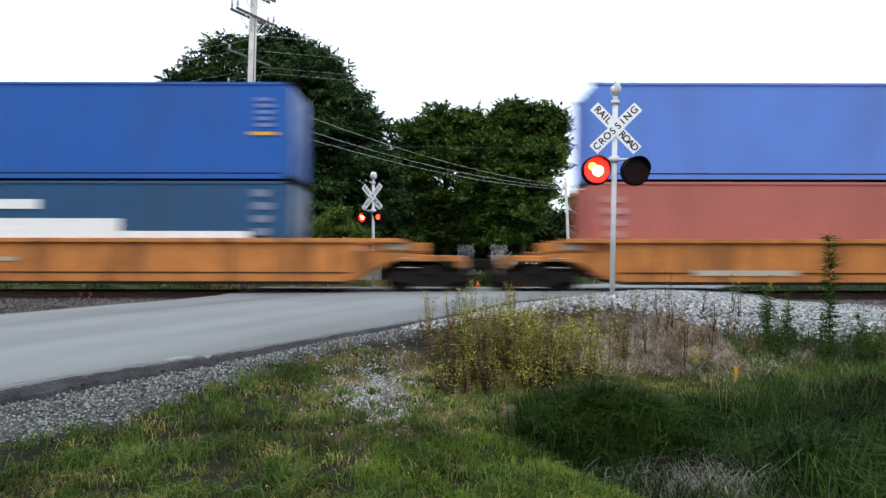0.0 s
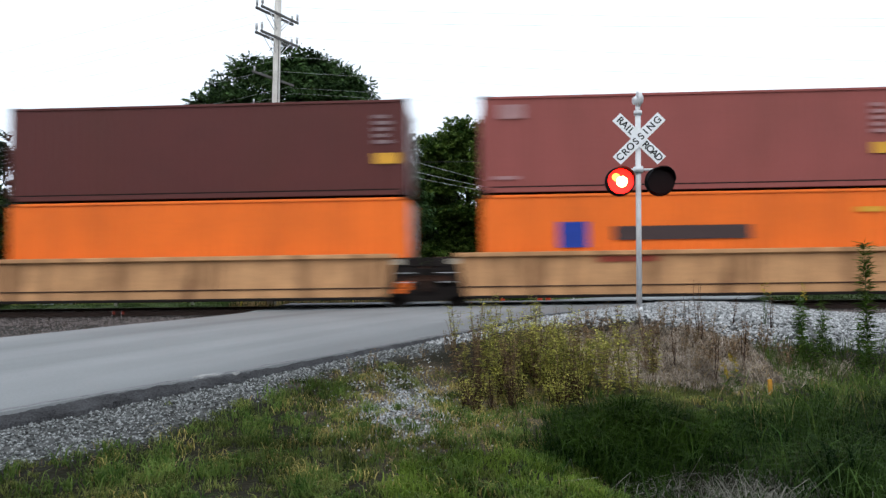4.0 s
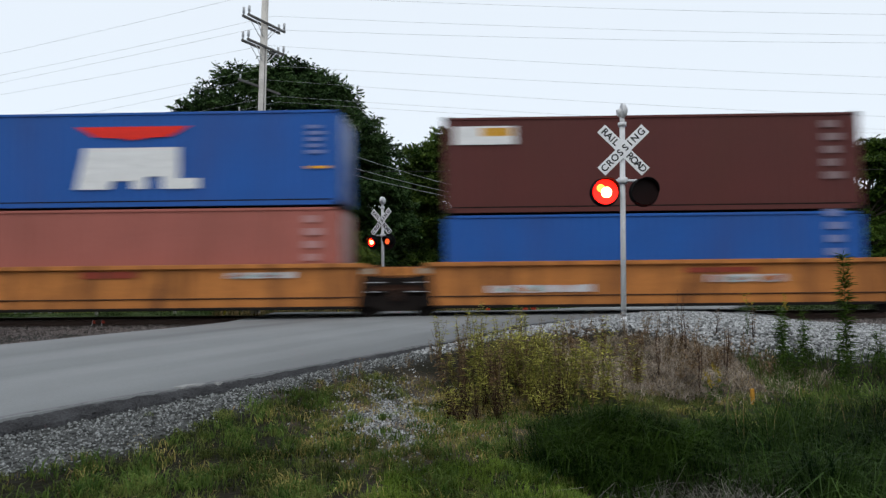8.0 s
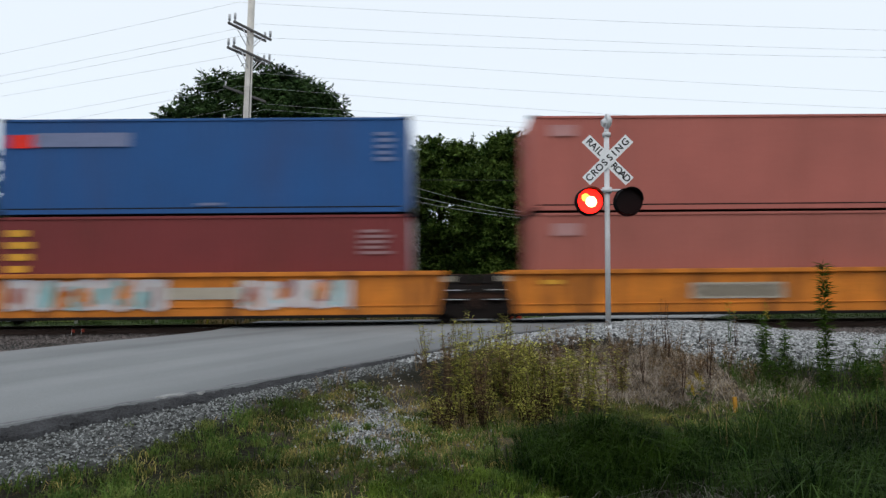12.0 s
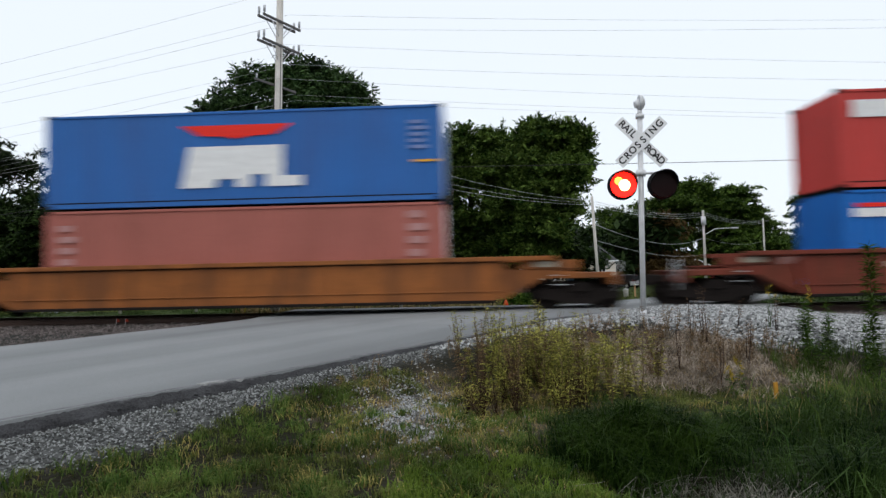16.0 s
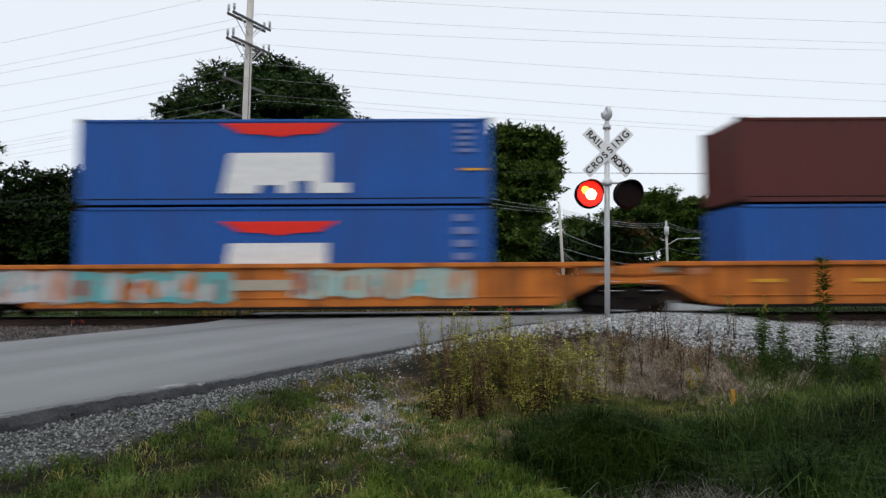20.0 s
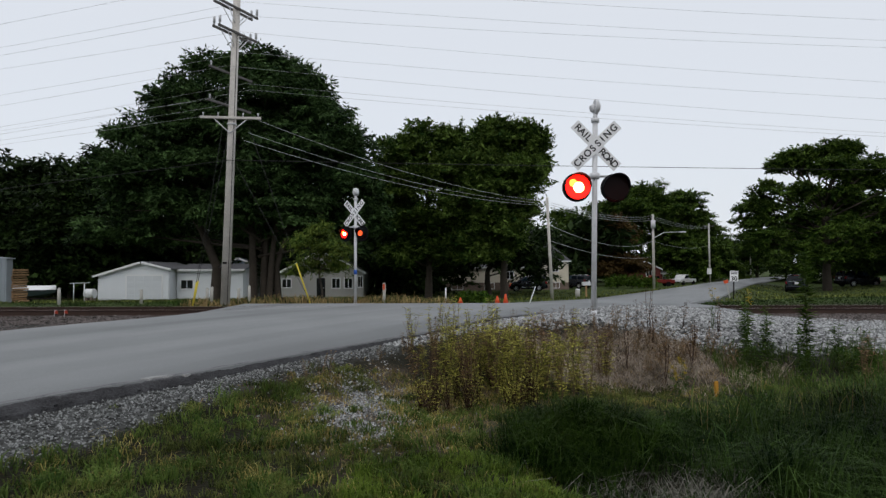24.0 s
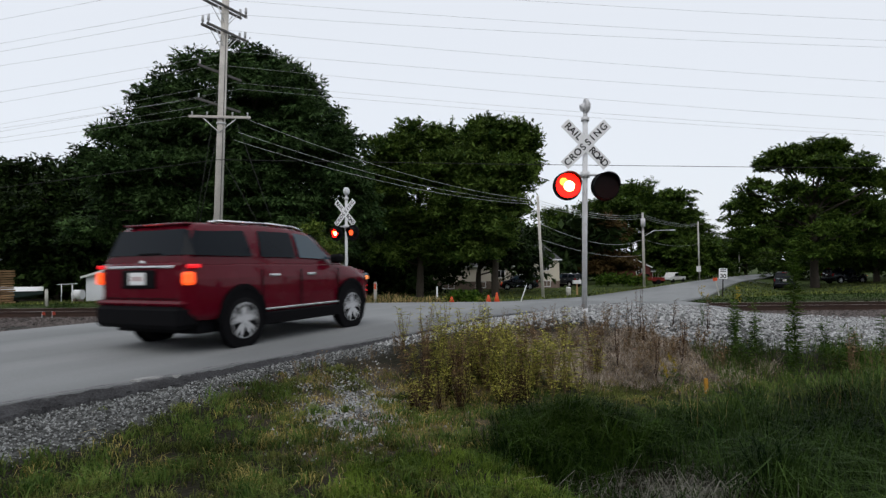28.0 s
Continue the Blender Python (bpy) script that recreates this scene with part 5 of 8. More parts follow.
def tree(name, x, y, lobes, count, size, leaf, label, trunk_r=0.35, seed=1, slim=0.42, stems=1, droop=0.35, spikes=0, tuft=17):
    """lobes: centre and half-sizes relative to the trunk's foot."""
    rng = np.random.default_rng(seed)
    rnd = random.Random(seed)
    t = thing(name, pose(x, y, ground_at(x, y)), label, "tree", "trees")
    top = max(l[2] for l in lobes)
    for s in range(stems):
        bm = bmesh.new()
        fx, fy = (0, 0) if stems == 1 else ((-0.35, 0.25, 0.75, 1.3, -3.2)[s % 5], rnd.uniform(-0.4, 0.4))
        p, r = Vector((fx, fy, -0.2)), trunk_r * (1 if stems == 1 else rnd.uniform(0.5, 0.8))
        steps = 5
        for k in range(steps):
            q = Vector((fx * (1 + k * 0.35) + rnd.uniform(-0.2, 0.2), fy + rnd.uniform(-0.2, 0.2), top * 0.75 * (k + 1) / steps))
            tube(bm, p, q, r, r * 0.82, seg=9, caps=False)
            p, r = q, r * 0.82
        part("trunk", bm, M["bark"], t)
    for l in lobes:
        st = Vector((rnd.uniform(-0.2, 0.2), rnd.uniform(-0.2, 0.2), min(l[2] * 0.62 + 0.8, top * 0.62)))
        en = Vector(l[:3]) + Vector((0, 0, l[5] * 0.2))
        br = bmesh.new()
        mid = st.lerp(en, 0.5) + Vector((rnd.uniform(-0.4, 0.4), rnd.uniform(-0.4, 0.4), rnd.uniform(-0.1, 0.5)))
        tube(br, st, mid, trunk_r * 0.26, trunk_r * 0.17, seg=7, caps=False)
        tube(br, mid, en, trunk_r * 0.17, trunk_r * 0.05, seg=7, caps=False)
        for k in range(5):
            d = Vector((rnd.uniform(-1, 1) * l[3], rnd.uniform(-1, 1) * l[4], rnd.uniform(-0.3, 1) * l[5])) * 0.8
            tube(br, mid.lerp(en, rnd.uniform(0.3, 1)), Vector(l[:3]) + d, trunk_r * 0.1, 0.015, seg=5, caps=False)
        part("limb", br, M["bark"], t)
    v, f = leaf_cloud(rng, lobes, count, size, slim, droop, tuft=tuft)
    if spikes:
        # upright shoots over the crown
        extra = []
        for k in range(spikes):
            l = lobes[rnd.randrange(len(lobes))]
            a = rnd.uniform(0, 6.28)
            q = rnd.uniform(0, 0.8)
            extra.append((l[0] + l[3] * q * math.cos(a), l[1] + l[4] * q * math.sin(a), l[2] + l[5] * math.sqrt(1 - q * q) * 1.0 - 0.35, 0.22, 0.22, rnd.uniform(0.5, 1.05)))
        v2, f2 = leaf_cloud(rng, extra, spikes * 63, size * 0.75, slim, -0.9)
        f = np.concatenate([f, f2 + len(v)])
        v = np.concatenate([v, v2])
    soup("crown", v, f, leaf, t)
    return t


def dome(rng, n, rx, ry, z0, z1, lobe):
    """Lobes filling a broad rounded crown."""
    out = []
    for k in range(n):
        a, q, h = rng.uniform(0, 6.28), math.sqrt(rng.uniform(0, 1)), rng.uniform(0, 1)
        w = math.sqrt(max(0.05, 1 - (abs(h - 0.35) / 0.68) ** 2))
        s = lobe * rng.uniform(0.75, 1.25)
        out.append((rx * w * q * math.cos(a), ry * w * q * math.sin(a), z0 + (z1 - z0) * h, s * 1.15, s * 1.15, s * 0.8))
    return out


def wide_crown():
    # crown of the big tree behind the tall pole: layered, wider to its left
    L = [(0.0, 0, 16.4, 2.6, 2.4, 1.3), (-3.4, 0.5, 16.6, 2.2, 2.2, 1.3), (2.0, 0, 15.9, 1.9, 2.2, 1.2), (3.7, 0.3, 14.8, 1.6, 2.0, 1.2), (-5.7, 0, 14.9, 1.6, 2.0, 1.1),
         (5.0, 0, 13.1, 1.5, 2.0, 1.4), (-7.3, 0, 13.3, 1.6, 2.0, 1.1), (-4.5, -1.5, 13.6, 2.6, 2.2, 1.6), (1.0, -2, 14.2, 3.0, 2.2, 1.6), (4.0, -1.5, 12.2, 2.2, 2.2, 1.8),
         (-9.7, 0, 11.6, 1.5, 2.0, 0.9), (-7.0, -1, 11.2, 2.6, 2.2, 1.6), (-1.5, -2.2, 11.6, 3.0, 2.2, 1.8), (6.4, -0.5, 10.4, 1.6, 2.0, 1.8), (3.0, -2.2, 10.0, 2.8, 2.2, 1.8),
         (-10.2, 0, 9.6, 1.5, 2.0, 1.1), (-8.4, -1, 8.8, 2.4, 2.2, 1.8), (-4.0, -2, 9.0, 2.8, 2.2, 1.8), (0.5, -2.4, 8.0, 2.8, 2.2, 1.8), (6.3, -1.0, 7.8, 2.2, 2.0, 1.9),
         (-9.0, 0.4, 6.8, 2.0, 2.0, 1.6), (-5.8, -1.2, 6.4, 2.4, 2.2, 1.6), (-1.8, -1.5, 5.8, 2.4, 2.0, 1.6), (3.6, -1.6, 5.9, 2.2, 2.0, 1.7), (7.2, 0, 5.6, 1.8, 2.0, 1.6), (-10.8, 0.5, 4.8, 2.0, 2, 1.4), (5.5, 1, 3.9, 2.2, 2, 1.3),
         (0.5, 0.5, 12.4, 2.8, 2.0, 1.8), (4.0, 0.8, 8.4, 2.8, 2.0, 2.0), (-3.0, 1.0, 7.6, 3.0, 2.0, 2.0), (-7.5, 1.0, 9.6, 2.6, 2.0, 1.8), (2.0, 1.0, 6.4, 2.8, 2.0, 1.8), (-5.0, 1.0, 11.6, 2.6, 2.0, 1.6), (5.0, 1.0, 10.6, 2.2, 2.0, 1.8), (-8.0, 1.5, 4.8, 2.6, 2.0, 1.4), (0.0, 2.0, 4.4, 3.0, 2.0, 1.4), (1.5, 1.5, 9.6, 3.0, 2.0, 2.2), (-1.5, 1.5, 9.8, 3.0, 2.0, 2.2), (-6.0, 1.5, 7.4, 2.6, 2.0, 2.0), (-9.5, 1.5, 8.0, 1.8, 2.0, 1.8), (5.6, 1.2, 8.2, 1.8, 2.0, 2.0), (0.8, 1.2, 13.6, 2.2, 2.0, 1.6)]
    return L


tree("spreading_tree", -13.2, 42, wide_crown(), 225000, 0.18, M["leaf_dark"], "huge spreading tree with dark green foliage and several trunks", 0.5, 3, slim=0.34, stems=5)
_r = random.Random(11)
tree("broadleaf_tree", -1.4, 52, [(0, 0, 13.6, 2.3, 2.4, 1.9), (-2.4, 0, 12.6, 2.0, 2.2, 1.8), (2.6, 0, 13.2, 2.1, 2.2, 1.8), (-3.4, 0, 11.0, 1.6, 2.0, 1.6), (0.6, -0.5, 11.4, 2.6, 2.2, 1.8), (-2.8, 0, 9.3, 2.2, 2.2, 2.0), (0.5, -1, 9.6, 2.8, 2.4, 2.2), (3.5, 0, 9.2, 2.4, 2.4, 2.2), (-2.2, 0, 6.5, 2.4, 2.2, 1.8), (1.2, -1, 6.4, 2.8, 2.4, 2.0), (4.0, 0, 6.0, 2.2, 2.2, 1.8), (-0.5, 0, 4.2, 2.8, 2.2, 1.2), (2.6, -0.6, 3.6, 2.4, 2, 1.2), (-2.6, -0.4, 3.4, 1.8, 2, 1.2), (4.4, 0, 4.4, 1.6, 1.6, 1.2)], 80000, 0.19, M["leaf_light"], "tall green broadleaf tree with a ragged crown", 0.38, 5, droop=0.1, spikes=95)
tree("broadleaf_tree", 4.9, 48, [(-0.5, 0, 13.0, 2.0, 2.2, 1.6), (1.6, 0, 12.4, 1.9, 2.2, 1.6), (2.5, 0, 10.9, 1.2, 2.0, 1.3), (-2.0, 0, 10.8, 1.9, 2.2, 1.8), (2.0, 0, 9.6, 1.4, 2.2, 1.8), (0.3, -1, 9.4, 2.6, 2.4, 2.2), (-1.8, -1, 7.4, 2.3, 2.2, 2.0), (0.9, 0, 7.2, 1.6, 2.2, 2.0), (-0.4, -1, 5.6, 1.9, 2.2, 1.6), (0.3, 0, 4.8, 1.2, 2.0, 1.1), (-2.2, 0, 4.6, 2.0, 2.0, 1.3), (-1.2, -0.6, 3.6, 1.8, 1.8, 0.9)], 72000, 0.19, M["leaf_light"], "tall dark green tree with upright shoots on its crown", 0.35, 7, droop=0.0, spikes=95)
tree("small_tree", -6.2, 30, [(0, 0, 3.3, 0.9, 0.8, 0.55), (-0.75, 0, 2.8, 0.7, 0.7, 0.5), (0.8, 0, 2.7, 0.75, 0.7, 0.5), (0, -0.4, 2.2, 1.1, 0.8, 0.6), (-0.7, 0, 1.6, 0.7, 0.6, 0.5), (0.7, 0, 1.5, 0.8, 0.7, 0.5)], 6300, 0.13, M["leaf_frond"], "young tree with bright feathery leaves beside the track", 0.07, 9, slim=0.22, droop=0.5)
_l = dome(_r, 50, 8.2, 4.6, 3.6, 15.2, 1.35)
tree("roadside_tree", 41.6, 64, _l + [(-8.8, 0, 8.8, 1.4, 1.4, 0.6), (-7.6, 0, 10.6, 1.2, 1.2, 0.8), (-8.0, 0, 5.0, 1.6, 1.6, 1.0)], 98000, 0.2, M["leaf_mid"], "broad old shade tree on a lawn", 0.5, 12)
for x, y, rx, z1, n, cnt, sd, nm in ((-41, 72, 7, 16.6, 16, 9000, 21, 0), (-54, 76, 8, 17.0, 16, 9000, 22, 0), (-32, 80, 7, 14.0, 14, 7000, 23, 0), (-22, 82, 8, 15.0, 14, 7000, 24, 0), (-70, 78, 6, 22, 18, 9000, 29, 0), (-62, 80, 6, 16.5, 14, 7000, 49, 0), (22, 116, 6, 13, 12, 5000, 50, 1), (27, 122, 6, 15, 12, 5000, 51, 1), (62, 132, 5, 9, 10, 4000, 52, 1), (68, 128, 6, 11, 10, 4000, 53, 1), (-4, 66, 6, 9, 12, 6000, 54, 0), (5, 66, 6, 10, 12, 6000, 55, 0), (-26, 74, 7, 9, 12, 6000, 56, 0), (-8, 72, 5, 14.5, 14, 7000, 57, 0), (-50, 84, 7, 15, 16, 8000, 58, 0), (-40, 63, 4, 13, 14, 6000, 59, 0), (-48, 66, 7, 12.5, 14, 7000, 33, 0), (-16, 70, 7, 11.5, 12, 6000, 34, 0), (-37, 66, 5, 9.5, 10, 5000, 35, 0), (-60, 70, 7, 12, 12, 6000, 36, 0), (62, 100, 9, 14, 12, 6000, 37, 1), (70, 84, 8, 15, 12, 6000, 38, 1), (32, 128, 7, 12, 10, 5000, 39, 1), (41, 122, 7, 20.5, 22, 10000, 43, 1), (47.5, 117, 6, 18.2, 20, 9000, 44, 1), (32, 124, 6, 18.0, 16, 7000, 45, 1), (54, 126, 5, 15, 12, 6000, 46, 1), (49, 111, 5, 9, 10, 5000, 48, 1),
                                     (36, 118, 7, 19.5, 14, 7000, 25, 1), (44, 120, 8, 18.6, 14, 7000, 26, 1), (51, 122, 6, 14.5, 10, 5000, 27, 1), (53, 70, 6, 14.0, 12, 7000, 28, 1), (60, 90, 8, 15.0, 12, 6000, 30, 1), (-10, 90, 9, 13.0, 12, 6000, 31, 0), (4, 98, 9, 12, 12, 6000, 32, 0)):
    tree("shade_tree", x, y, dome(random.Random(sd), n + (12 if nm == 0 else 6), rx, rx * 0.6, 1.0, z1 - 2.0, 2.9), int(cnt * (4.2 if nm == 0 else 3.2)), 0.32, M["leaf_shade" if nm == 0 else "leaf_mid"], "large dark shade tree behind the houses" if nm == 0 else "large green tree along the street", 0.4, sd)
tree("copper_tree", 27.5, 96, dome(random.Random(41), 9, 4.6, 3, 2.0, 11.0, 2.0), 12000, 0.32, M["leaf_red"], "rusty-brown leafed tree along the street", 0.3, 41)


def far_woods():
    rng = np.random.default_rng(5)
    lobes = []
    for x in np.arange(-260, 420, 5.0):
        for k in range(3):
            y = 150 + 25 * math.sin(x * 0.03) + rng.uniform(0, 25) + max(0, (abs(x) - 120) * 0.2)
            lobes.append((x + rng.uniform(-2, 2), y, -1 + rng.uniform(1.5, 9.0), 4.5, 4, 3.6))
    # opening where the street leads away
    lobes = [l for l in lobes if not 77 < l[0] / l[1] * 130 < 80.5]
    # unseen tree row added behind the camera to darken reflections on the car
    for x in np.arange(-200, 200, 6.0):
        for k in range(2):
            lobes.append((x + rng.uniform(-2, 2), -75 - 10 * math.sin(x * 0.05) - rng.uniform(0, 12), rng.uniform(0.5, 5.0), 4.5, 4, 3.2))
    # thick growth closing the view behind the houses
    for x in np.arange(-105, 30, 3.0):
        for k in range(3):
            lobes.append((x + rng.uniform(-1, 1), 92 + rng.uniform(0, 8), -1 + rng.uniform(1.0, 8.5), 3.6, 3, 3.2))
    v, f = leaf_cloud(rng, lobes, 105000, 1.1, spray=1)
    tagged(soup("distant_woods", v, f, M["leaf_far"]), "dark line of distant woods, with an added unseen row behind the viewpoint", "woods", kind="stuff")


far_woods()

# ---- houses and yard things across the track ----
M["siding"] = mat("pale_blue_siding", (0.66, 0.69, 0.72), 0.6, var=0.06, scale=1, fine=30, bump=0.05)
M["siding_blue"] = mat("blue_siding", (0.2, 0.27, 0.35), 0.7, var=0.08, scale=1, fine=30, bump=0.05)
M["siding_grey"] = mat("pale_grey_siding", (0.36, 0.36, 0.34), 0.7, var=0.08, scale=1, fine=30, bump=0.05)
M["cream"] = mat("cream_siding", (0.6, 0.55, 0.46), 0.7, var=0.06, scale=1, fine=30, bump=0.05)
M["red_wall"] = mat("dark_red_boards", (0.12, 0.035, 0.03), 0.8, var=0.15, scale=2, fine=30)
M["shingle"] = mat("grey_roof_shingle", (0.075, 0.075, 0.08), 0.9, var=0.25, scale=3, fine=20, bump=0.5)
M["shingle_blue"] = mat("blue_grey_roof", (0.12, 0.16, 0.21), 0.8, var=0.2, scale=3, fine=20, bump=0.4)
M["trim"] = mat("white_trim", (0.72, 0.73, 0.74), 0.5, var=0.05, bump=0.02)
M["door_grey"] = mat("dull_white_door", (0.58, 0.61, 0.64), 0.6, var=0.08, scale=1, bump=0.02)
M["glass_dark"] = mat("dark_window_glass", (0.012, 0.014, 0.018), 0.08, var=0.1, bump=0, spec=0.6)
M["stonewall"] = mat("brown_foundation", (0.16, 0.12, 0.1), 0.9, var=0.35, scale=2, fine=12, bump=0.4)
M["lumber"] = mat("weathered_lumber", (0.36, 0.22, 0.12), 0.9, var=0.25, scale=2, fine=14, random_obj=0.3, bump=0.3)
M["hull_dark"] = mat("dark_green_hull", (0.03, 0.045, 0.045), 0.4, var=0.15, scale=2)
M["zinc"] = mat("zinc_sheet", (0.3, 0.33, 0.36), 0.55, 0.4, var=0.12, scale=2)


def window(parent, x, z, w, h, y=0.0):
    fr = part("window", boxes((x - w / 2 - 0.08, x + w / 2 + 0.08, y - 0.05, y - 0.01, z - 0.08, z), (x - w / 2 - 0.08, x + w / 2 + 0.08, y - 0.05, y - 0.01, z + h, z + h + 0.08), (x - w / 2 - 0.08, x - w / 2, y - 0.05, y - 0.01, z, z + h), (x + w / 2, x + w / 2 + 0.08, y - 0.05, y - 0.01, z, z + h), (x - 0.025, x + 0.025, y - 0.045, y - 0.01, z, z + h)), M["trim"], parent)
    part("pane", boxes((x - w / 2, x + w / 2, y - 0.02, y - 0.004, z, z + h)), M["glass_dark"], fr)


def siding_wall(parent, pts, y0, y1, material, z0, z1, x0, x1):
    """A wall of the given outline with lapped boards on its face."""
    w = part("wall", slabs(pts, y0, y1), material, parent)
    board = mesh_of("siding_board", slab(bmesh.new(), [(x0, 0), (x1, 0), (x1, 0.17), (x0, 0.17)], -0.018, 0), material)
    z = z0
    while z + 0.17 < z1:
        piece("siding_board", board, w, pose(0, y0 - 0.002, z, -3, 0, 0))
        z += 0.2


def house(name, x, y, turn, w, d, eave, ridge, wall, roof, label, gable_front=True, windows=(), door=None, garage=None, base=0.0, apex=0.0, lift=0.0, hip=False):
    """A house with its front wall at y = 0 of its own space, centred in x."""
    h = thing(name, pose(x, y, ground_at(x, y) - 0.05, 0, 0, turn), label, "house", "houses across the track")
    W2 = w / 2
    if gable_front:
        # apex: the ridge's place off the middle; lift: how far the right eave is above the left
        pts = [(-W2, 0), (W2, 0), (W2, eave + lift), (apex, ridge), (-W2, eave)]
        siding_wall(h, pts, 0, 0.15, wall, 0.2 + base, eave, -W2, W2)
        part("wall", slabs(pts, d - 0.15, d), wall, h)
        for s in (-1, 1):
            ev = eave + (lift if s > 0 else 0.0)
            part("wall", boxes((s * W2 - 0.07, s * W2 + 0.07, 0.15, d - 0.15, 0, ev)), wall, h)
            run = W2 - s * apex
            sl = math.degrees(math.atan2(ridge - ev, run))
            ln = math.hypot(run, ridge - ev) + 0.35
            rf = part("roof", boxes((0, ln, -0.35, d + 0.35, 0, 0.12), bev=0.02), roof, h, "", pose(apex, 0, ridge + 0.02, 0, sl, 0) if s > 0 else pose(apex, d, ridge + 0.02, 0, sl, 180))
            part("fascia", boxes((0.06, ln, -0.39, -0.351, -0.08, 0.13) if s > 0 else (0.06, ln, d + 0.351, d + 0.39, -0.08, 0.13)), M["trim"], rf)
    else:
        siding_wall(h, [(-W2, 0), (W2, 0), (W2, eave), (-W2, eave)], 0, 0.15, wall, 0.2 + base, eave - 0.05, -W2, W2)
        part("wall", boxes((-W2, W2, d - 0.15, d, 0, eave)), wall, h)
        if hip:
            hb = bmesh.new()
            o, q = 0.35, max(0.3, W2 - d * 0.3)
            lo = [hb.verts.new(p) for p in ((-W2 - o, -o, eave), (W2 + o, -o, eave), (W2 + o, d + o, eave), (-W2 - o, d + o, eave))]
            up = [hb.verts.new(p) for p in ((-q * 0.4, d / 2, ridge), (q * 0.4, d / 2, ridge))]
            for f in ((lo[0], lo[1], up[1], up[0]), (lo[1], lo[2], up[1]), (lo[2], lo[3], up[0], up[1]), (lo[3], lo[0], up[0]), (lo[3], lo[2], lo[1], lo[0])):
                hb.faces.new(f)
            rf = part("roof", hb, roof, h)
            part("fascia", boxes((-W2 - o, W2 + o, -o - 0.04, -o - 0.001, eave - 0.1, eave + 0.06)), M["trim"], rf)
        for s in (-1, 1):
            if hip:
                part("wall", boxes((s * W2 - 0.07, s * W2 + 0.07, 0.15, d - 0.15, 0, eave)), wall, h)
                continue
            gb = bmesh.new()
            a = [gb.verts.new((s * W2, py, pz)) for py, pz in ((0.15, 0), (d - 0.15, 0), (d - 0.15, eave), (d / 2, ridge - 0.1), (0.15, eave))]
            b = [gb.verts.new((s * W2 - s * 0.14, py, pz)) for py, pz in ((0.15, 0), (d - 0.15, 0), (d - 0.15, eave), (d / 2, ridge - 0.1), (0.15, eave))]
            gb.faces.new(a), gb.faces.new(b[::-1])
            for i in range(5):
                gb.faces.new((a[i], b[i], b[(i + 1) % 5], a[(i + 1) % 5]))
            bmesh.ops.recalc_face_normals(gb, faces=gb.faces[:])
            part("wall", gb, wall, h)
            sl = math.degrees(math.atan2(ridge - eave, d / 2))
            ln = math.hypot(d / 2, ridge - eave) + 0.4
            rf = part("roof", boxes((-W2 - 0.3, W2 + 0.3, -ln, 0, 0, 0.12), bev=0.02), roof, h, "", pose(0, d / 2, ridge, sl, 0, 0) if s > 0 else pose(0, d / 2, ridge, sl, 0, 180))
            part("fascia", boxes((-W2 - 0.3, W2 + 0.3, -ln - 0.04, -ln - 0.001, -0.06, 0.13)), M["trim"], rf)
    if base:
        part("foundation", boxes((-W2 - 0.03, W2 + 0.03, -0.06, -0.02, 0, base)), M["stonewall"], h)
    for wx, wz, ww, wh in windows:
        window(h, wx, wz, ww, wh, -0.02)
    if door:
        dr = part("door", boxes((door - 0.45, door + 0.45, -0.06, -0.02, 0.05, 2.05), bev=0.01), M["glass_dark"], h, "dark entrance door")
        part("door_handle", boxes((door + 0.3, door + 0.36, -0.1, -0.06, 1.0, 1.1)), M["galv"], dr)
    if garage:
        gx, gw, gh = garage
        g = part("garage_door", boxes((gx - gw / 2, gx + gw / 2, -0.05, -0.022, 0.05, gh)), M["door_grey"], h, "white panelled garage door")
        pm = mesh_of("door_panel", boxes((0, gw / 4 - 0.12, -0.018, 0, 0, gh / 4 - 0.12), bev=0.008), M["door_grey"])
        for r in range(4):
            for c in range(4):
                piece("door_panel", pm, g, pose(gx - gw / 2 + 0.06 + c * gw / 4, -0.05, 0.11 + r * gh / 4))
        part("door_frame", boxes((gx - gw / 2 - 0.12, gx - gw / 2, -0.06, -0.022, 0, gh + 0.12), (gx + gw / 2, gx + gw / 2 + 0.12, -0.06, -0.022, 0, gh + 0.12), (gx - gw / 2, gx + gw / 2, -0.06, -0.022, gh, gh + 0.12)), M["trim"], h)
    return h


house("garage", -31.2, 59, 0, 7.1, 7, 2.45, 3.75, M["siding"], M["shingle"], "white gabled garage with a panelled door", True, garage=(1.1, 3.5, 2.45), apex=0.9, lift=0.65)
house("house", -24.1, 60.5, 0, 6.8, 7, 3.0, 3.55, M["siding"], M["shingle"], "low pale-sided house joined to the garage", False, windows=[(-2.35, 1.1, 1.2, 0.85)])
house("shed", -23.8, 68.2, 0, 6.2, 5, 3.05, 4.3, M["siding_blue"], M["shingle_blue"], "small blue shed with white trim under the trees", True)
house("house", -12.9, 62, 0, 8.7, 7, 2.65, 4.9, M["siding_grey"], M["shingle"], "pale grey bungalow half hidden by trees", True, windows=[(-3.7, 1.1, 0.9, 0.85), (1.5, 1.0, 0.8, 1.0), (2.8, 1.0, 0.8, 1.0), (4.05, 1.1, 0.45, 1.1)], door=-0.1)
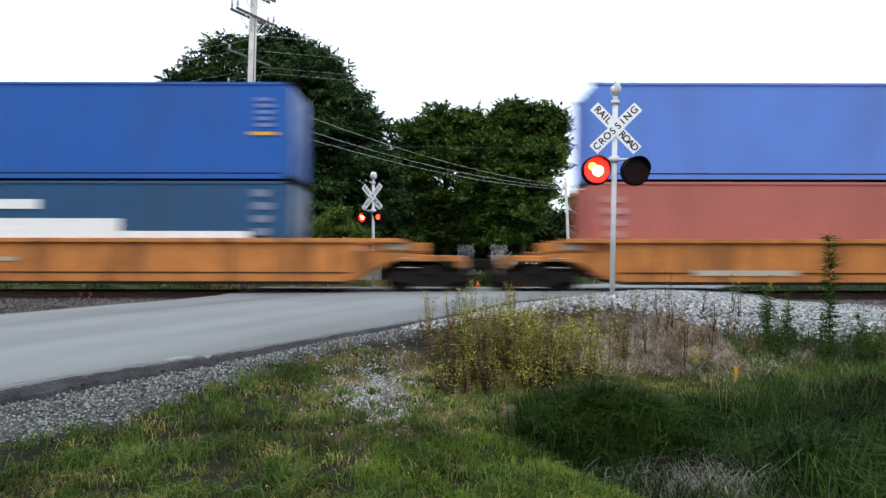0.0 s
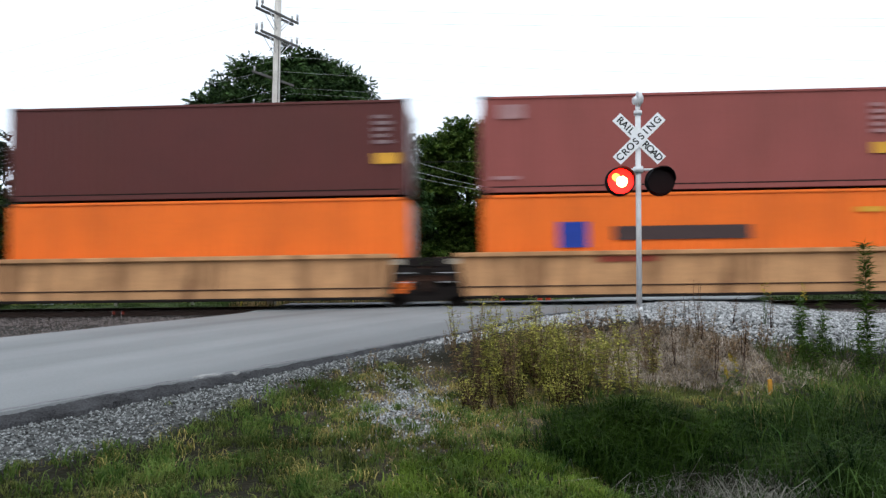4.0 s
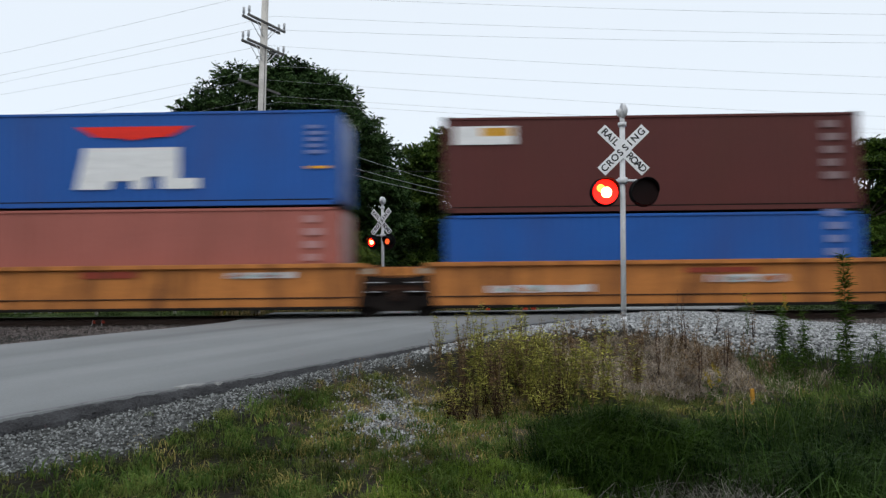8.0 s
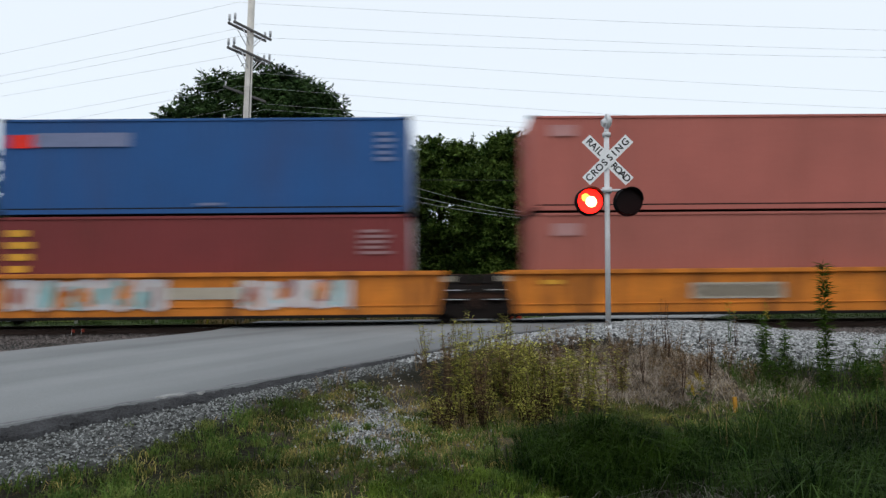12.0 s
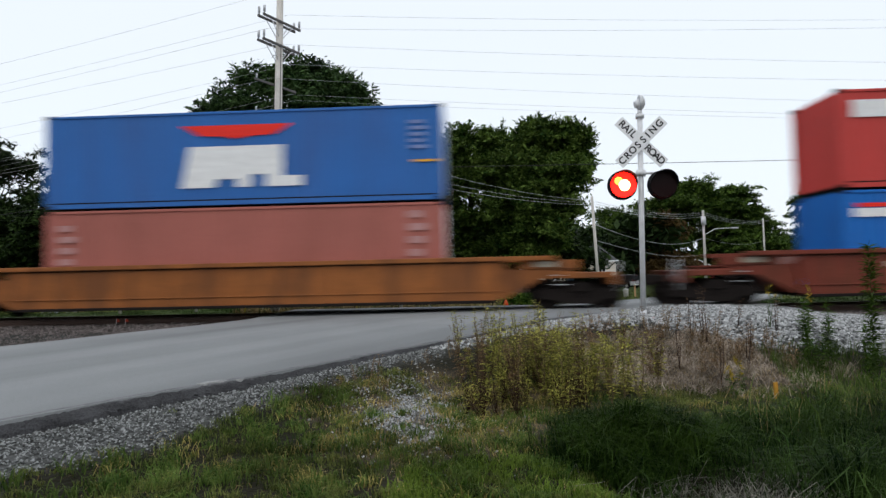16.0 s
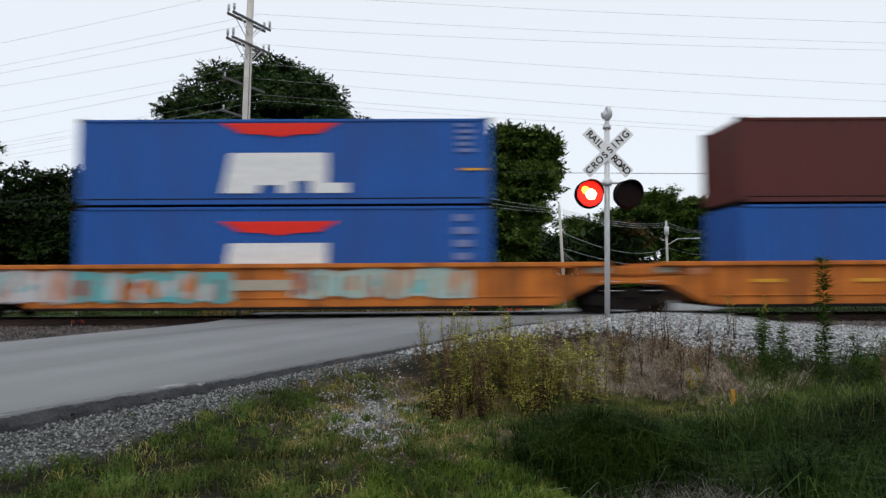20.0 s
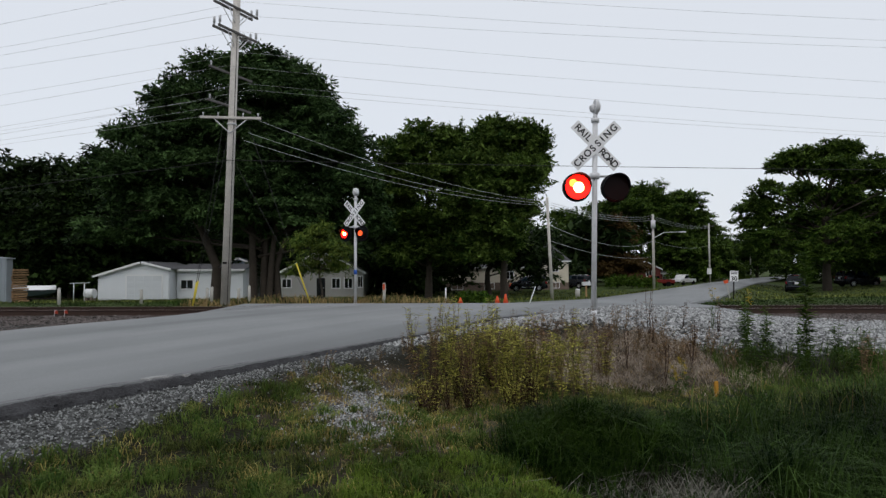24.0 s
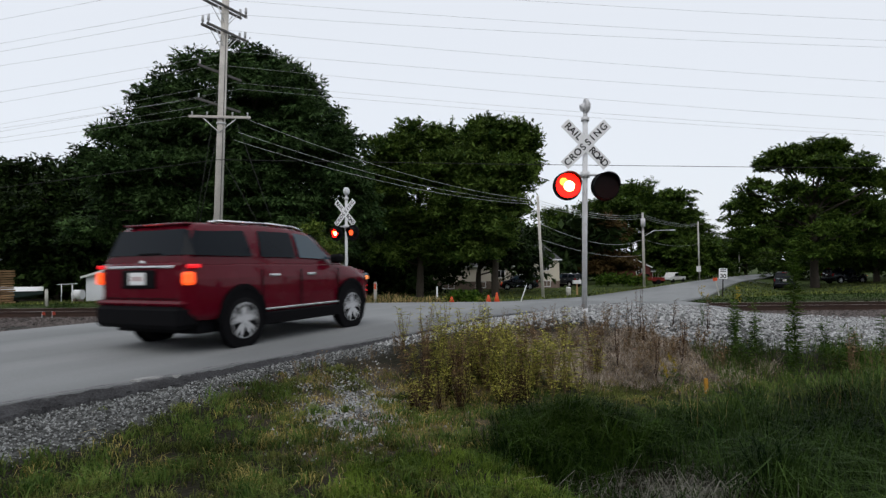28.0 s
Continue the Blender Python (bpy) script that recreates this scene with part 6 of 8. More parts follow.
house("house", 4.2, 78, 4, 12.5, 8, 3.2, 5.0, M["cream"], M["shingle"], "long cream house with a brown foundation behind trees", False, windows=[(-2.5, 0.25, 1.4, 0.7), (1.8, 0.3, 1.2, 0.7), (4.5, 1.6, 1.0, 0.9)], base=1.1)
house("house", 14.95, 80, 4, 3.9, 6, 3.9, 6.5, M["cream"], M["shingle"], "tall cream house with a steep grey hipped roof", False, windows=[(0.15, 2.5, 0.8, 1.0), (0.2, 0.3, 0.9, 0.7)], base=1.0, hip=True)
house("house", 38.2, 112, -6, 5.6, 8, 2.7, 4.1, M["red_wall"], M["shingle"], "dark red house with white trim along the street", True, windows=[(0.7, 1.3, 1.0, 1.4)])
house("porch", 42.6, 112.4, -6, 3.2, 5, 1.9, 2.5, M["red_wall"], M["shingle"], "low porch beside the dark red house", False, windows=[(-0.4, 0.7, 0.9, 0.9), (0.8, 0.7, 0.9, 0.9)])


def yard_things():
    s = thing("zinc_shed", pose(-25.2, 32.8, ground_at(-25.2, 32.8)), "grey corrugated metal shed beside the track", "shed")
    part("body", boxes((-1.2, 0.75, 0, 0.5, 0, 2.45), bev=0.02), M["zinc"], s)
    rib = mesh_of("rib", boxes((-0.02, 0.02, -0.03, 0, 0.05, 2.4)), M["zinc"])
    for k in range(9):
        piece("rib", rib, s, pose(-1.1 + k * 0.22, -0.001, 0))
    part("roof", slabs([(-1.3, 2.46), (0.85, 2.46), (0.85, 2.5), (-0.2, 2.6), (-1.3, 2.54)], -0.06, 0.56), M["zinc"], s)
    st = thing("lumber_stack", pose(-24.45, 33.2, ground_at(-24.45, 33.2)), "tall stack of weathered planks beside a shed", "lumber stack")
    pl = mesh_of("plank", boxes((-0.45, 0.1, 0, 1.15, 0, 0.1), bev=0.01), M["lumber"])
    rn = random.Random(2)
    for k in range(14):
        piece("plank", pl, st, pose(rn.uniform(-0.05, 0.05), rn.uniform(-0.06, 0.06), k * 0.138, 0, 0, rn.uniform(-1.5, 1.5)))
    b = thing("boat", pose(-35.3, 50, ground_at(-35.3, 50), 0, 0, 4), "covered pale motorboat on its trailer", "boat")
    hull = bmesh.new()
    secs = [(-1.9, 0.75, 0.5), (-0.8, 0.85, 0.42), (0.6, 0.75, 0.45), (1.6, 0.4, 0.62), (2.2, 0.03, 0.95)]
    rings = []
    for x, w, zb in secs:
        rings.append([hull.verts.new(p) for p in ((x, -w, 1.15), (x, -w * 0.8, zb + 0.2), (x, 0, zb), (x, w * 0.8, zb + 0.2), (x, w, 1.15))])
    for a, c in zip(rings, rings[1:]):
        for i in range(4):
            hull.faces.new((a[i], a[i + 1], c[i + 1], c[i]))
    hull.faces.new(rings[0])
    part("hull", hull, M["hull_dark"], b)
    cov = bmesh.new()
    r2 = [[cov.verts.new(p) for p in ((x, -w - 0.04, 1.14), (x, -w * 0.5, 1.38), (x, 0, 1.5), (x, w * 0.5, 1.38), (x, w + 0.04, 1.14))] for x, w, zb in secs]
    for a, c in zip(r2, r2[1:]):
        for i in range(4):
            cov.faces.new((a[i], a[i + 1], c[i + 1], c[i]))
    cov.faces.new(r2[0])
    part("cover", cov, M["trim"], b, "pale canvas cover")
    part("trailer", boxes((-1.9, 2.6, -0.6, -0.5, 0.35, 0.45), (-1.9, 2.6, 0.5, 0.6, 0.35, 0.45), (-0.6, -0.4, -0.7, 0.7, 0.3, 0.42)), M["steel"], b)
    for s2 in (-1, 1):
        part("wheel", tubes(((-0.5, s2 * 0.75 - 0.08, 0.28), (-0.5, s2 * 0.75 + 0.08, 0.28), 0.28), seg=18), M["black"], b)
    # white propane tank and trash box near the garage
    tk = thing("storage_tank", pose(-34.3, 57, ground_at(-34.3, 57)), "low white horizontal tank beside the garage", "tank")
    part("shell", tubes(((-0.42, 0, 0.72), (0.42, 0, 0.72), 0.46), seg=20), M["trim"], tk)
    for q in (-0.25, 0.25):
        part("foot", boxes((q - 0.1, q + 0.1, -0.3, 0.3, 0, 0.3)), M["stonewall"], tk)
    fp = thing("gate_frame", pose(-33.97, 55.5, ground_at(-33.97, 55.5)), "thin white pipe gate frame in the yard", "gate")
    part("post", tubes(((0, 0, 0), (0, 0, 1.7), 0.05), seg=8), M["trim"], fp)
    part("post", tubes(((-1.0, 0, 0), (-1.0, 0, 1.75), 0.04), seg=8), M["trim"], fp)
    part("rail", tubes(((-1.4, 0, 1.72), (0.5, 0, 1.78), 0.03), seg=8), M["trim"], fp)


yard_things()


def cone(x, y, h=0.62, label="orange traffic cone with a white band"):
    c = thing("traffic_cone", pose(x, y, float(lerp(ROAD_Z, y)) + 0.02), label, "traffic cone", "traffic cones")
    part("foot", boxes((-0.17, 0.17, -0.17, 0.17, 0, 0.04), bev=0.01), M["orange_plastic"], c)
    part("body", tubes(((0, 0, 0.04), (0, 0, h), 0.13, 0.03), seg=16), M["orange_plastic"], c)
    part("band", tubes(((0, 0, h * 0.45), (0, 0, h * 0.66), 0.088, 0.064), seg=16), M["trim"], c)


cone(2.33, 26.0, 0.38)
cone(2.7, 26.0, 0.47, "tall slim orange delineator cone with white bands")
cone(0.73, 27.0, 0.3)


def post(name, x, y, h, r, material, label, category="post", lean=0.0, group="marker posts"):
    p = thing(name, pose(x, y, ground_at(x, y) - 0.05, 0, lean, 0), label, category, group)
    part("shaft", tubes(((0, 0, 0), (0, 0, h), r, r * 0.95), seg=10), material, p)
    part("cap", tubes(((0, 0, h), (0, 0, h + 0.03), r * 1.1, r * 0.6), seg=10), material, p)
    return p


M["post_pale"] = mat("pale_weathered_post", (0.4, 0.39, 0.36), 0.9, var=0.2, scale=5)
for x, y, h in ((-11.1, 27.5, 0.75), (-10.88, 27.5, 0.8), (-9.6, 27.5, 0.72), (-9.1, 27.5, 0.85), (-13.9, 27, 0.7), (-17.35, 26.5, 0.8)):
    post("fence_post", x, y, h, 0.07, M["post_pale"], "short pale weathered post in the weeds", "post", random.uniform(-3, 3))
p = post("marker_post", -2.71, 26.5, 1.0, 0.075, M["post_pale"], "pale post with an orange reflector")
part("reflector", boxes((-0.05, 0.05, -0.1, -0.076, 0.72, 0.98), bev=0.02), M["orange_plastic"], p)
post("leaning_post", 3.83, 27.0, 1.0, 0.022, M["trim"], "leaning white pole at the roadside", "post", 20)
post("pipe_marker", 0.07, 30, 0.75, 0.04, M["trim"], "thin white pipe marker in the grass")
for k in (0, 1):
    m2 = thing("flag_marker", pose(-11.4 + 0.29 * k, 17.2, ground_at(-11.4, 17.2)), "small orange-red marker flag on the ballast", "marker flag", "marker flags")
    part("wire_stem", tubes(((0, 0, -0.05), (0.02, 0, 0.22), 0.006), seg=6), M["galv"], m2)
    part("flag", slabs([(0.0, 0.12), (0.11, 0.1), (0.1, 0.19), (0.02, 0.21)], -0.004, 0.004), M["flag_red"], m2)
mb = thing("litter_bin", pose(10.17, 45, ground_at(10.17, 45)), "pale grey litter bin at the roadside", "bin")
part("drum", tubes(((0, 0, 0), (0, 0, 0.62), 0.17, 0.19), seg=18), M["post_pale"], mb)
part("lid", tubes(((0, 0, 0.62), (0, 0, 0.7), 0.2, 0.15), seg=18), M["trim"], mb)
mb = thing("mailbox", pose(12.04, 50, ground_at(12.04, 50)), "white roadside mailbox on a post", "mailbox")
part("post", boxes((-0.06, 0.06, -0.06, 0.06, 0, 1.1)), M["lumber"], mb)
part("box", slabs([(-0.35, 1.1), (0.35, 1.1), (0.35, 1.4), (-0.35, 1.4)], -0.2, 0.2, bev=0.02), M["trim"], mb)


def speed_sign():
    s = thing("speed_sign", pose(17.65, 36, ground_at(17.65, 36), 0, 2, -14), "white rectangular speed limit sign on a steel post", "road sign")
    part("post", boxes((-0.03, 0.03, 0, 0.04, -0.1, 1.75)), M["steel"], s)
    pl = part("panel", boxes((-0.24, 0.24, -0.03, -0.015, 1.08, 1.72), bev=0.004), M["white"], s)
    text_part("numerals", "30", 0.36, M["letters"], pl, pose(0, -0.033, 1.24, 90, 0, 0))
    for z in (1.52, 1.62):
        part("lettering_bar", boxes((-0.17, 0.17, -0.034, -0.03, z, z + 0.05)), M["letters"], pl)
    f = thing("survey_stake", pose(16.72, 34.5, ground_at(16.72, 34.5), 0, -12, 0), "leaning survey lath with an orange top", "stake")
    part("lath", boxes((-0.03, 0.03, -0.01, 0.01, 0, 1.0)), M["post_pale"], f)
    part("flag", boxes((-0.14, 0.12, -0.015, 0.015, 0.98, 1.16), bev=0.005), M["orange_plastic"], f)
    g = thing("survey_stake", pose(3.55, 7.75, ground_at(3.55, 7.75), 0, -2, 20), "short yellow-orange stake in the weeds", "stake")
    part("lath", boxes((-0.028, 0.028, -0.012, 0.012, -0.1, 0.2), bev=0.004), M["stake_paint"], g)
    w = thing("street_sign", pose(41.4, 92, ground_at(41.4, 92)), "small plain white roadside sign", "road sign")
    part("post", boxes((-0.04, 0.04, 0, 0.04, 0, 2.2)), M["steel"], w)
    part("panel", boxes((-0.35, 0.35, -0.03, -0.01, 1.4, 2.3)), M["white"], w)


def edge_slab():
    c = thing("asphalt_slab", pose(-3.2, 6.72, float(lerp(ROAD_Z, 6.72)) - 0.006, 0, 2, 52), "pale broken piece of asphalt at the road edge", "asphalt")
    for k, (dx, dy, w, d, turn) in enumerate(((0.0, 0.0, 0.42, 0.1, 0), (0.26, -0.03, 0.2, 0.07, 24), (-0.2, -0.03, 0.14, 0.06, -15))):
        bm = bmesh.new()
        rn = random.Random(60 + k)
        pts = [(w * 0.5 * math.cos(a) * rn.uniform(0.75, 1.15), d * 0.7 * math.sin(a) * rn.uniform(0.75, 1.15)) for a in [2 * math.pi * i / 9 for i in range(9)]]
        lo, hi = [bm.verts.new((x, y, -0.03)) for x, y in pts], [bm.verts.new((x * 0.9, y * 0.9, 0.012)) for x, y in pts]
        bm.faces.new(lo[::-1]), bm.faces.new(hi)
        for i in range(9):
            bm.faces.new((lo[i], lo[(i + 1) % 9], hi[(i + 1) % 9], hi[i]))
        part("fragment", bm, M["slab_pale"], c, "", pose(dx, dy, 0, 0, 0, turn))


M["slab_pale"] = mat("pale_broken_asphalt", (0.28, 0.28, 0.275), 0.95, var=0.3, scale=9, fine=70, bump=0.5)
edge_slab()
M["stake_paint"] = mat("yellow_stake_paint", (0.45, 0.22, 0.03), 0.8, var=0.35, scale=12)
speed_sign()



# ---- vehicles ----
M["car_red"] = mat("dark_red_car_paint", (0.085, 0.002, 0.009), 0.26, 0.0, var=0.05, scale=2, fine=300, bump=0.0, spec=0.05, coat=0.36)
M["car_black"] = mat("black_car_plastic", (0.004, 0.004, 0.005), 0.7, var=0.15, bump=0.03, spec=0.06)
M["car_dark"] = mat("dark_blue_car_paint", (0.012, 0.016, 0.025), 0.25, 0.2, var=0.05, bump=0.0, spec=0.6)
M["car_white"] = mat("white_car_paint", (0.6, 0.6, 0.6), 0.3, var=0.05, bump=0.0)
M["car_rust"] = mat("red_truck_paint", (0.16, 0.02, 0.018), 0.35, var=0.1, bump=0.0)
M["car_glass"] = mat("tinted_car_glass", (0.003, 0.006, 0.01), 0.04, var=0.05, bump=0.0, spec=0.11)
M["car_glass_light"] = mat("clear_car_glass", (0.03, 0.055, 0.075), 0.06, var=0.05, bump=0.0, spec=0.5)
M["chrome"] = mat("chrome", (0.72, 0.73, 0.75), 0.15, 1.0, var=0.03, bump=0.0)
M["alloy"] = mat("silver_alloy", (0.6, 0.61, 0.63), 0.35, 0.4, var=0.06, bump=0.0)
M["tyre"] = mat("tyre_rubber", (0.008, 0.008, 0.009), 0.9, var=0.2, bump=0.1, spec=0.08)
M["tail_lit"] = glow("lit_tail_lamp", (1.0, 0.09, 0.014), 1.1)
M["tail_wing"] = glow("lit_red_lamp_edge", (0.8, 0.012, 0.02), 0.7)
M["tail_red"] = mat("red_lamp_glass", (0.3, 0.012, 0.012), 0.15, var=0.05, bump=0.0)
M["amber"] = glow("amber_lamp", (1.0, 0.3, 0.08), 0.7)
WHEELS = []


def wheel(parent, x, y, r, turning):
    """A tyre with its five-spoke alloy; the hub is at the wheel's own origin."""
    side = -1 if y < 0 else 1
    bm = bmesh.new()
    seg = 40
    prof = [(0.2, 0.0), (0.262, 0.0), (0.275, 0.015), (0.345, 0.01), (0.375, 0.035), (r, 0.07), (r, 0.19), (0.36, 0.24), (0.25, 0.25), (0.2, 0.22)]
    rings = [[bm.verts.new((q * math.cos(2 * math.pi * i / seg), -side * d, q * math.sin(2 * math.pi * i / seg))) for i in range(seg)] for q, d in prof]
    for a, b in zip(rings, rings[1:]):
        for i in range(seg):
            f = bm.faces.new((a[i], a[(i + 1) % seg], b[(i + 1) % seg], b[i]))
            f.smooth = True
    bmesh.ops.recalc_face_normals(bm, faces=bm.faces[:])
    w = part("wheel", bm, M["tyre"], parent, "black tyre on a silver five-spoke alloy wheel", pose(x, y, r))
    rim = bmesh.new()
    rp = [(0.272, 0.0), (0.262, -0.004), (0.25, 0.03), (0.24, 0.12), (0.0, 0.13)]
    rr = [[rim.verts.new((q * math.cos(2 * math.pi * i / seg), -side * d, q * math.sin(2 * math.pi * i / seg))) for i in range(seg)] for q, d in rp[:-1]]
    for a, b in zip(rr, rr[1:]):
        for i in range(seg):
            rim.faces.new((a[i], a[(i + 1) % seg], b[(i + 1) % seg], b[i]))
    part("rim", rim, M["alloy"], w)
    part("brake_disc", tubes(((0, -side * 0.1, 0), (0, -side * 0.13, 0), 0.24), seg=30), M["car_black"], w)
    sp = bmesh.new()
    for k in range(5):
        for off in (-0.16, 0.16):
            a = 2 * math.pi * k / 5 + off
            p0 = Vector((0.04 * math.cos(a), 0, 0.04 * math.sin(a)))
            p1 = Vector((0.262 * math.cos(a + off * 0.35), 0, 0.262 * math.sin(a + off * 0.35)))
            n = Vector((-math.sin(a), 0, math.cos(a)))
            y0, y1 = -side * -0.0, -side * 0.05
            q = [p0 - n * 0.028, p0 + n * 0.028, p1 + n * 0.034, p1 - n * 0.034]
            va = [sp.verts.new((v.x, y0, v.z)) for v in q]
            vb = [sp.verts.new((v.x, y1, v.z)) for v in q]
            sp.faces.new(va), sp.faces.new(vb[::-1])
            for i in range(4):
                sp.faces.new((va[i], vb[i], vb[(i + 1) % 4], va[(i + 1) % 4]))
    bmesh.ops.recalc_face_normals(sp, faces=sp.faces[:])
    part("spokes", sp, M["alloy"], w)
    part("hub_cap", tubes(((0, side * 0.012, 0), (0, -side * 0.04, 0), 0.06), seg=18), M["alloy"], w)
    if turning:
        WHEELS.append((w, Vector((x, y, r)), r))
    return w


def loft(sections, closed_ends=True):
    """Skin over sections of equal point count (each a half outline from the keel to the top, mirrored)."""
    bm = bmesh.new()
    rings = []
    for x, pts in sections:
        half = [(x, -y, z) for y, z in pts]
        other = [(x, y, z) for y, z in pts[::-1]]
        rings.append([bm.verts.new(p) for p in half + other])
    n = len(rings[0])
    for a, b in zip(rings, rings[1:]):
        for i in range(n):
            f = bm.faces.new((a[i], a[(i + 1) % n], b[(i + 1) % n], b[i]))
            f.smooth = True
    if closed_ends:
        bm.faces.new(rings[0][::-1]), bm.faces.new(rings[-1])
    bmesh.ops.recalc_face_normals(bm, faces=bm.faces[:])
    return bm


def suv(m, paint, label, turning=False, lit=True):
    """A large five-door sport utility; x forward, origin on the ground between the axles."""
    c = thing("suv", m, label, "car", "cars")
    P = M[paint]

    def sec(x, w, zb, zs, zt, wt):
        return (x, [(w - 0.18, zb), (w - 0.05, zb + 0.03), (w - 0.012, zb + 0.1), (w - 0.035, zs * 0.5 + zb * 0.5), (w, zs - 0.1), (w - 0.008, zs - 0.07), (w - 0.06, zt - 0.02), (wt, zt), (wt * 0.5, zt + 0.015)])
    body = [sec(-2.47, 0.78, 0.5, 1.08, 1.13, 0.72), sec(-2.42, 0.9, 0.46, 1.1, 1.16, 0.86), sec(-2.2, 0.97, 0.42, 1.04, 1.12, 0.91), sec(-1.43, 0.99, 0.4, 1.04, 1.13, 0.92), sec(-0.4, 0.985, 0.38, 1.03, 1.12, 0.92),
            sec(0.6, 0.985, 0.38, 1.02, 1.11, 0.92), sec(1.2, 0.985, 0.38, 1.01, 1.1, 0.9), sec(1.6, 0.98, 0.4, 0.98, 1.07, 0.86), sec(2.1, 0.95, 0.42, 0.94, 1.01, 0.78), sec(2.38, 0.86, 0.45, 0.88, 0.93, 0.66), sec(2.5, 0.68, 0.5, 0.8, 0.84, 0.5)]
    part("body", loft(body), P, c, "glossy painted body shell")
    # cabin: belt line to roof
    cab = [(-2.38, 0.86, 1.12, 0.8, 1.26), (-2.2, 0.9, 1.12, 0.73, 1.68), (-2.08, 0.91, 1.1, 0.71, 1.755), (-1.4, 0.92, 1.11, 0.71, 1.785), (-0.3, 0.92, 1.1, 0.71, 1.785), (0.3, 0.92, 1.1, 0.7, 1.74), (0.5, 0.92, 1.1, 0.69, 1.69), (1.25, 0.9, 1.08, 0.82, 1.14)]
    part("cabin", loft([(x, [(wb, zb), (wb - 0.01, zb + 0.04), (wb + (wr - wb) * 0.5 + 0.01, zb + (zr - zb) * 0.55), (wr + 0.03, zr - 0.06), (wr - 0.05, zr - 0.012), (wr * 0.5, zr + 0.012)]) for x, wb, zb, wr, zr in cab]), P, c)

    def side_y(z):
        s = (z - 1.14) / (1.72 - 1.14)
        return 0.925 - 0.185 * s + 0.012 * math.sin(math.pi * s)

    def glass(name, pts, material):
        for s in (-1, 1):
            bm = bmesh.new()
            n = 6
            cols = []
            # outline given as lower and upper edge
            (x0, z0), (x1, z1), (x2, z2), (x3, z3) = pts
            for i in range(n + 1):
                u = i / n
                cols.append([bm.verts.new((xl + (xu - xl) * v, s * (side_y(zl + (zu - zl) * v) + 0.012), zl + (zu - zl) * v)) for v in (0, 0.33, 0.66, 1.0) for xl, zl, xu, zu in [(x0 + (x1 - x0) * u, z0 + (z1 - z0) * u, x3 + (x2 - x3) * u, z3 + (z2 - z3) * u)]])
            for a, b in zip(cols, cols[1:]):
                for k in range(3):
                    f = bm.faces.new((a[k], b[k], b[k + 1], a[k + 1]) if s < 0 else (a[k], a[k + 1], b[k + 1], b[k]))
                    f.smooth = True
            part(name, bm, material, c)
    glass("quarter_window", [(-2.28, 1.27), (-1.16, 1.25), (-1.22, 1.66), (-2.14, 1.62)], M["car_glass"])
    glass("rear_door_window", [(-0.98, 1.245), (-0.12, 1.235), (-0.14, 1.67), (-0.92, 1.67)], M["car_glass"])
    glass("front_door_window", [(-0.02, 1.235), (0.86, 1.2), (0.36, 1.63), (-0.04, 1.67)], M["car_glass_light"])

    def quad(name, pts, material, label=""):
        bm = bmesh.new()
        f = bm.faces.new([bm.verts.new(p) for p in pts])
        r = bmesh.ops.extrude_face_region(bm, geom=[f])
        bmesh.ops.translate(bm, verts=[v for v in r["geom"] if isinstance(v, bmesh.types.BMVert)], vec=(0.012 if pts[0][0] > 0 else -0.012, 0, 0))
        bmesh.ops.recalc_face_normals(bm, faces=bm.faces[:])
        return part(name, bm, material, c, label)
    quad("rear_window", [(-2.385, -0.77, 1.275), (-2.245, -0.69, 1.65), (-2.245, 0.69, 1.65), (-2.385, 0.77, 1.275)], M["car_glass"])
    quad("windscreen", [(1.17, -0.8, 1.17), (0.55, -0.66, 1.68), (0.55, 0.66, 1.68), (1.17, 0.8, 1.17)], M["car_glass_light"])
    for s in (-1, 1):
        pb = bmesh.new()
        pv = [(-2.28, s * 0.91, 1.275), (-2.13, s * 0.79, 1.63), (-2.26, s * 0.69, 1.63), (-2.4, s * 0.77, 1.275)]
        f = pb.faces.new([pb.verts.new(p) for p in pv])
        bmesh.ops.recalc_face_normals(pb, faces=[f])
        part("pillar_glass", pb, M["car_glass"], c)
    sp = part("spoiler", boxes((-2.23, -2.0, -0.66, 0.66, 1.715, 1.75), bev=0.015), P, c)
    part("third_brake_lamp", boxes((-2.238, -2.228, -0.2, 0.2, 1.722, 1.742)), M["tail_red"], sp)
    for s in (-1, 1):
        rl = bmesh.new()
        pts = [(-1.8, 1.765), (-1.65, 1.795), (-0.6, 1.81), (0.1, 1.785), (0.32, 1.73)]
        for (xa, za), (xb, zb) in zip(pts, pts[1:]):
            tube(rl, (xa, s * 0.66, za), (xb, s * 0.66, zb), 0.022, seg=8)
        part("roof_rail", rl, M["chrome"], c, "silver roof rail")
        part("sill", boxes((-1.0, 1.02, s * 0.985 - 0.03, s * 0.985 + 0.025, 0.27, 0.46), bev=0.02), M["car_black"], c)
        part("side_strip", boxes((-0.98, 0.98, s * 1.0 - 0.01, s * 1.0 + 0.012, 0.485, 0.515), bev=0.006), M["chrome"], c)
        for hx in (-0.72, 0.22):
            part("door_handle", boxes((hx - 0.13, hx + 0.11, s * 0.995 - 0.01, s * 0.995 + 0.04, 0.955, 0.99), bev=0.012), M["chrome"], c, "chrome door handle")
        for dx in (-1.03, -0.08, 0.98):
            part("door_seam", boxes((dx - 0.003, dx + 0.003, s * 0.99 - 0.02, s * 0.99 + 0.003, 0.48, 1.05)), M["car_black"], c)
        mr = bmesh.new()
        box(mr, 0.78, 0.98, s * 1.05 - 0.12, s * 1.05 + 0.12, 1.13, 1.3, bev=0.045)
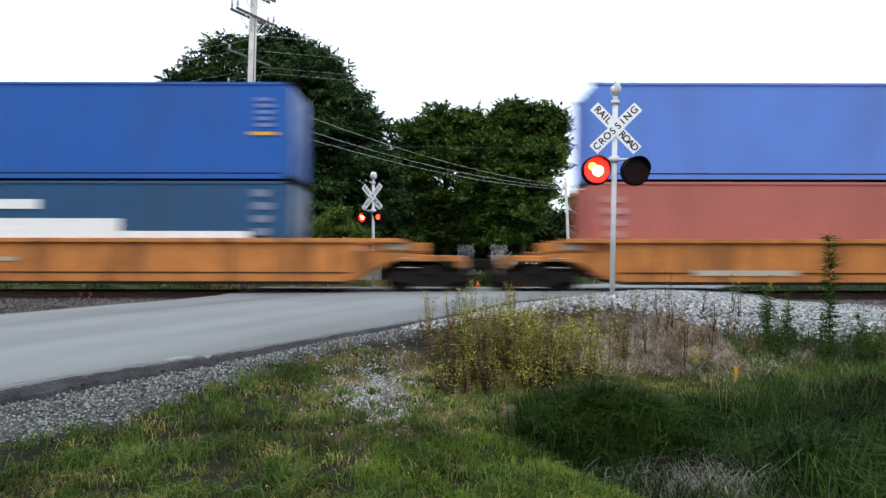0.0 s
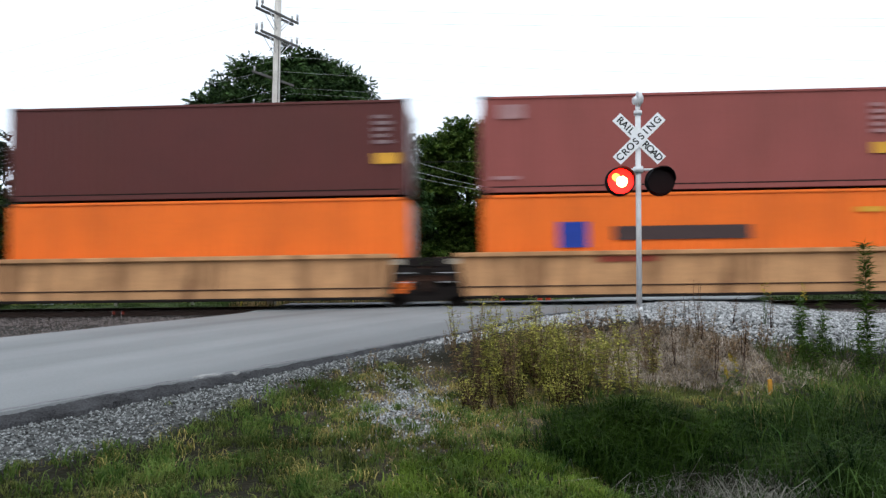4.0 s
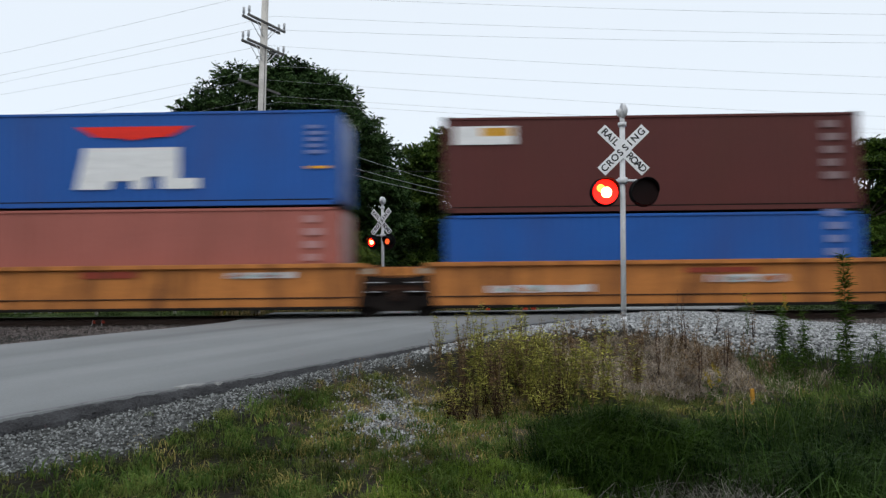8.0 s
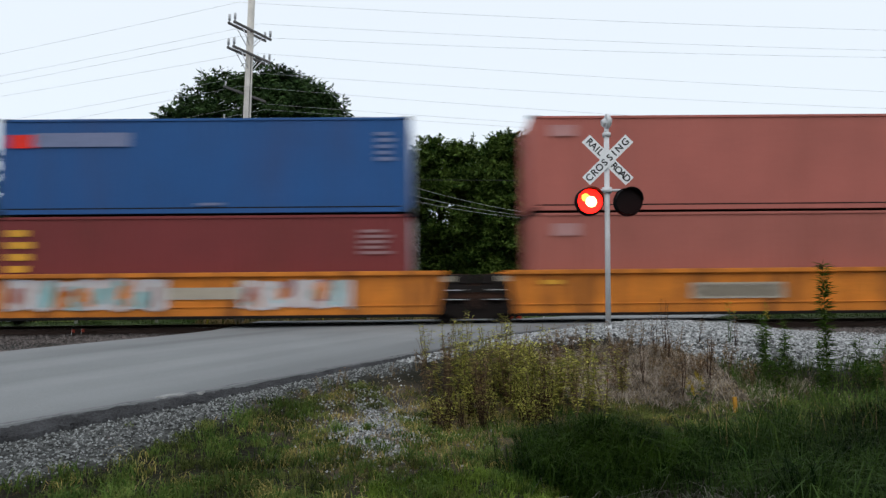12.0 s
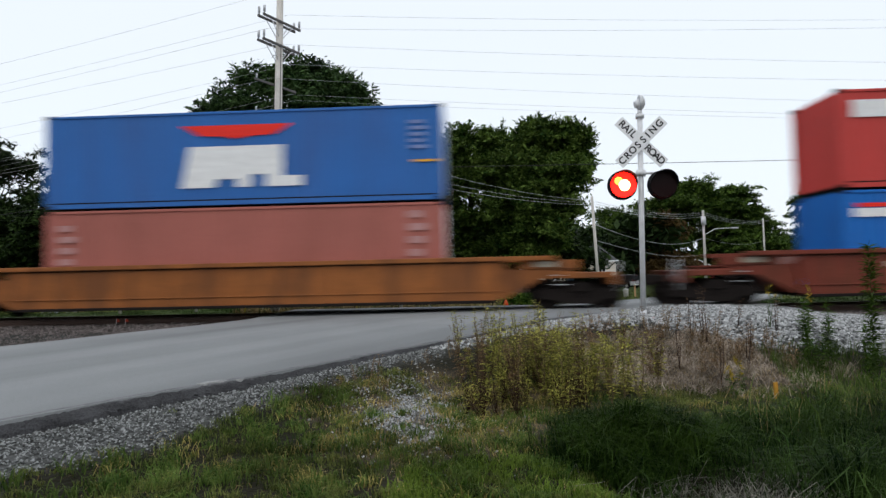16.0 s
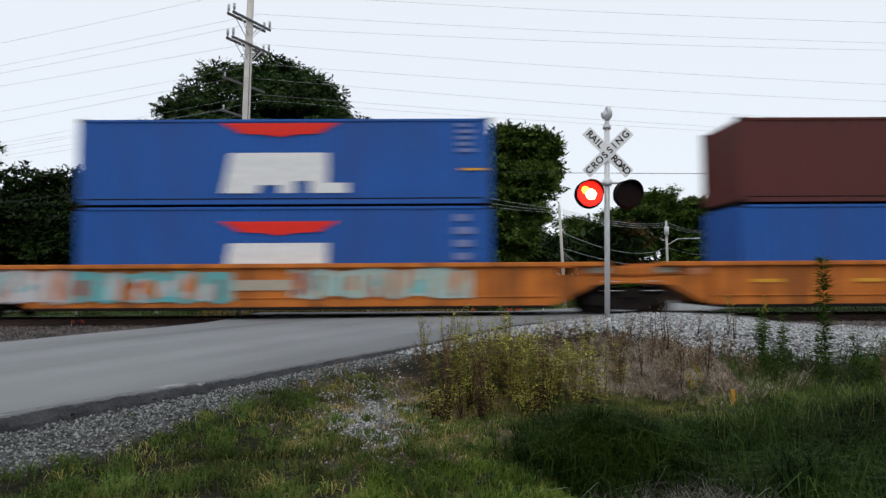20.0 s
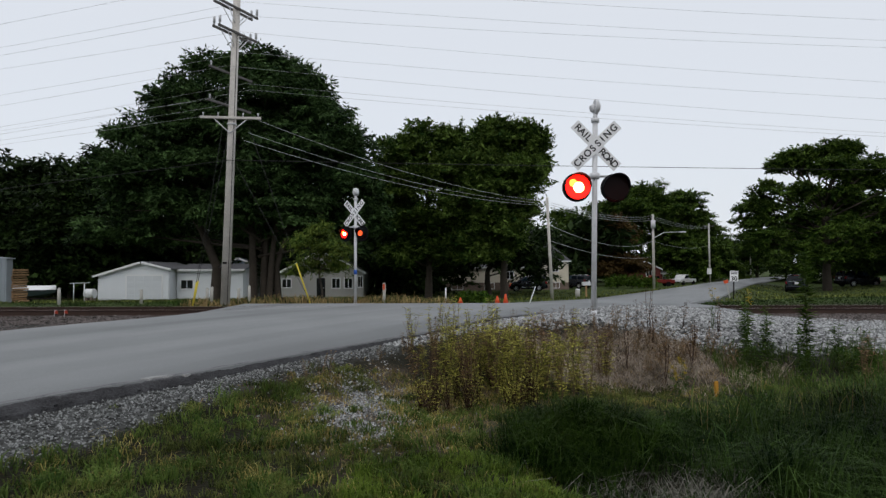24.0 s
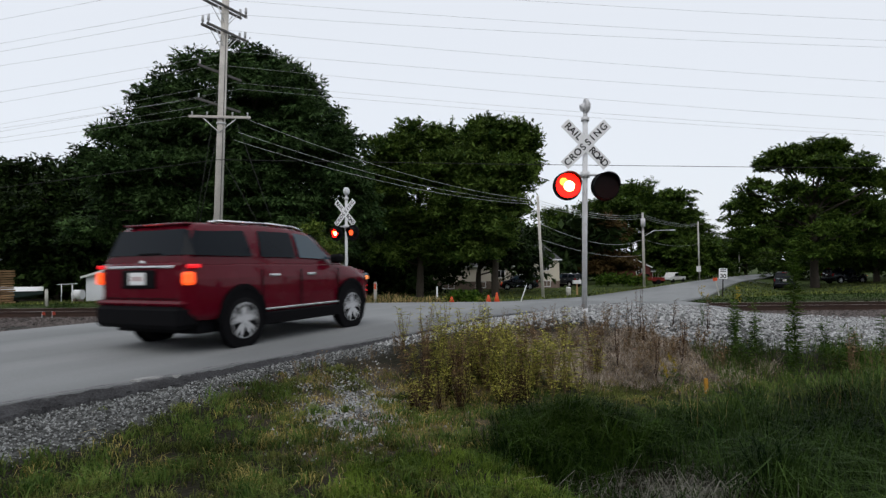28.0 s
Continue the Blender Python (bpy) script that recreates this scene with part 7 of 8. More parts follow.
        part("door_mirror", mr, M["car_black"], c)
        tl = part("tail_lamp", boxes((-2.49, -2.3, s * 0.915 - 0.05, s * 0.915 + 0.05, 0.885, 1.045), bev=0.03), M["tail_lit" if lit else "tail_red"], c, "glowing red-orange tail lamp" if lit else "")
        part("lamp_wing", boxes((-2.44, -2.22, s * 0.955 - 0.02, s * 0.955 + 0.035, 1.09, 1.14), bev=0.015), M["tail_wing" if lit else "tail_red"], tl)
        hl = part("headlamp", boxes((2.02, 2.4, s * 0.78 - 0.12, s * 0.78 + 0.13, 0.8, 0.95), bev=0.04), M["car_glass_light"], c)
        part("side_marker", boxes((2.1, 2.3, s * 0.9 - 0.02, s * 0.9 + 0.045, 0.83, 0.9), bev=0.012), M["amber"], hl, "amber marker lamp")
        for zb in (0.62, 0.7, 0.78):
            part("lamp_bar", boxes((2.26, 2.44, s * 0.8 - 0.03, s * 0.8 + 0.07, zb, zb + 0.03), bev=0.008), M["amber" if zb > 0.75 else "tail_wing"], hl, "thin lit red lamp bar")
        # wheel arches
        for ax in (-1.43, 1.43):
            ar = bmesh.new()
            n = 20
            o, inn = [], []
            for k in range(n + 1):
                a = math.pi * k / n
                o.append((ax + 0.475 * math.cos(a), 0.4 + 0.47 * math.sin(a)))
                inn.append((ax + 0.43 * math.cos(a), 0.38 + 0.43 * math.sin(a)))
            slab(ar, o + inn[::-1], s * 0.9, s * 1.012)
            a2 = part("wheel_arch", ar, M["car_black"], c, "black plastic arch trim")
            di = bmesh.new()
            tube(di, (ax, s * 0.9, 0.4), (ax, s * 0.998, 0.4), 0.455, seg=32)
            part("wheel_well", di, M["car_black"], a2)
    b = bmesh.new()
    box(b, -2.55, -2.2, -0.9, 0.9, 0.34, 0.64, bev=0.06)
    part("rear_bumper", b, M["car_black"], c, "black plastic rear bumper")
    part("bumper_step", boxes((-2.53, -2.35, -0.89, 0.89, 0.62, 0.69), bev=0.03), P, c)
    f = bmesh.new()
    box(f, 2.2, 2.53, -0.8, 0.8, 0.36, 0.62, bev=0.07)
    part("front_bumper", f, M["car_black"], c)
    part("grille", boxes((2.42, 2.515, -0.5, 0.5, 0.66, 0.82), bev=0.02), M["chrome"], c)
    part("tailgate_strip", boxes((-2.49, -2.43, -0.72, 0.72, 1.09, 1.125), bev=0.01), M["chrome"], c, "chrome tailgate strip")
    part("emblem", tubes(((-2.44, 0, 1.17), (-2.36, 0, 1.17), 0.035), seg=20), M["chrome"], c)
    pr = part("plate_recess", boxes((-2.5, -2.46, -0.36, 0.36, 0.84, 1.07), bev=0.015), M["car_black"], c)
    pl = part("number_plate", boxes((-2.515, -2.5, -0.17, 0.17, 0.885, 1.04), bev=0.004), M["trim"], pr, "white number plate")
    part("plate_bar", boxes((-2.519, -2.515, -0.12, 0.12, 0.935, 0.99)), M["mark"], pl)
    part("tailgate_seam", boxes((-2.487, -2.47, -0.8, 0.8, 0.715, 0.722)), M["car_black"], c)
    part("wiper", boxes((-2.41, -2.37, -0.35, 0.1, 1.28, 1.305)), M["car_black"], c)
    part("underbody", boxes((-2.2, 2.2, -0.85, 0.85, 0.25, 0.5)), M["car_black"], c)
    # the shell stands high over its wheels
    for o in c.children_recursive:
        for v in o.data.vertices:
            # short nose
            if v.co.x > 1.9:
                v.co.x = 1.9 + (v.co.x - 1.9) * 0.62
            z = v.co.z
            v.co.z = z if z < 0.38 else 0.38 + (z - 0.38) * 1.15 if z < 1.12 else z + 0.111
    for ax in (-1.43, 1.43):
        for s in (-1, 1):
            wheel(c, ax, s * 1.012, 0.385, turning)
    return c


def pickup(m, paint, label):
    c = thing("pickup_truck", m, label, "car", "cars")
    P = M[paint]
    part("body", slabs([(-2.7, 0.5), (2.6, 0.5), (2.7, 0.75), (2.55, 1.0), (1.3, 1.08), (-2.7, 1.05)], -0.95, 0.95, bev=0.05), P, c)
    part("cab", slabs([(-0.6, 1.05), (1.35, 1.08), (0.75, 1.72), (-0.4, 1.74)], -0.8, 0.8, bev=0.06), P, c)
    for s in (-1, 1):
        part("side_window", slabs([(-0.45, 1.14), (1.05, 1.14), (0.68, 1.63), (-0.35, 1.64)], s * 0.805 - 0.006, s * 0.805 + 0.006), M["car_glass"], c)
        for ax in (-1.7, 1.75):
            part("wheel", tubes(((ax, s * 0.78, 0.38), (ax, s * 0.98, 0.38), 0.38), seg=20), M["tyre"], c)
    part("bumper", boxes((2.6, 2.78, -0.85, 0.85, 0.45, 0.68), bev=0.03), M["chrome"], c)
    return c


ROAD_TURN = 63.5
CAR_DIR = Vector((math.cos(radians(ROAD_TURN)), math.sin(radians(ROAD_TURN)), 0))
CAR_LEFT = Vector((-CAR_DIR.y, CAR_DIR.x, 0))


def car_place(s):
    """Pose of the moving car when its front right wheel has gone s metres past its first visible place."""
    q = Vector((-4.37, 6.17, 0)) + CAR_DIR * (s - 1.43) + CAR_LEFT * 1.0
    za = float(lerp(ROAD_Z, (q + CAR_DIR * 1.43).y))
    zb = float(lerp(ROAD_Z, (q - CAR_DIR * 1.43).y))
    return pose(q.x, q.y, (za + zb) / 2 + 0.02, 0, -math.degrees(math.atan2(za - zb, 2.86)), ROAD_TURN)


RED_SUV = suv(Matrix(), "car_red", "dark red sport utility car driving with tail lamps lit", turning=True)
suv(pose(51.3, 73, ground_at(51.3, 73), 0, 0, 4), "car_dark", "dark parked sport utility car under the trees", lit=False)
suv(pose(37.0, 62, ground_at(37.0, 62), 0, 0, 60), "car_dark", "dark parked car at the edge of the lawn", lit=False)
suv(pose(10.6, 75.5, ground_at(10.6, 75.5), 0, 0, 175), "car_dark", "dark parked car in front of the cream house", lit=False)
pickup(pose(38.9, 96, ground_at(38.9, 96), 0, 0, 222), "car_white", "white parked pickup truck along the street")
pickup(pose(32.6, 91, ground_at(32.6, 91), 0, 0, 176), "car_rust", "dark red parked pickup truck along the street")
suv(pose(18.6, 84, ground_at(18.6, 84), 0, 0, 130), "car_dark", "dark parked car beside the cream house", lit=False)


def extra_motions():
    def dist(t):
        if t < 20.0:
            return -20.36
        if t < 23.0:
            return -20.36 + 4.07 / 6.0 * (t - 20.0) ** 2
        return -14.25 + 4.07 * (t - 23.0)
    times = [0.0, 10.0, 20.0] + [20.0 + 0.5 * k for k in range(1, 17)]
    walk(RED_SUV, [(t, car_place(dist(t))) for t in times])
    for w, place, r in WHEELS:
        rows, t = [(0.0, 0.0), (19.9, 0.0)], 20.0
        while t <= 28.001:
            rows.append((t, (dist(t) + 20.36) / r))
            t += 1 / 30
        walk(w, [(t, pose(place.x, place.y, place.z, 0, math.degrees(a), 0)) for t, a in rows])



# ---- grass, weeds and loose stone ----
M["lawn"] = leafy("lawn_blades", (0.015, 0.029, 0.006), (0.175, 0.198, 0.056), through_light=0.2, patch=2.4, island=0.6)
M["lawn_yellow"] = leafy("yellowing_blades", (0.12, 0.105, 0.022), (0.44, 0.36, 0.13), through_light=0.2)
M["lush"] = leafy("lush_blades", (0.03, 0.065, 0.006), (0.17, 0.24, 0.04), through_light=0.25, patch=2.0)
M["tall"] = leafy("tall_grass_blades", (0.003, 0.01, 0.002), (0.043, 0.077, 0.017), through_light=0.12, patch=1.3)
# dense shade at the hollow, painted as a darker grass colour
M["sedge"] = leafy("shade_coloured_blades", (0.003, 0.01, 0.0015), (0.036, 0.068, 0.01), through_light=0.08)
M["bright"] = leafy("yellow_green_stalks", (0.025, 0.058, 0.01), (0.125, 0.178, 0.042), through_light=0.25)
M["straw"] = leafy("dry_straw", (0.14, 0.09, 0.036), (0.44, 0.33, 0.16), through_light=0.15)
M["hay"] = leafy("bleached_hay", (0.07, 0.068, 0.055), (0.24, 0.23, 0.2), through_light=0.15)
M["weed"] = leafy("olive_weed_leaves", (0.09, 0.105, 0.016), (0.66, 0.62, 0.14), through_light=0.3)
M["weed_brown"] = leafy("brown_dead_leaves", (0.06, 0.03, 0.014), (0.34, 0.22, 0.12), through_light=0.12)
M["weed_dark"] = leafy("dark_brown_leaves", (0.025, 0.016, 0.008), (0.14, 0.09, 0.04), through_light=0.1)
M["weed_green"] = leafy("green_weed_leaves", (0.02, 0.055, 0.006), (0.09, 0.15, 0.02), through_light=0.25)
M["mat_dead"] = leafy("matted_dead_stems", (0.085, 0.066, 0.048), (0.52, 0.44, 0.36), through_light=0.1, patch=5.0)
M["stalk"] = mat("dry_stalk", (0.15, 0.11, 0.06), 0.9, var=0.3, scale=10, bump=0.1)
M["stalk_dark"] = mat("dark_dead_stalk", (0.03, 0.014, 0.01), 0.9, var=0.3, scale=10, bump=0.1)
M["stalk_green"] = mat("green_stalk", (0.05, 0.08, 0.02), 0.8, var=0.3, scale=10, bump=0.1)
M["goldenrod"] = leafy("yellow_flower_heads", (0.3, 0.22, 0.02), (0.45, 0.33, 0.04))


def blades(rng, x, y, h, w, lean, bend=0.5, z=None):
    """Grass blades rooted at x, y: each a tapering strip of two lengths that bows over."""
    n = len(x)
    z = land(x, y) - 0.01 if z is None else z
    a = rng.uniform(0, 2 * np.pi, n)
    lx, ly = np.cos(a) * lean, np.sin(a) * lean
    face = rng.uniform(0, 2 * np.pi, n)
    wx, wy = np.cos(face) * w / 2, np.sin(face) * w / 2
    base = np.stack([x, y, z], 1)
    mid = base + np.stack([lx * h * 0.35, ly * h * 0.35, h * 0.62], 1)
    tip = base + np.stack([lx * h * (0.7 + bend), ly * h * (0.7 + bend), h * (1.0 - 0.35 * bend * lean * 2)], 1)
    off = np.stack([wx, wy, np.zeros(n)], 1)
    v = np.stack([base - off, base + off, mid + off * 0.8, mid - off * 0.8, tip], 1).reshape(-1, 3)
    i = np.arange(n) * 5
    f = np.concatenate([np.stack([i, i + 1, i + 2], 1), np.stack([i, i + 2, i + 3], 1), np.stack([i + 3, i + 2, i + 4], 1)])
    return v, f


def stuff(name, v, f, material, label, category):
    return tagged(soup(name, v, f, material), label, category, kind="stuff")


def scatter(rng, n, x0, x1, y0, y1, keep):
    x, y = rng.uniform(x0, x1, n), rng.uniform(y0, y1, n)
    k = rng.random(n) < keep(x, y)
    return x[k], y[k]


def inside(px, py, poly):
    r = np.zeros(len(px), bool)
    j = len(poly) - 1
    for i in range(len(poly)):
        (xi, yi), (xj, yj) = poly[i], poly[j]
        r ^= ((yi > py) != (yj > py)) & (px < (xj - xi) * (py - yi) / (yj - yi + 1e-9) + xi)
        j = i
    return r


TALL = [(0.55, 5.6), (0.85, 4.9), (1.25, 3.95), (1.0, 2.2), (9, 2.0), (10, 8.2), (7.0, 7.9), (5.0, 7.0), (3.6, 6.4), (1.6, 6.1), (0.8, 6.0)]


def verge():
    rng = np.random.default_rng(8)

    def free(x, y):
        clump = 0.55 + 0.6 * wob(x, y, 3.0, 1.0) + 0.5 * wob(x, y, 9.0, 2.0)
        return np.clip((1 - gravel_amount(x, y) * 1.15) * (x > road_r(y) + 0.35) * clump, 0, 1) * ~inside(x, y, TALL)
    def tufts(count, per, area, keep, radius, tall, wide, lean):
        cx, cy = scatter(rng, count, *area, keep)
        k = np.repeat(np.arange(len(cx)), per)
        big = rng.uniform(0.6, 1.3, len(cx))[k]
        x, y = cx[k] + rng.normal(0, radius, len(k)) * big, cy[k] + rng.normal(0, radius, len(k)) * big
        return blades(rng, x, y, rng.uniform(*tall, len(k)) * big, rng.uniform(*wide, len(k)), rng.uniform(*lean, len(k)), 0.6)
    near, wet = (-7, 5.5, 2.4, 8.2), lambda x, y: free(x, y) * (1 - 0.75 * dry_amount(x, y))
    # short lawn of small dense tufts, earth showing between them
    stuff("lawn_grass", *tufts(13500, 32, near, wet, 0.036, (0.03, 0.095), (0.004, 0.009), (0.1, 0.95)), M["lawn"], "short uneven green grass", "grass")
    stuff("yellowing_grass", *tufts(3200, 24, near, lambda x, y: free(x, y) * np.clip(0.24 + dry_amount(x, y), 0, 1), 0.06, (0.04, 0.13), (0.005, 0.01), (0.3, 1.2)), M["lawn_yellow"], "yellowing tufts among the short grass", "grass")
    stuff("trodden_grass", *tufts(5200, 12, (-9, 9, -6, 2.6), lambda x, y: (x > road_r(y) + 0.9) * 0.9, 0.06, (0.03, 0.09), (0.006, 0.012), (0.3, 1.3)), M["lawn"], "short trodden grass round the viewpoint", "grass")
    x, y = scatter(rng, 60000, -4.5, 6.5, 3.4, 11.5, lambda x, y: np.clip(dry_amount(x, y) * 1.1 + 0.06, 0, 1) * (1 - gravel_amount(x, y)) * (x > road_r(y) + 0.3) * ~inside(x, y, TALL))
    h = rng.uniform(0.03, 0.1, len(x))
    stuff("dry_grass", *blades(rng, x, y, h, rng.uniform(0.004, 0.008, len(x)), rng.uniform(0.5, 1.6, len(x)), 0.6), M["straw"], "short dry yellow-brown grass", "grass")
    # weedy tufts that stand out of the lawn
    stuff("grass_tufts", *tufts(620, 40, (-5, 1.5, 2.8, 7.2), free, 0.06, (0.07, 0.16), (0.007, 0.013), (0.3, 1.0)), M["bright"], "loose tufts of longer green grass", "grass")
    stuff("lush_grass", *tufts(1000, 36, (-0.7, 1.5, 3.0, 5.0), lambda x, y: np.clip(0.5 + 0.7 * wob(x, y, 2.4, 3.0), 0, 1) * ~inside(x, y, TALL), 0.04, (0.04, 0.11), (0.005, 0.01), (0.1, 0.8)), M["lush"], "lush bright green grass at the ditch side", "grass")
    # tall grass
    hollow = lambda x, y: np.exp(-(((x - 1.35) / 0.55) ** 4 + ((y - 4.7) / 0.36) ** 4))
    x, y = scatter(rng, 95000, 0.2, 11, 2.2, 9.6, lambda x, y: inside(x, y, TALL) * np.clip(0.7 + 0.7 * wob(x, y, 1.6, 5.0), 0.05, 1) * (1 - 0.9 * np.exp(-((x - 1.75) ** 2 / 0.35 + (y - 4.1) ** 2 / 0.35))) * (1 - hollow(x, y)))
    big = 0.4 + 0.15 * wob(x, y, 1.1, 4.0) + 0.14 * smooth(3.5, 6.5, x) * smooth(4.5, 6.5, y) - 0.12 * smooth(5.2, 6.4, y) * smooth(4.4, 3.4, x) - 0.17 * smooth(4.8, 3.2, y)
    h = big * rng.uniform(0.5, 1.2, len(x))
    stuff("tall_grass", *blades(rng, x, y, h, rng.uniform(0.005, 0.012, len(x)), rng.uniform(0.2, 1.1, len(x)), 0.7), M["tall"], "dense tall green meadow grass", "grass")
    # lighter flowering stalks standing out of it
    x, y = scatter(rng, 15000, 2.2, 11, 3.0, 9.6, lambda x, y: inside(x, y, TALL) * np.clip(0.3 + 0.5 * wob(x, y, 1.2, 7.0) + 0.4 * smooth(3.5, 6.0, x), 0.02, 1) * (0.12 + 0.88 * smooth(4.6, 6.0, y)))
    stuff("bright_grass", *blades(rng, x, y, rng.uniform(0.35, 0.72, len(x)), rng.uniform(0.006, 0.014, len(x)), rng.uniform(0.1, 0.8, len(x)), 0.6), M["bright"], "yellow-green stalks among tall grass", "grass")
    # thick clumps, the largest overhanging a hollow
    cx, cy = scatter(rng, 90, 2.4, 9.5, 2.8, 8.6, lambda x, y: inside(x, y, TALL) * 0.9)
    k = rng.integers(0, len(cx), 13000)
    x, y = cx[k] + rng.normal(0, 0.11, 13000), cy[k] + rng.normal(0, 0.09, 13000)
    size = rng.uniform(0.7, 1.15, len(cx))[k]
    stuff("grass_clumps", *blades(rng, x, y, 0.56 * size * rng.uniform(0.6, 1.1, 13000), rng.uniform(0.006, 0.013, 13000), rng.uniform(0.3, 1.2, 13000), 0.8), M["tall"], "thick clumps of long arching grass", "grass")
    # arching blades over the hollow, in the colour that carries its shade
    cx, cy = np.array([1.05, 1.3, 1.6, 0.95, 0.8, 1.45, 1.15, 1.85]), np.array([5.25, 5.4, 5.35, 5.5, 5.15, 5.65, 5.0, 5.5])
    k = rng.integers(0, len(cx), 12000)
    x, y = cx[k] + rng.normal(0, 0.15, 12000), cy[k] + rng.normal(0, 0.12, 12000)
    root = land(x, y) + np.clip(0.3 + 0.16 * wob(x, y, 2.2, 3.0), 0.05, 0.5) * np.exp(-((x - 1.25) / 0.6) ** 2 - ((y - 5.35) / 0.45) ** 2) * rng.random(12000) ** 0.6
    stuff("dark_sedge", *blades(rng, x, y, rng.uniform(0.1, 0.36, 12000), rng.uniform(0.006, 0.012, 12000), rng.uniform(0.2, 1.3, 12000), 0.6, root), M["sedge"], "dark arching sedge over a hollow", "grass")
    n = 380
    x, y = rng.normal(1.8, 0.34, n), rng.normal(4.5, 0.2, n)
    stuff("flattened_hay", *blades(rng, x, y, rng.uniform(0.12, 0.38, n), rng.uniform(0.004, 0.008, n), rng.uniform(0.8, 2.0, n), 0.7), M["hay"], "flattened bleached dead grass", "grass")
    # matted dead growth on the bank
    n = 42000
    x, y = scatter(rng, n, 0.8, 5.4, 7.6, 11.6, lambda x, y: np.clip(dry_amount(x, y) * 1.3, 0, 1) * (1 - gravel_amount(x, y)) * np.clip(0.6 + 0.6 * wob(x, y, 3.0, 2.0), 0.1, 1))
    stuff("matted_dead_grass", *blades(rng, x, y, rng.uniform(0.05, 0.2, len(x)), rng.uniform(0.005, 0.011, len(x)), rng.uniform(0.6, 1.8, len(x)), 0.7), M["mat_dead"], "matted grey-brown dead growth on the bank", "grass")
    # seed stems over the tall grass
    x, y = scatter(rng, 420, 1.0, 10, 5.4, 8.4, lambda x, y: inside(x, y, TALL) * 0.7)
    stuff("seed_stems", *blades(rng, x, y, rng.uniform(0.45, 0.8, len(x)), rng.uniform(0.003, 0.006, len(x)), rng.uniform(0.05, 0.35, len(x)), 0.3), M["straw"], "thin straw-coloured seed stems", "grass")
    # rough growth on the far side of the ditch, before the ballast
    x, y = scatter(rng, 26000, 3.4, 14, 7.0, 9.8, lambda x, y: (1 - gravel_amount(x, y)) * np.clip(0.45 + 0.5 * wob(x, y, 1.4, 6.0), 0, 1) * (x > 3.2 + 0.1 * y) * ~inside(x, y, TALL))
    stuff("rough_grass", *blades(rng, x, y, rng.uniform(0.1, 0.34, len(x)), rng.uniform(0.006, 0.012, len(x)), rng.uniform(0.2, 0.8, len(x))), M["bright"], "rough green growth beside the ballast", "grass")
    # bank of the track's far side and the lawns behind
    x, y = scatter(rng, 60000, -26, 30, 21.6, 30, lambda x, y: np.where((x > road_r(y) + 0.5) | (x < road_l(y) - 0.4), 0.9, 0) * (np.abs(y - track_y(x)) > 3.0))
    h = np.where(x < road_l(y), rng.uniform(0.12, 0.62, len(x)) * np.clip(0.5 + 0.6 * wob(x, y, 0.7, 3), 0.2, 1.2) * (1 - 0.65 * smooth(-9, -14, x)), rng.uniform(0.04, 0.12, len(x)))
    half = rng.random(len(x)) < 0.45
    stuff("far_verge_grass", *blades(rng, x[half], y[half], h[half], rng.uniform(0.02, 0.035, half.sum()), rng.uniform(0.2, 0.7, half.sum())), M["tall"], "green grass and weeds across the track", "grass")
    stuff("far_verge_straw", *blades(rng, x[~half & (x < 4) & (x > -10.5)], y[~half & (x < 4) & (x > -10.5)], h[~half & (x < 4) & (x > -10.5)] * 1.15, rng.uniform(0.015, 0.03, (~half & (x < 4) & (x > -10.5)).sum()), rng.uniform(0.1, 0.5, (~half & (x < 4) & (x > -10.5)).sum())), M["straw"], "tan dry weeds across the track", "grass")
    x, y = scatter(rng, 45000, -60, 75, 30, 75, lambda x, y: np.where((x > road_r(y) + 0.5) | (x < road_l(y) - 0.5), 0.9, 0))
    stuff("far_lawn", *blades(rng, x, y, rng.uniform(0.08, 0.2, len(x)), rng.uniform(0.05, 0.1, len(x)), rng.uniform(0.2, 0.7, len(x))), M["lawn"], "mown lawns among the houses", "grass")


verge()


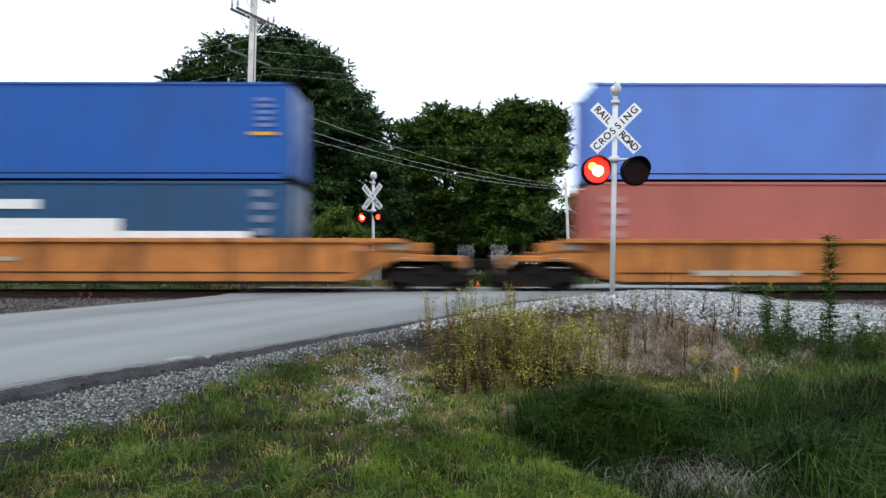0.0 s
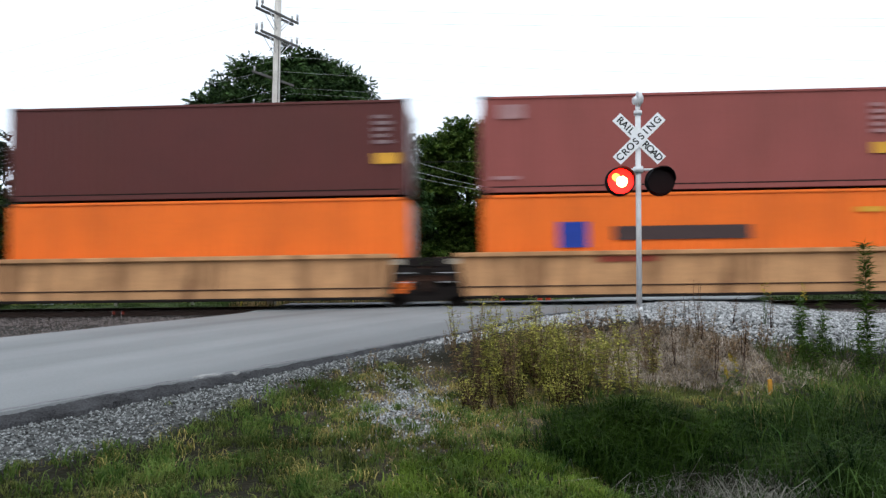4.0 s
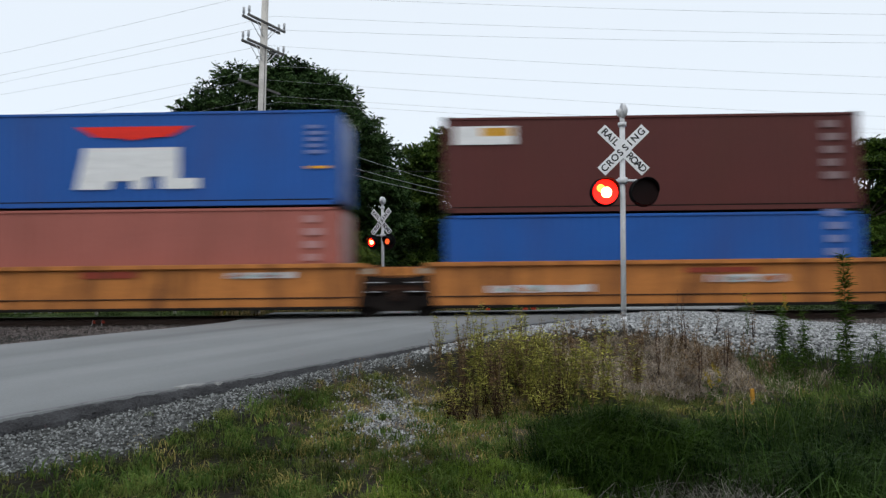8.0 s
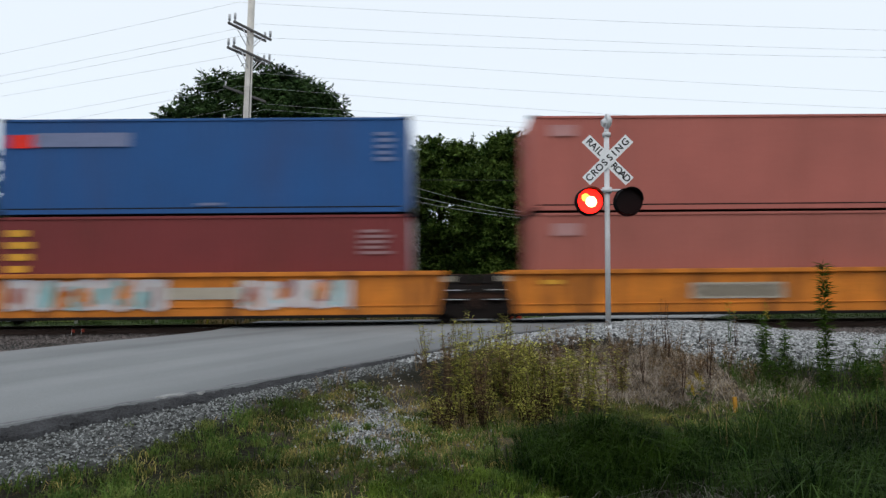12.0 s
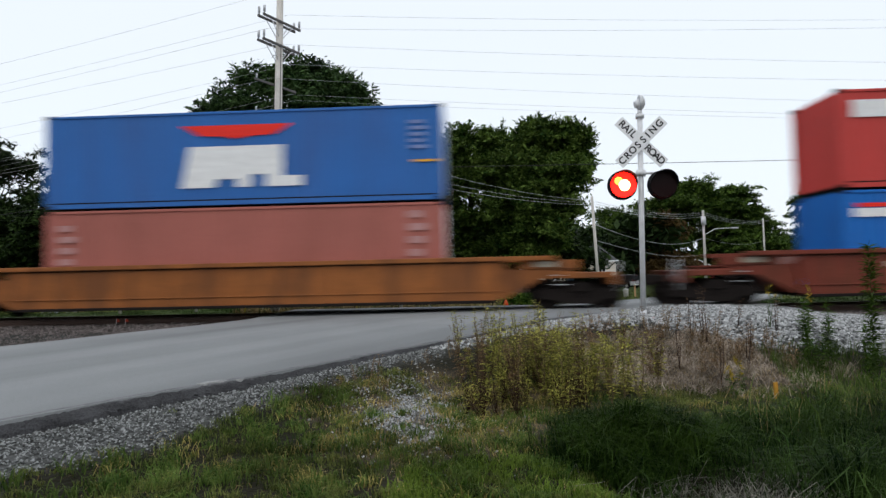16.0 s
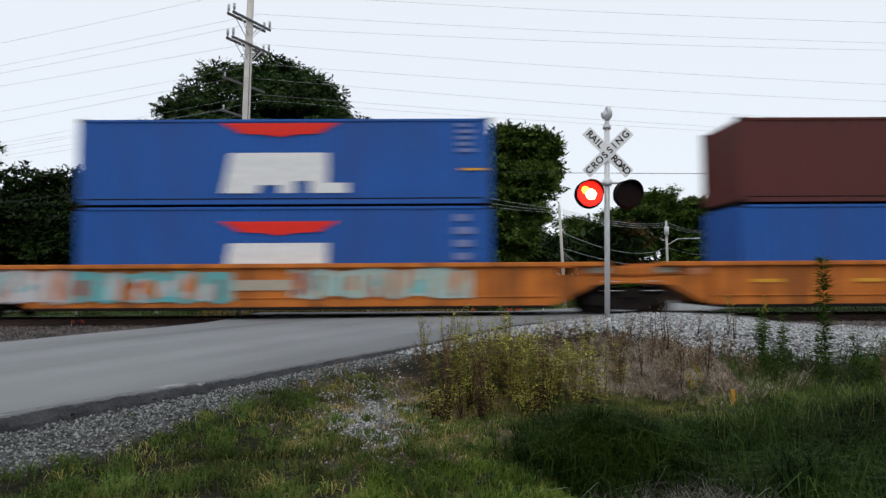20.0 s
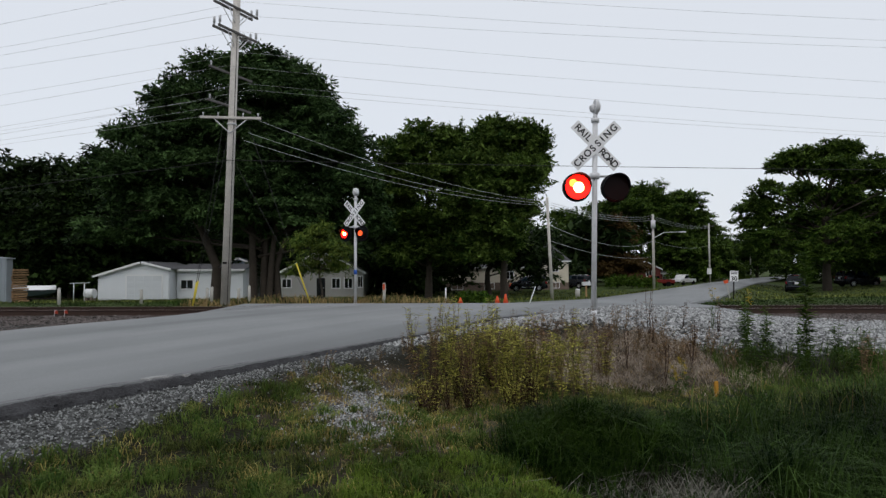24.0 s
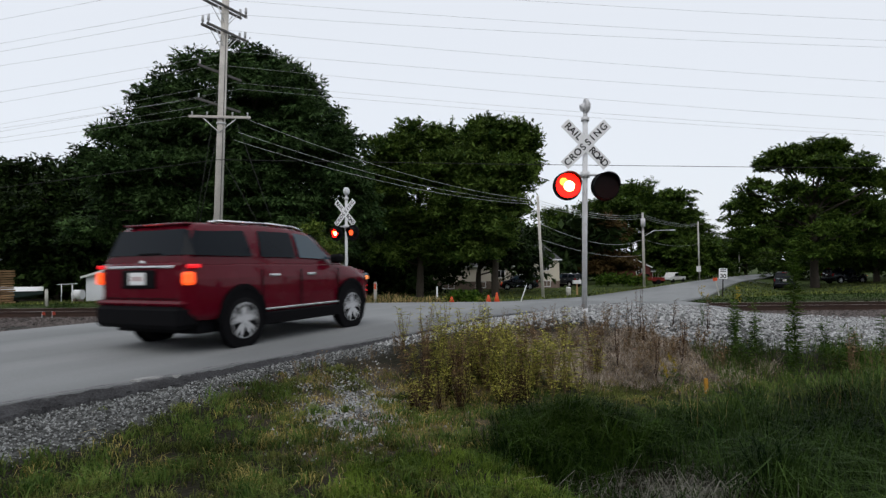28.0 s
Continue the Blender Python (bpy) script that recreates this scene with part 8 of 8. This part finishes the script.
def stones():
    rng = np.random.default_rng(15)
    oct_v = np.array([(1, 0, 0), (-1, 0, 0), (0, 1, 0), (0, -1, 0), (0, 0, 1), (0, 0, -1)], float)
    oct_f = np.array([(0, 2, 4), (2, 1, 4), (1, 3, 4), (3, 0, 4), (2, 0, 5), (1, 2, 5), (3, 1, 5), (0, 3, 5)])

    def lay(name, x, y, s, material, label):
        n = len(x)
        q = oct_v[None] * (s[:, None, None] * rng.uniform(0.55, 1.2, (n, 6, 1)))
        a = rng.uniform(0, 6.28, n)
        ca, sa = np.cos(a)[:, None], np.sin(a)[:, None]
        tilt = rng.uniform(-0.6, 0.6, (n, 1))
        X, Y, Zz = q[..., 0], q[..., 1], q[..., 2] * 0.75 + q[..., 0] * tilt
        v = np.stack([X * ca - Y * sa + x[:, None], X * sa + Y * ca + y[:, None], Zz + (land(x, y) + s * 0.25)[:, None]], 2)
        f = (oct_f[None] + (np.arange(n) * 6)[:, None, None]).reshape(-1, 3)
        stuff(name, v.reshape(-1, 3), f, material, label, "gravel")

    def pale(x, y):
        return np.clip(gravel_amount(x, y) ** 1.5 * (np.abs(y - track_y(x)) > 2.6 + 2.6 * smooth(6, 13, x) + 0.3 * wob(x, y, 2.0)) * (x > road_r(y) - 0.1), 0, 1)
    x, y = scatter(rng, 125000, -7.5, 3.0, 2.4, 9.5, pale)
    lay("roadside_gravel", x, y, rng.uniform(0.006, 0.018, len(x)), M["stone_road"], "loose pale grey gravel along the road")
    # paler, larger stones strewn over the bare patch in the grass
    x, y = rng.normal(-0.95, 0.42, 5200), rng.normal(6.75, 0.75, 5200)
    x = x - 0.15 * (y - 7)
    ok = (rng.random(5200) < np.clip(0.55 + 0.7 * wob(x, y, 3.2, 4.0), 0.03, 1)) & (x > road_r(y) + 0.5)
    lay("patch_stones", x[ok], y[ok], rng.uniform(0.008, 0.022, ok.sum()), M["stone"], "pale stones strewn over a bare patch")
    x, y = scatter(rng, 60000, -1, 16, 9.5, 16.2, pale)
    lay("pale_ballast", x, y, rng.uniform(0.02, 0.05, len(x)), M["stone"], "heap of clean pale grey ballast stones")
    x, y = scatter(rng, 48000, -26, 26, 13.6, 22, lambda x, y: np.clip(gravel_amount(x, y), 0, 1) * (np.abs(y - track_y(x)) < 3.2 + 2.6 * smooth(6, 13, x) + 0.3 * wob(x, y, 2.0)) * ~((x > road_l(y) - 0.1) & (x < road_r(y) + 0.1)))
    lay("track_ballast", x, y, rng.uniform(0.025, 0.055, len(x)), M["stone_dark"], "rust-stained dark ballast between the ties")
    x, y = scatter(rng, 9000, -26, -6.5, 11, 16, lambda x, y: np.clip(gravel_amount(x, y), 0, 1) * (x < road_l(y) - 0.05))
    lay("verge_stones", x, y, rng.uniform(0.02, 0.045, len(x)), M["stone_dark"], "scattered stones beside the track")


stones()


def weed(name, x, y, h, leaf, stem, label, seed, spread_r=0.12, leaves=70, size=0.03, stems=4, plume=None, bare=0.15):
    """A branching weed: thin stems with small leaves set all along them."""
    rng, rnd = np.random.default_rng(seed), random.Random(seed)
    w = thing(name, pose(x, y, ground_at(x, y) - 0.02), label, "weed", "roadside weeds")
    pts = []
    heads = []
    for s in range(stems):
        bm = bmesh.new()
        a, hh = rnd.uniform(0, 6.28), h * rnd.uniform(0.7, 1.0)
        lean = spread_r * rnd.uniform(0.3, 1.2)
        p = Vector((rnd.uniform(-0.02, 0.02), rnd.uniform(-0.02, 0.02), 0))
        r = 0.004 + 0.003 * h
        for k in range(4):
            q = Vector((math.cos(a) * lean * (k + 1) / 4 + rnd.uniform(-0.02, 0.02), math.sin(a) * lean * (k + 1) / 4 + rnd.uniform(-0.02, 0.02), hh * (k + 1) / 4))
            tube(bm, p, q, r, r * 0.75, seg=5, caps=False)
            for j in range(leaves // (stems * 4)):
                u = rnd.random()
                if (k + u) / 4 > bare:
                    pts.append(p.lerp(q, u))
            p, r = q, r * 0.75
        heads.append(p)
        part("stem", bm, stem, w)
    pts = np.array([list(q) for q in pts])
    n = len(pts)
    d = rng.normal(size=(n, 3))
    d[:, 2] = np.abs(d[:, 2]) * 0.4
    d /= np.linalg.norm(d, axis=1)[:, None]
    sd = np.cross(d, np.array([0, 0, 1.0]))
    s = size * rng.uniform(0.6, 1.5, (n, 1))
    c = pts + d * s * 0.3
    v = np.stack([pts, c + d * s * 0.6 + sd * s * 0.28, pts + d * s * 2.2 - np.array([0, 0, 0.3]) * s, c + d * s * 0.6 - sd * s * 0.28], 1).reshape(-1, 3)
    i = np.arange(n) * 4
    soup("leaves", v, np.stack([i, i + 1, i + 2, i + 3], 1), leaf, w)
    if plume:
        for q in heads:
            vv, ff = leaf_cloud(rng, [(q.x, q.y, q.z, 0.04, 0.04, 0.1)], 60, 0.012)
            tagged(soup("flower_head", vv, ff, plume, w), kind="stuff")
    return w


def weeds():
    rnd = random.Random(77)
    k = 100
    # olive and brown clump before the mast
    for j in range(80):
        x, y = rnd.gauss(0.75, 0.62), max(6.9, rnd.gauss(8.1, 0.75))
        brown = rnd.random() < 0.22
        weed("weed", x, y, rnd.uniform(0.5, 0.95), M["weed_brown" if brown else "weed"], M["stalk"], "brown withered branching weed" if brown else "yellow-green branching weed going dry", k, 0.13, 220, 0.033, stems=5)
        k += 1
    for j in range(46):
        x, y = rnd.uniform(-0.35, 1.05), rnd.uniform(6.35, 7.7)
        x += 0.1 * (y - 6.4)
        dark = rnd.random() < (0.6 if x < 0.05 else 0.2)
        weed("weed", x, y, rnd.uniform(0.32, 0.7) * (0.75 + 0.25 * (y - 6.3)), M["weed_dark" if dark else "weed"], M["stalk_dark"], "dark withered leafy weed" if dark else "yellow-green leafy weed at the bank's foot", k, 0.13, 130, 0.025, stems=6, bare=0.1)
        k += 1
    for j in range(40):
        x, y = rnd.uniform(1.4, 4.4), rnd.uniform(8.6, 11.0)
        weed("weed", x, y, rnd.uniform(0.25, 0.6), M["weed_brown"], M["stalk"], "brown withered branching weed", k, 0.14, 90, 0.032)
        k += 1
    for x, y, h in ((3.6, 10.4, 0.95), (3.5, 9.9, 0.7), (2.5, 9.6, 0.6), (4.4, 10.9, 0.55), (1.9, 10.0, 0.5), (4.1, 9.7, 0.55), (3.35, 10.2, 0.85), (3.75, 9.0, 0.8), (2.75, 8.9, 0.75), (4.9, 10.6, 0.7), (2.3, 10.4, 0.6), (3.1, 8.3, 0.7), (2.0, 9.2, 0.65)):
        weed("dead_stalk", x, y, h, M["weed_brown"], M["stalk_dark"], "dark dead upright weed stalk", k, 0.08, 110, 0.028, stems=3, bare=0.35)
        k += 1
    # thin dry weeds on the gravel edge
    for x, y, h in ((-0.55, 9.3, 0.55), (-0.65, 9.1, 0.4), (-1.6, 7.7, 0.32), (-1.75, 7.5, 0.28), (-1.5, 7.9, 0.3), (-1.35, 7.4, 0.22), (-1.9, 7.2, 0.2), (-0.95, 8.7, 0.25), (0.1, 9.6, 0.5), (1.3, 11.2, 0.45), (2.3, 11.6, 0.42), (1.9, 11.4, 0.35)):
        weed("weed", x, y, h, M["weed_brown"], M["stalk"], "thin brown weed at the gravel edge", k, 0.09, 46, 0.022)
        k += 1
    # green weeds on the ditch side
    for x, y, h, n in ((5.62, 9.2, 1.9, 1), (4.72, 9.3, 1.0, 1), (4.95, 9.0, 0.85, 2), (5.2, 9.6, 0.9, 2), (6.2, 8.8, 0.7, 3), (6.9, 8.6, 0.65, 3), (5.7, 8.3, 0.6, 3), (4.5, 8.5, 0.55, 3), (7.2, 9.0, 0.7, 2), (5.0, 8.2, 0.6, 3), (6.5, 9.0, 0.6, 3), (7.0, 9.2, 0.8, 1), (4.6, 9.0, 0.9, 1), (5.35, 8.9, 0.7, 2), (5.95, 9.0, 0.75, 2), (4.85, 9.5, 0.75, 1)):
        weed("tall_weed", x, y, h, M["weed_green"], M["stalk_green"], "tall leafy green weed beside the ditch", k, 0.05 * n, 560 if h > 1.2 else 165, 0.065 if h > 1.2 else 0.05, stems=n, bare=0.05)
        k += 1
    for x, y, h in ((4.9, 10.8, 0.8), (5.45, 10.6, 0.75), (3.2, 7.9, 0.45), (3.0, 7.6, 0.4)):
        weed("goldenrod", x, y, h, M["weed_green"], M["stalk_green"], "weed with small yellow flower heads", k, 0.1, 70, 0.035, stems=3, plume=M["goldenrod"])
        k += 1
    for j in range(14):
        x, y = rnd.uniform(5.6, 8.0), rnd.uniform(7.6, 9.0)
        weed("weed", x, y, rnd.uniform(0.5, 0.85), M["weed_brown" if rnd.random() < 0.4 else "weed_green"], M["stalk"], "reddish-brown seeding weed among tall grass", k, 0.12, 90, 0.035)
        k += 1
    # low shrubs along the far roadside
    for x, y, r in ((1.1, 27.5, 0.42), (1.75, 27.6, 0.42), (24.0, 82, 1.6), (26.5, 83, 1.7), (29, 84, 1.3), (44, 108, 2.2), (48, 106, 2.4)):
        s = thing("shrub", pose(x, y, ground_at(x, y)), "low rounded green shrub", "shrub", "shrubs")
        rn = random.Random(int(x * 10))
        for q in range(6):
            part("stem", tubes(((0, 0, 0), (rn.uniform(-r, r) * 0.6, rn.uniform(-r, r) * 0.6, r * 0.8), 0.02), seg=5), M["bark"], s)
        v, f = leaf_cloud(np.random.default_rng(int(x * 7) + 300), [(rn.uniform(-r, r) * 0.6, rn.uniform(-r, r) * 0.5, r * rn.uniform(0.3, 0.7), r * 0.6, r * 0.6, r * 0.45) for q in range(7)], 1500, 0.09 if r < 1 else 0.18)
        soup("foliage", v, f, M["weed_green"], s)


weeds()



# ---- what moves ----
def motions():
    for ob, c, z in ROLLING:
        walk(ob, [(t, TRACK @ pose(c + SPEED * t, 0, z)) for t in (0.0, 7.0, 14.0, 21.0, 28.0)])
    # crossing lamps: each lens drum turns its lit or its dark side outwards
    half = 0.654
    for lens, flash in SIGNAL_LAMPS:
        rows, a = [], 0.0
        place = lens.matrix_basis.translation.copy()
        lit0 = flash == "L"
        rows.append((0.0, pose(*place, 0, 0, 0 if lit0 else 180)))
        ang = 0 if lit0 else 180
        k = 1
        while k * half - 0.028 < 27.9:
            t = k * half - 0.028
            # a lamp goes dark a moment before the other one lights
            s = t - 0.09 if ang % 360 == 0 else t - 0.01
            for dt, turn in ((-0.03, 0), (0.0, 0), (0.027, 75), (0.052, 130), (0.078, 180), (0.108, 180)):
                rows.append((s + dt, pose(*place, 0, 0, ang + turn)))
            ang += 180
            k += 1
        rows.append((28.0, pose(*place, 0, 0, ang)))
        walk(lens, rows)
    extra_motions()


motions()
